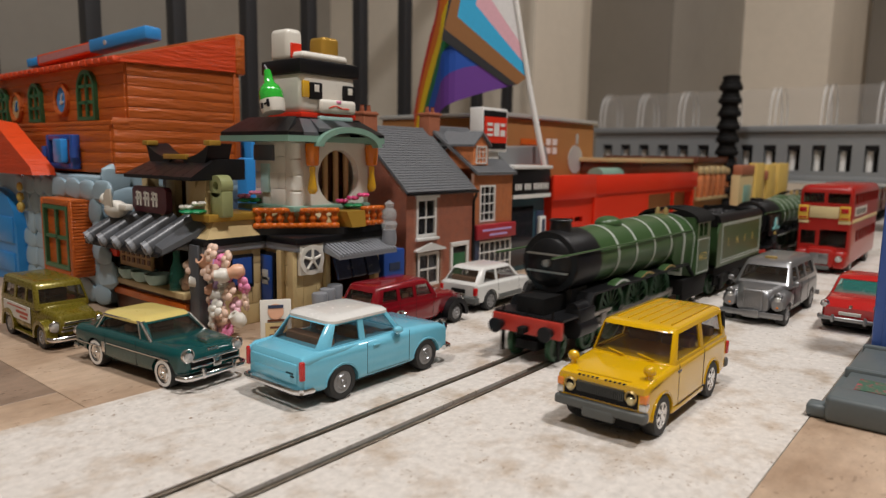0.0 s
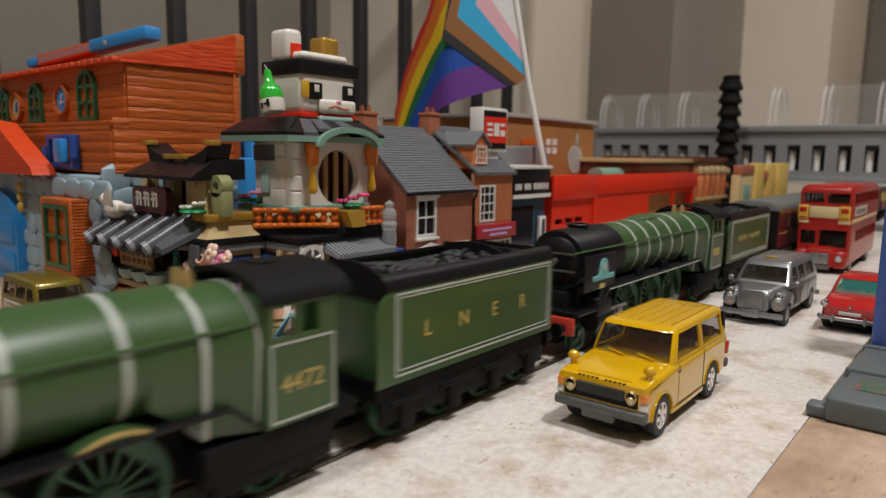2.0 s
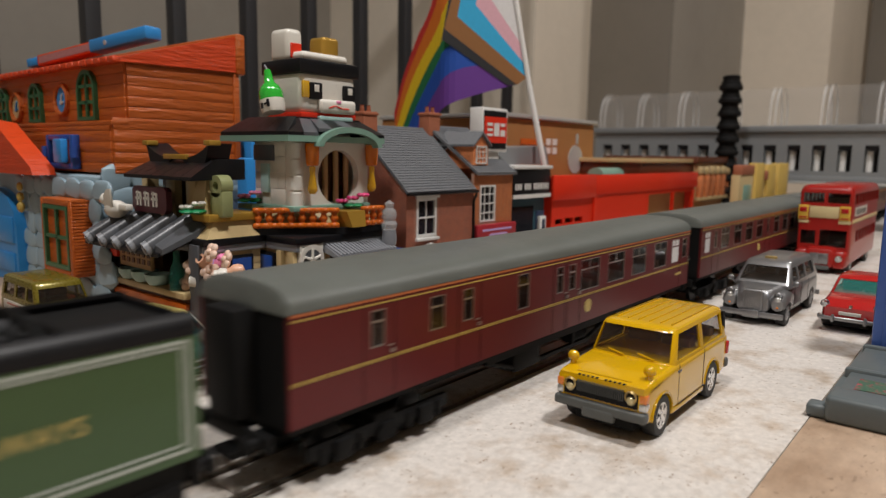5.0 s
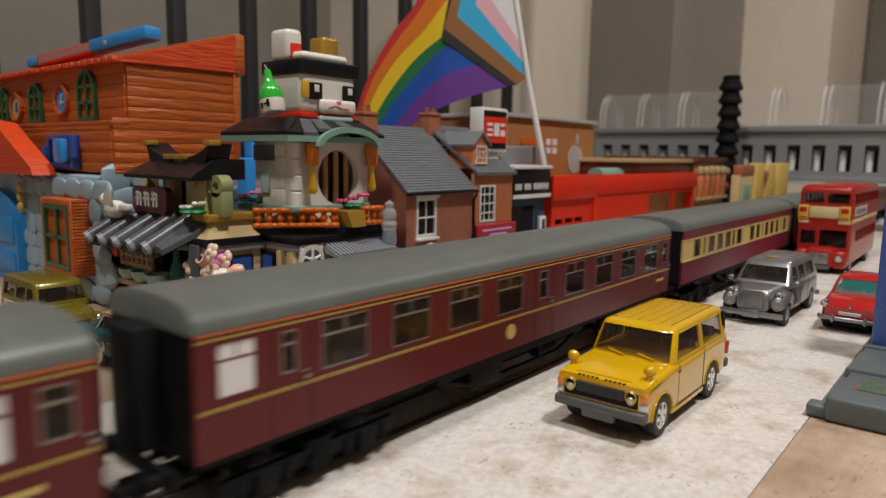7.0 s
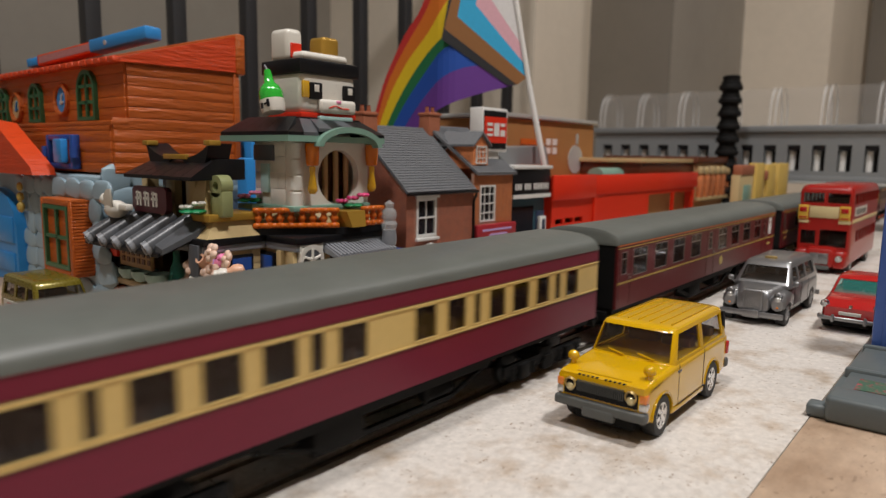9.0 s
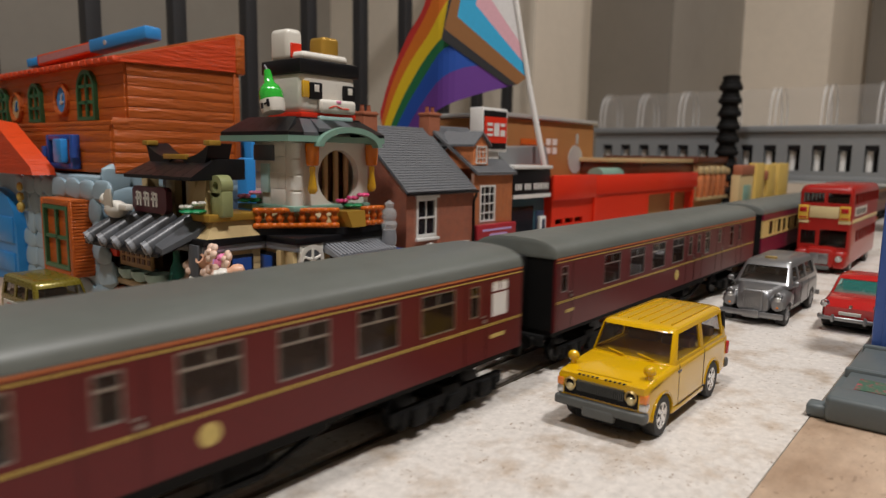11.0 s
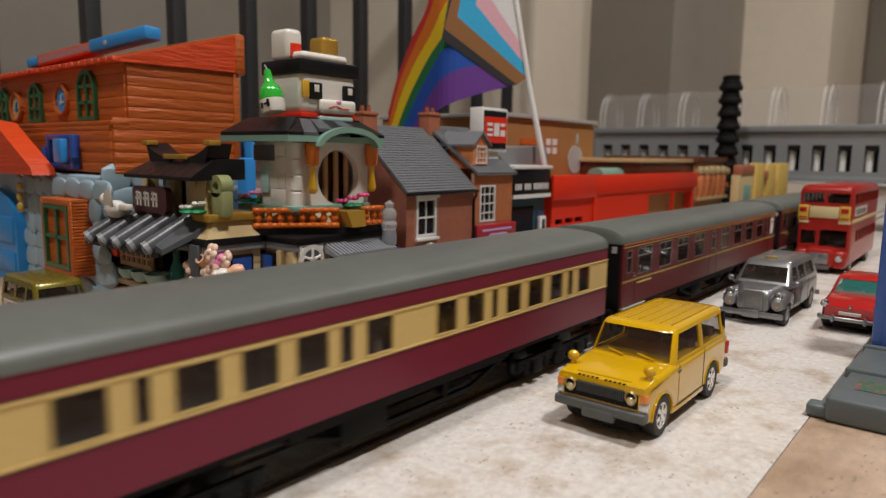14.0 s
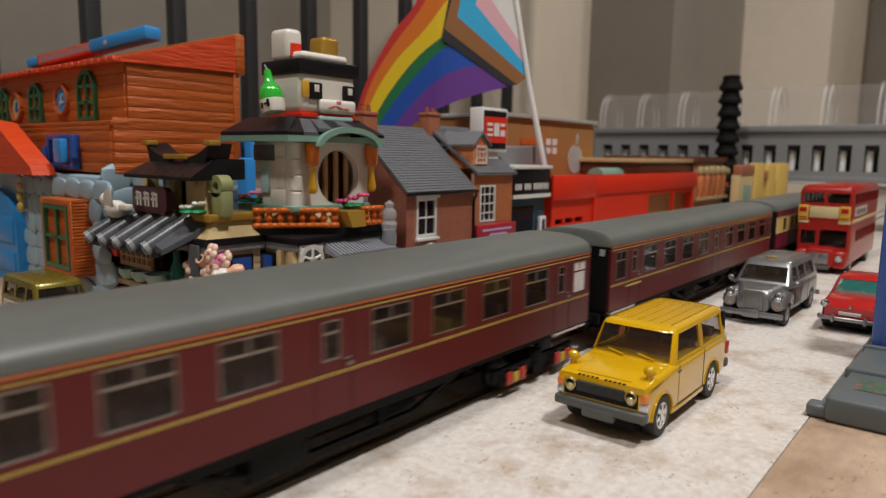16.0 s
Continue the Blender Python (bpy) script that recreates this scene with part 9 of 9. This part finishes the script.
# how far the cloth is spread, by time
SPREAD = [(0, 0.36), (0.5, 0.60), (1, 0.36), (1.5, 0.40), (2, 0.60), (2.5, 0.88), (3, 0.91), (3.5, 0.60), (4, 0.67), (4.2, 0.40), (5.2, 0.74), (6.3, 1.08), (7, 1.02), (8, 0.99), (8.5, 0.96), (9, 0.83), (10.2, 0.74), (11.5, 0.79), (12, 0.76), (12.5, 0.88), (13, 0.91), (13.5, 0.78), (14, 0.68), (14.5, 0.86), (15, 1.0), (15.5, 1.04), (16, 1.02)]


def flag_rows():
    rows = [[] for _ in PANELS]
    for t, w in SPREAD:
        angle = math.acos(min(w / 1.08, 1.0))
        m = Matrix()
        for k, (ob, u) in enumerate(PANELS):
            p = Vector((u * MM, 0.0003, 0))
            turn = -angle * 0.28 if 1 <= k <= 4 else angle * 0.03 if k > 4 else 0.0
            m = m @ Matrix.Translation(p) @ Matrix.Rotation(turn, 4, "Z") @ Matrix.Translation(-p)
            rows[k].append((t, m.copy()))
    return rows


t = thing("white_plastic_corner", "white rounded plastic corner piece on the tan tiles", "plastic part", -92, 58, 0)
part("body", boxes((-14, 8.4, -14, 6.6, -0.1, 4.2), bevel=1.4, seg=3), WHITEPAINT, t)


# ---- what moves ----
def run_at(t):
    ts, ds = [r[0] for r in RUN], [r[1] for r in RUN]
    m = [(ds[min(i + 1, len(ds) - 1)] - ds[max(i - 1, 0)]) / (ts[min(i + 1, len(ts) - 1)] - ts[max(i - 1, 0)]) for i in range(len(ts))]
    for i in range(len(ts) - 1):
        if t <= ts[i + 1] + 1e-6:
            h = ts[i + 1] - ts[i]
            u = (t - ts[i]) / h
            return (2 * u ** 3 - 3 * u ** 2 + 1) * ds[i] + (u ** 3 - 2 * u ** 2 + u) * h * m[i] + (3 * u ** 2 - 2 * u ** 3) * ds[i + 1] + (u ** 3 - u ** 2) * h * m[i + 1]
    return ds[-1]


def motions():
    steps = [k * 0.5 for k in range(33)]
    for ob, y0 in TRAIN:
        walk(ob, [(t, at(0, y0 - run_at(t), 0)) for t in steps])
    fine = [k * 0.1 for k in range(161)]
    for ob, r in WHEELS:
        place = ob.matrix_basis.translation.copy()
        walk(ob, [(t, Matrix.Translation(place) @ Matrix.Rotation(-run_at(t) / r, 4, "X")) for t in fine])
    for (ob, _), rows in zip(PANELS, flag_rows()):
        walk(ob, rows)
    for side, obs in ((1, rods_a), (1, rods_b)):
        for k, ob in enumerate(obs):
            rows = []
            for t in fine:
                a = -run_at(t) / 13.2
                rows.append((t, at(0, 5.5 * math.cos(a), 13.4 + 5.5 * math.sin(a))))
            walk(ob, rows)


motions()
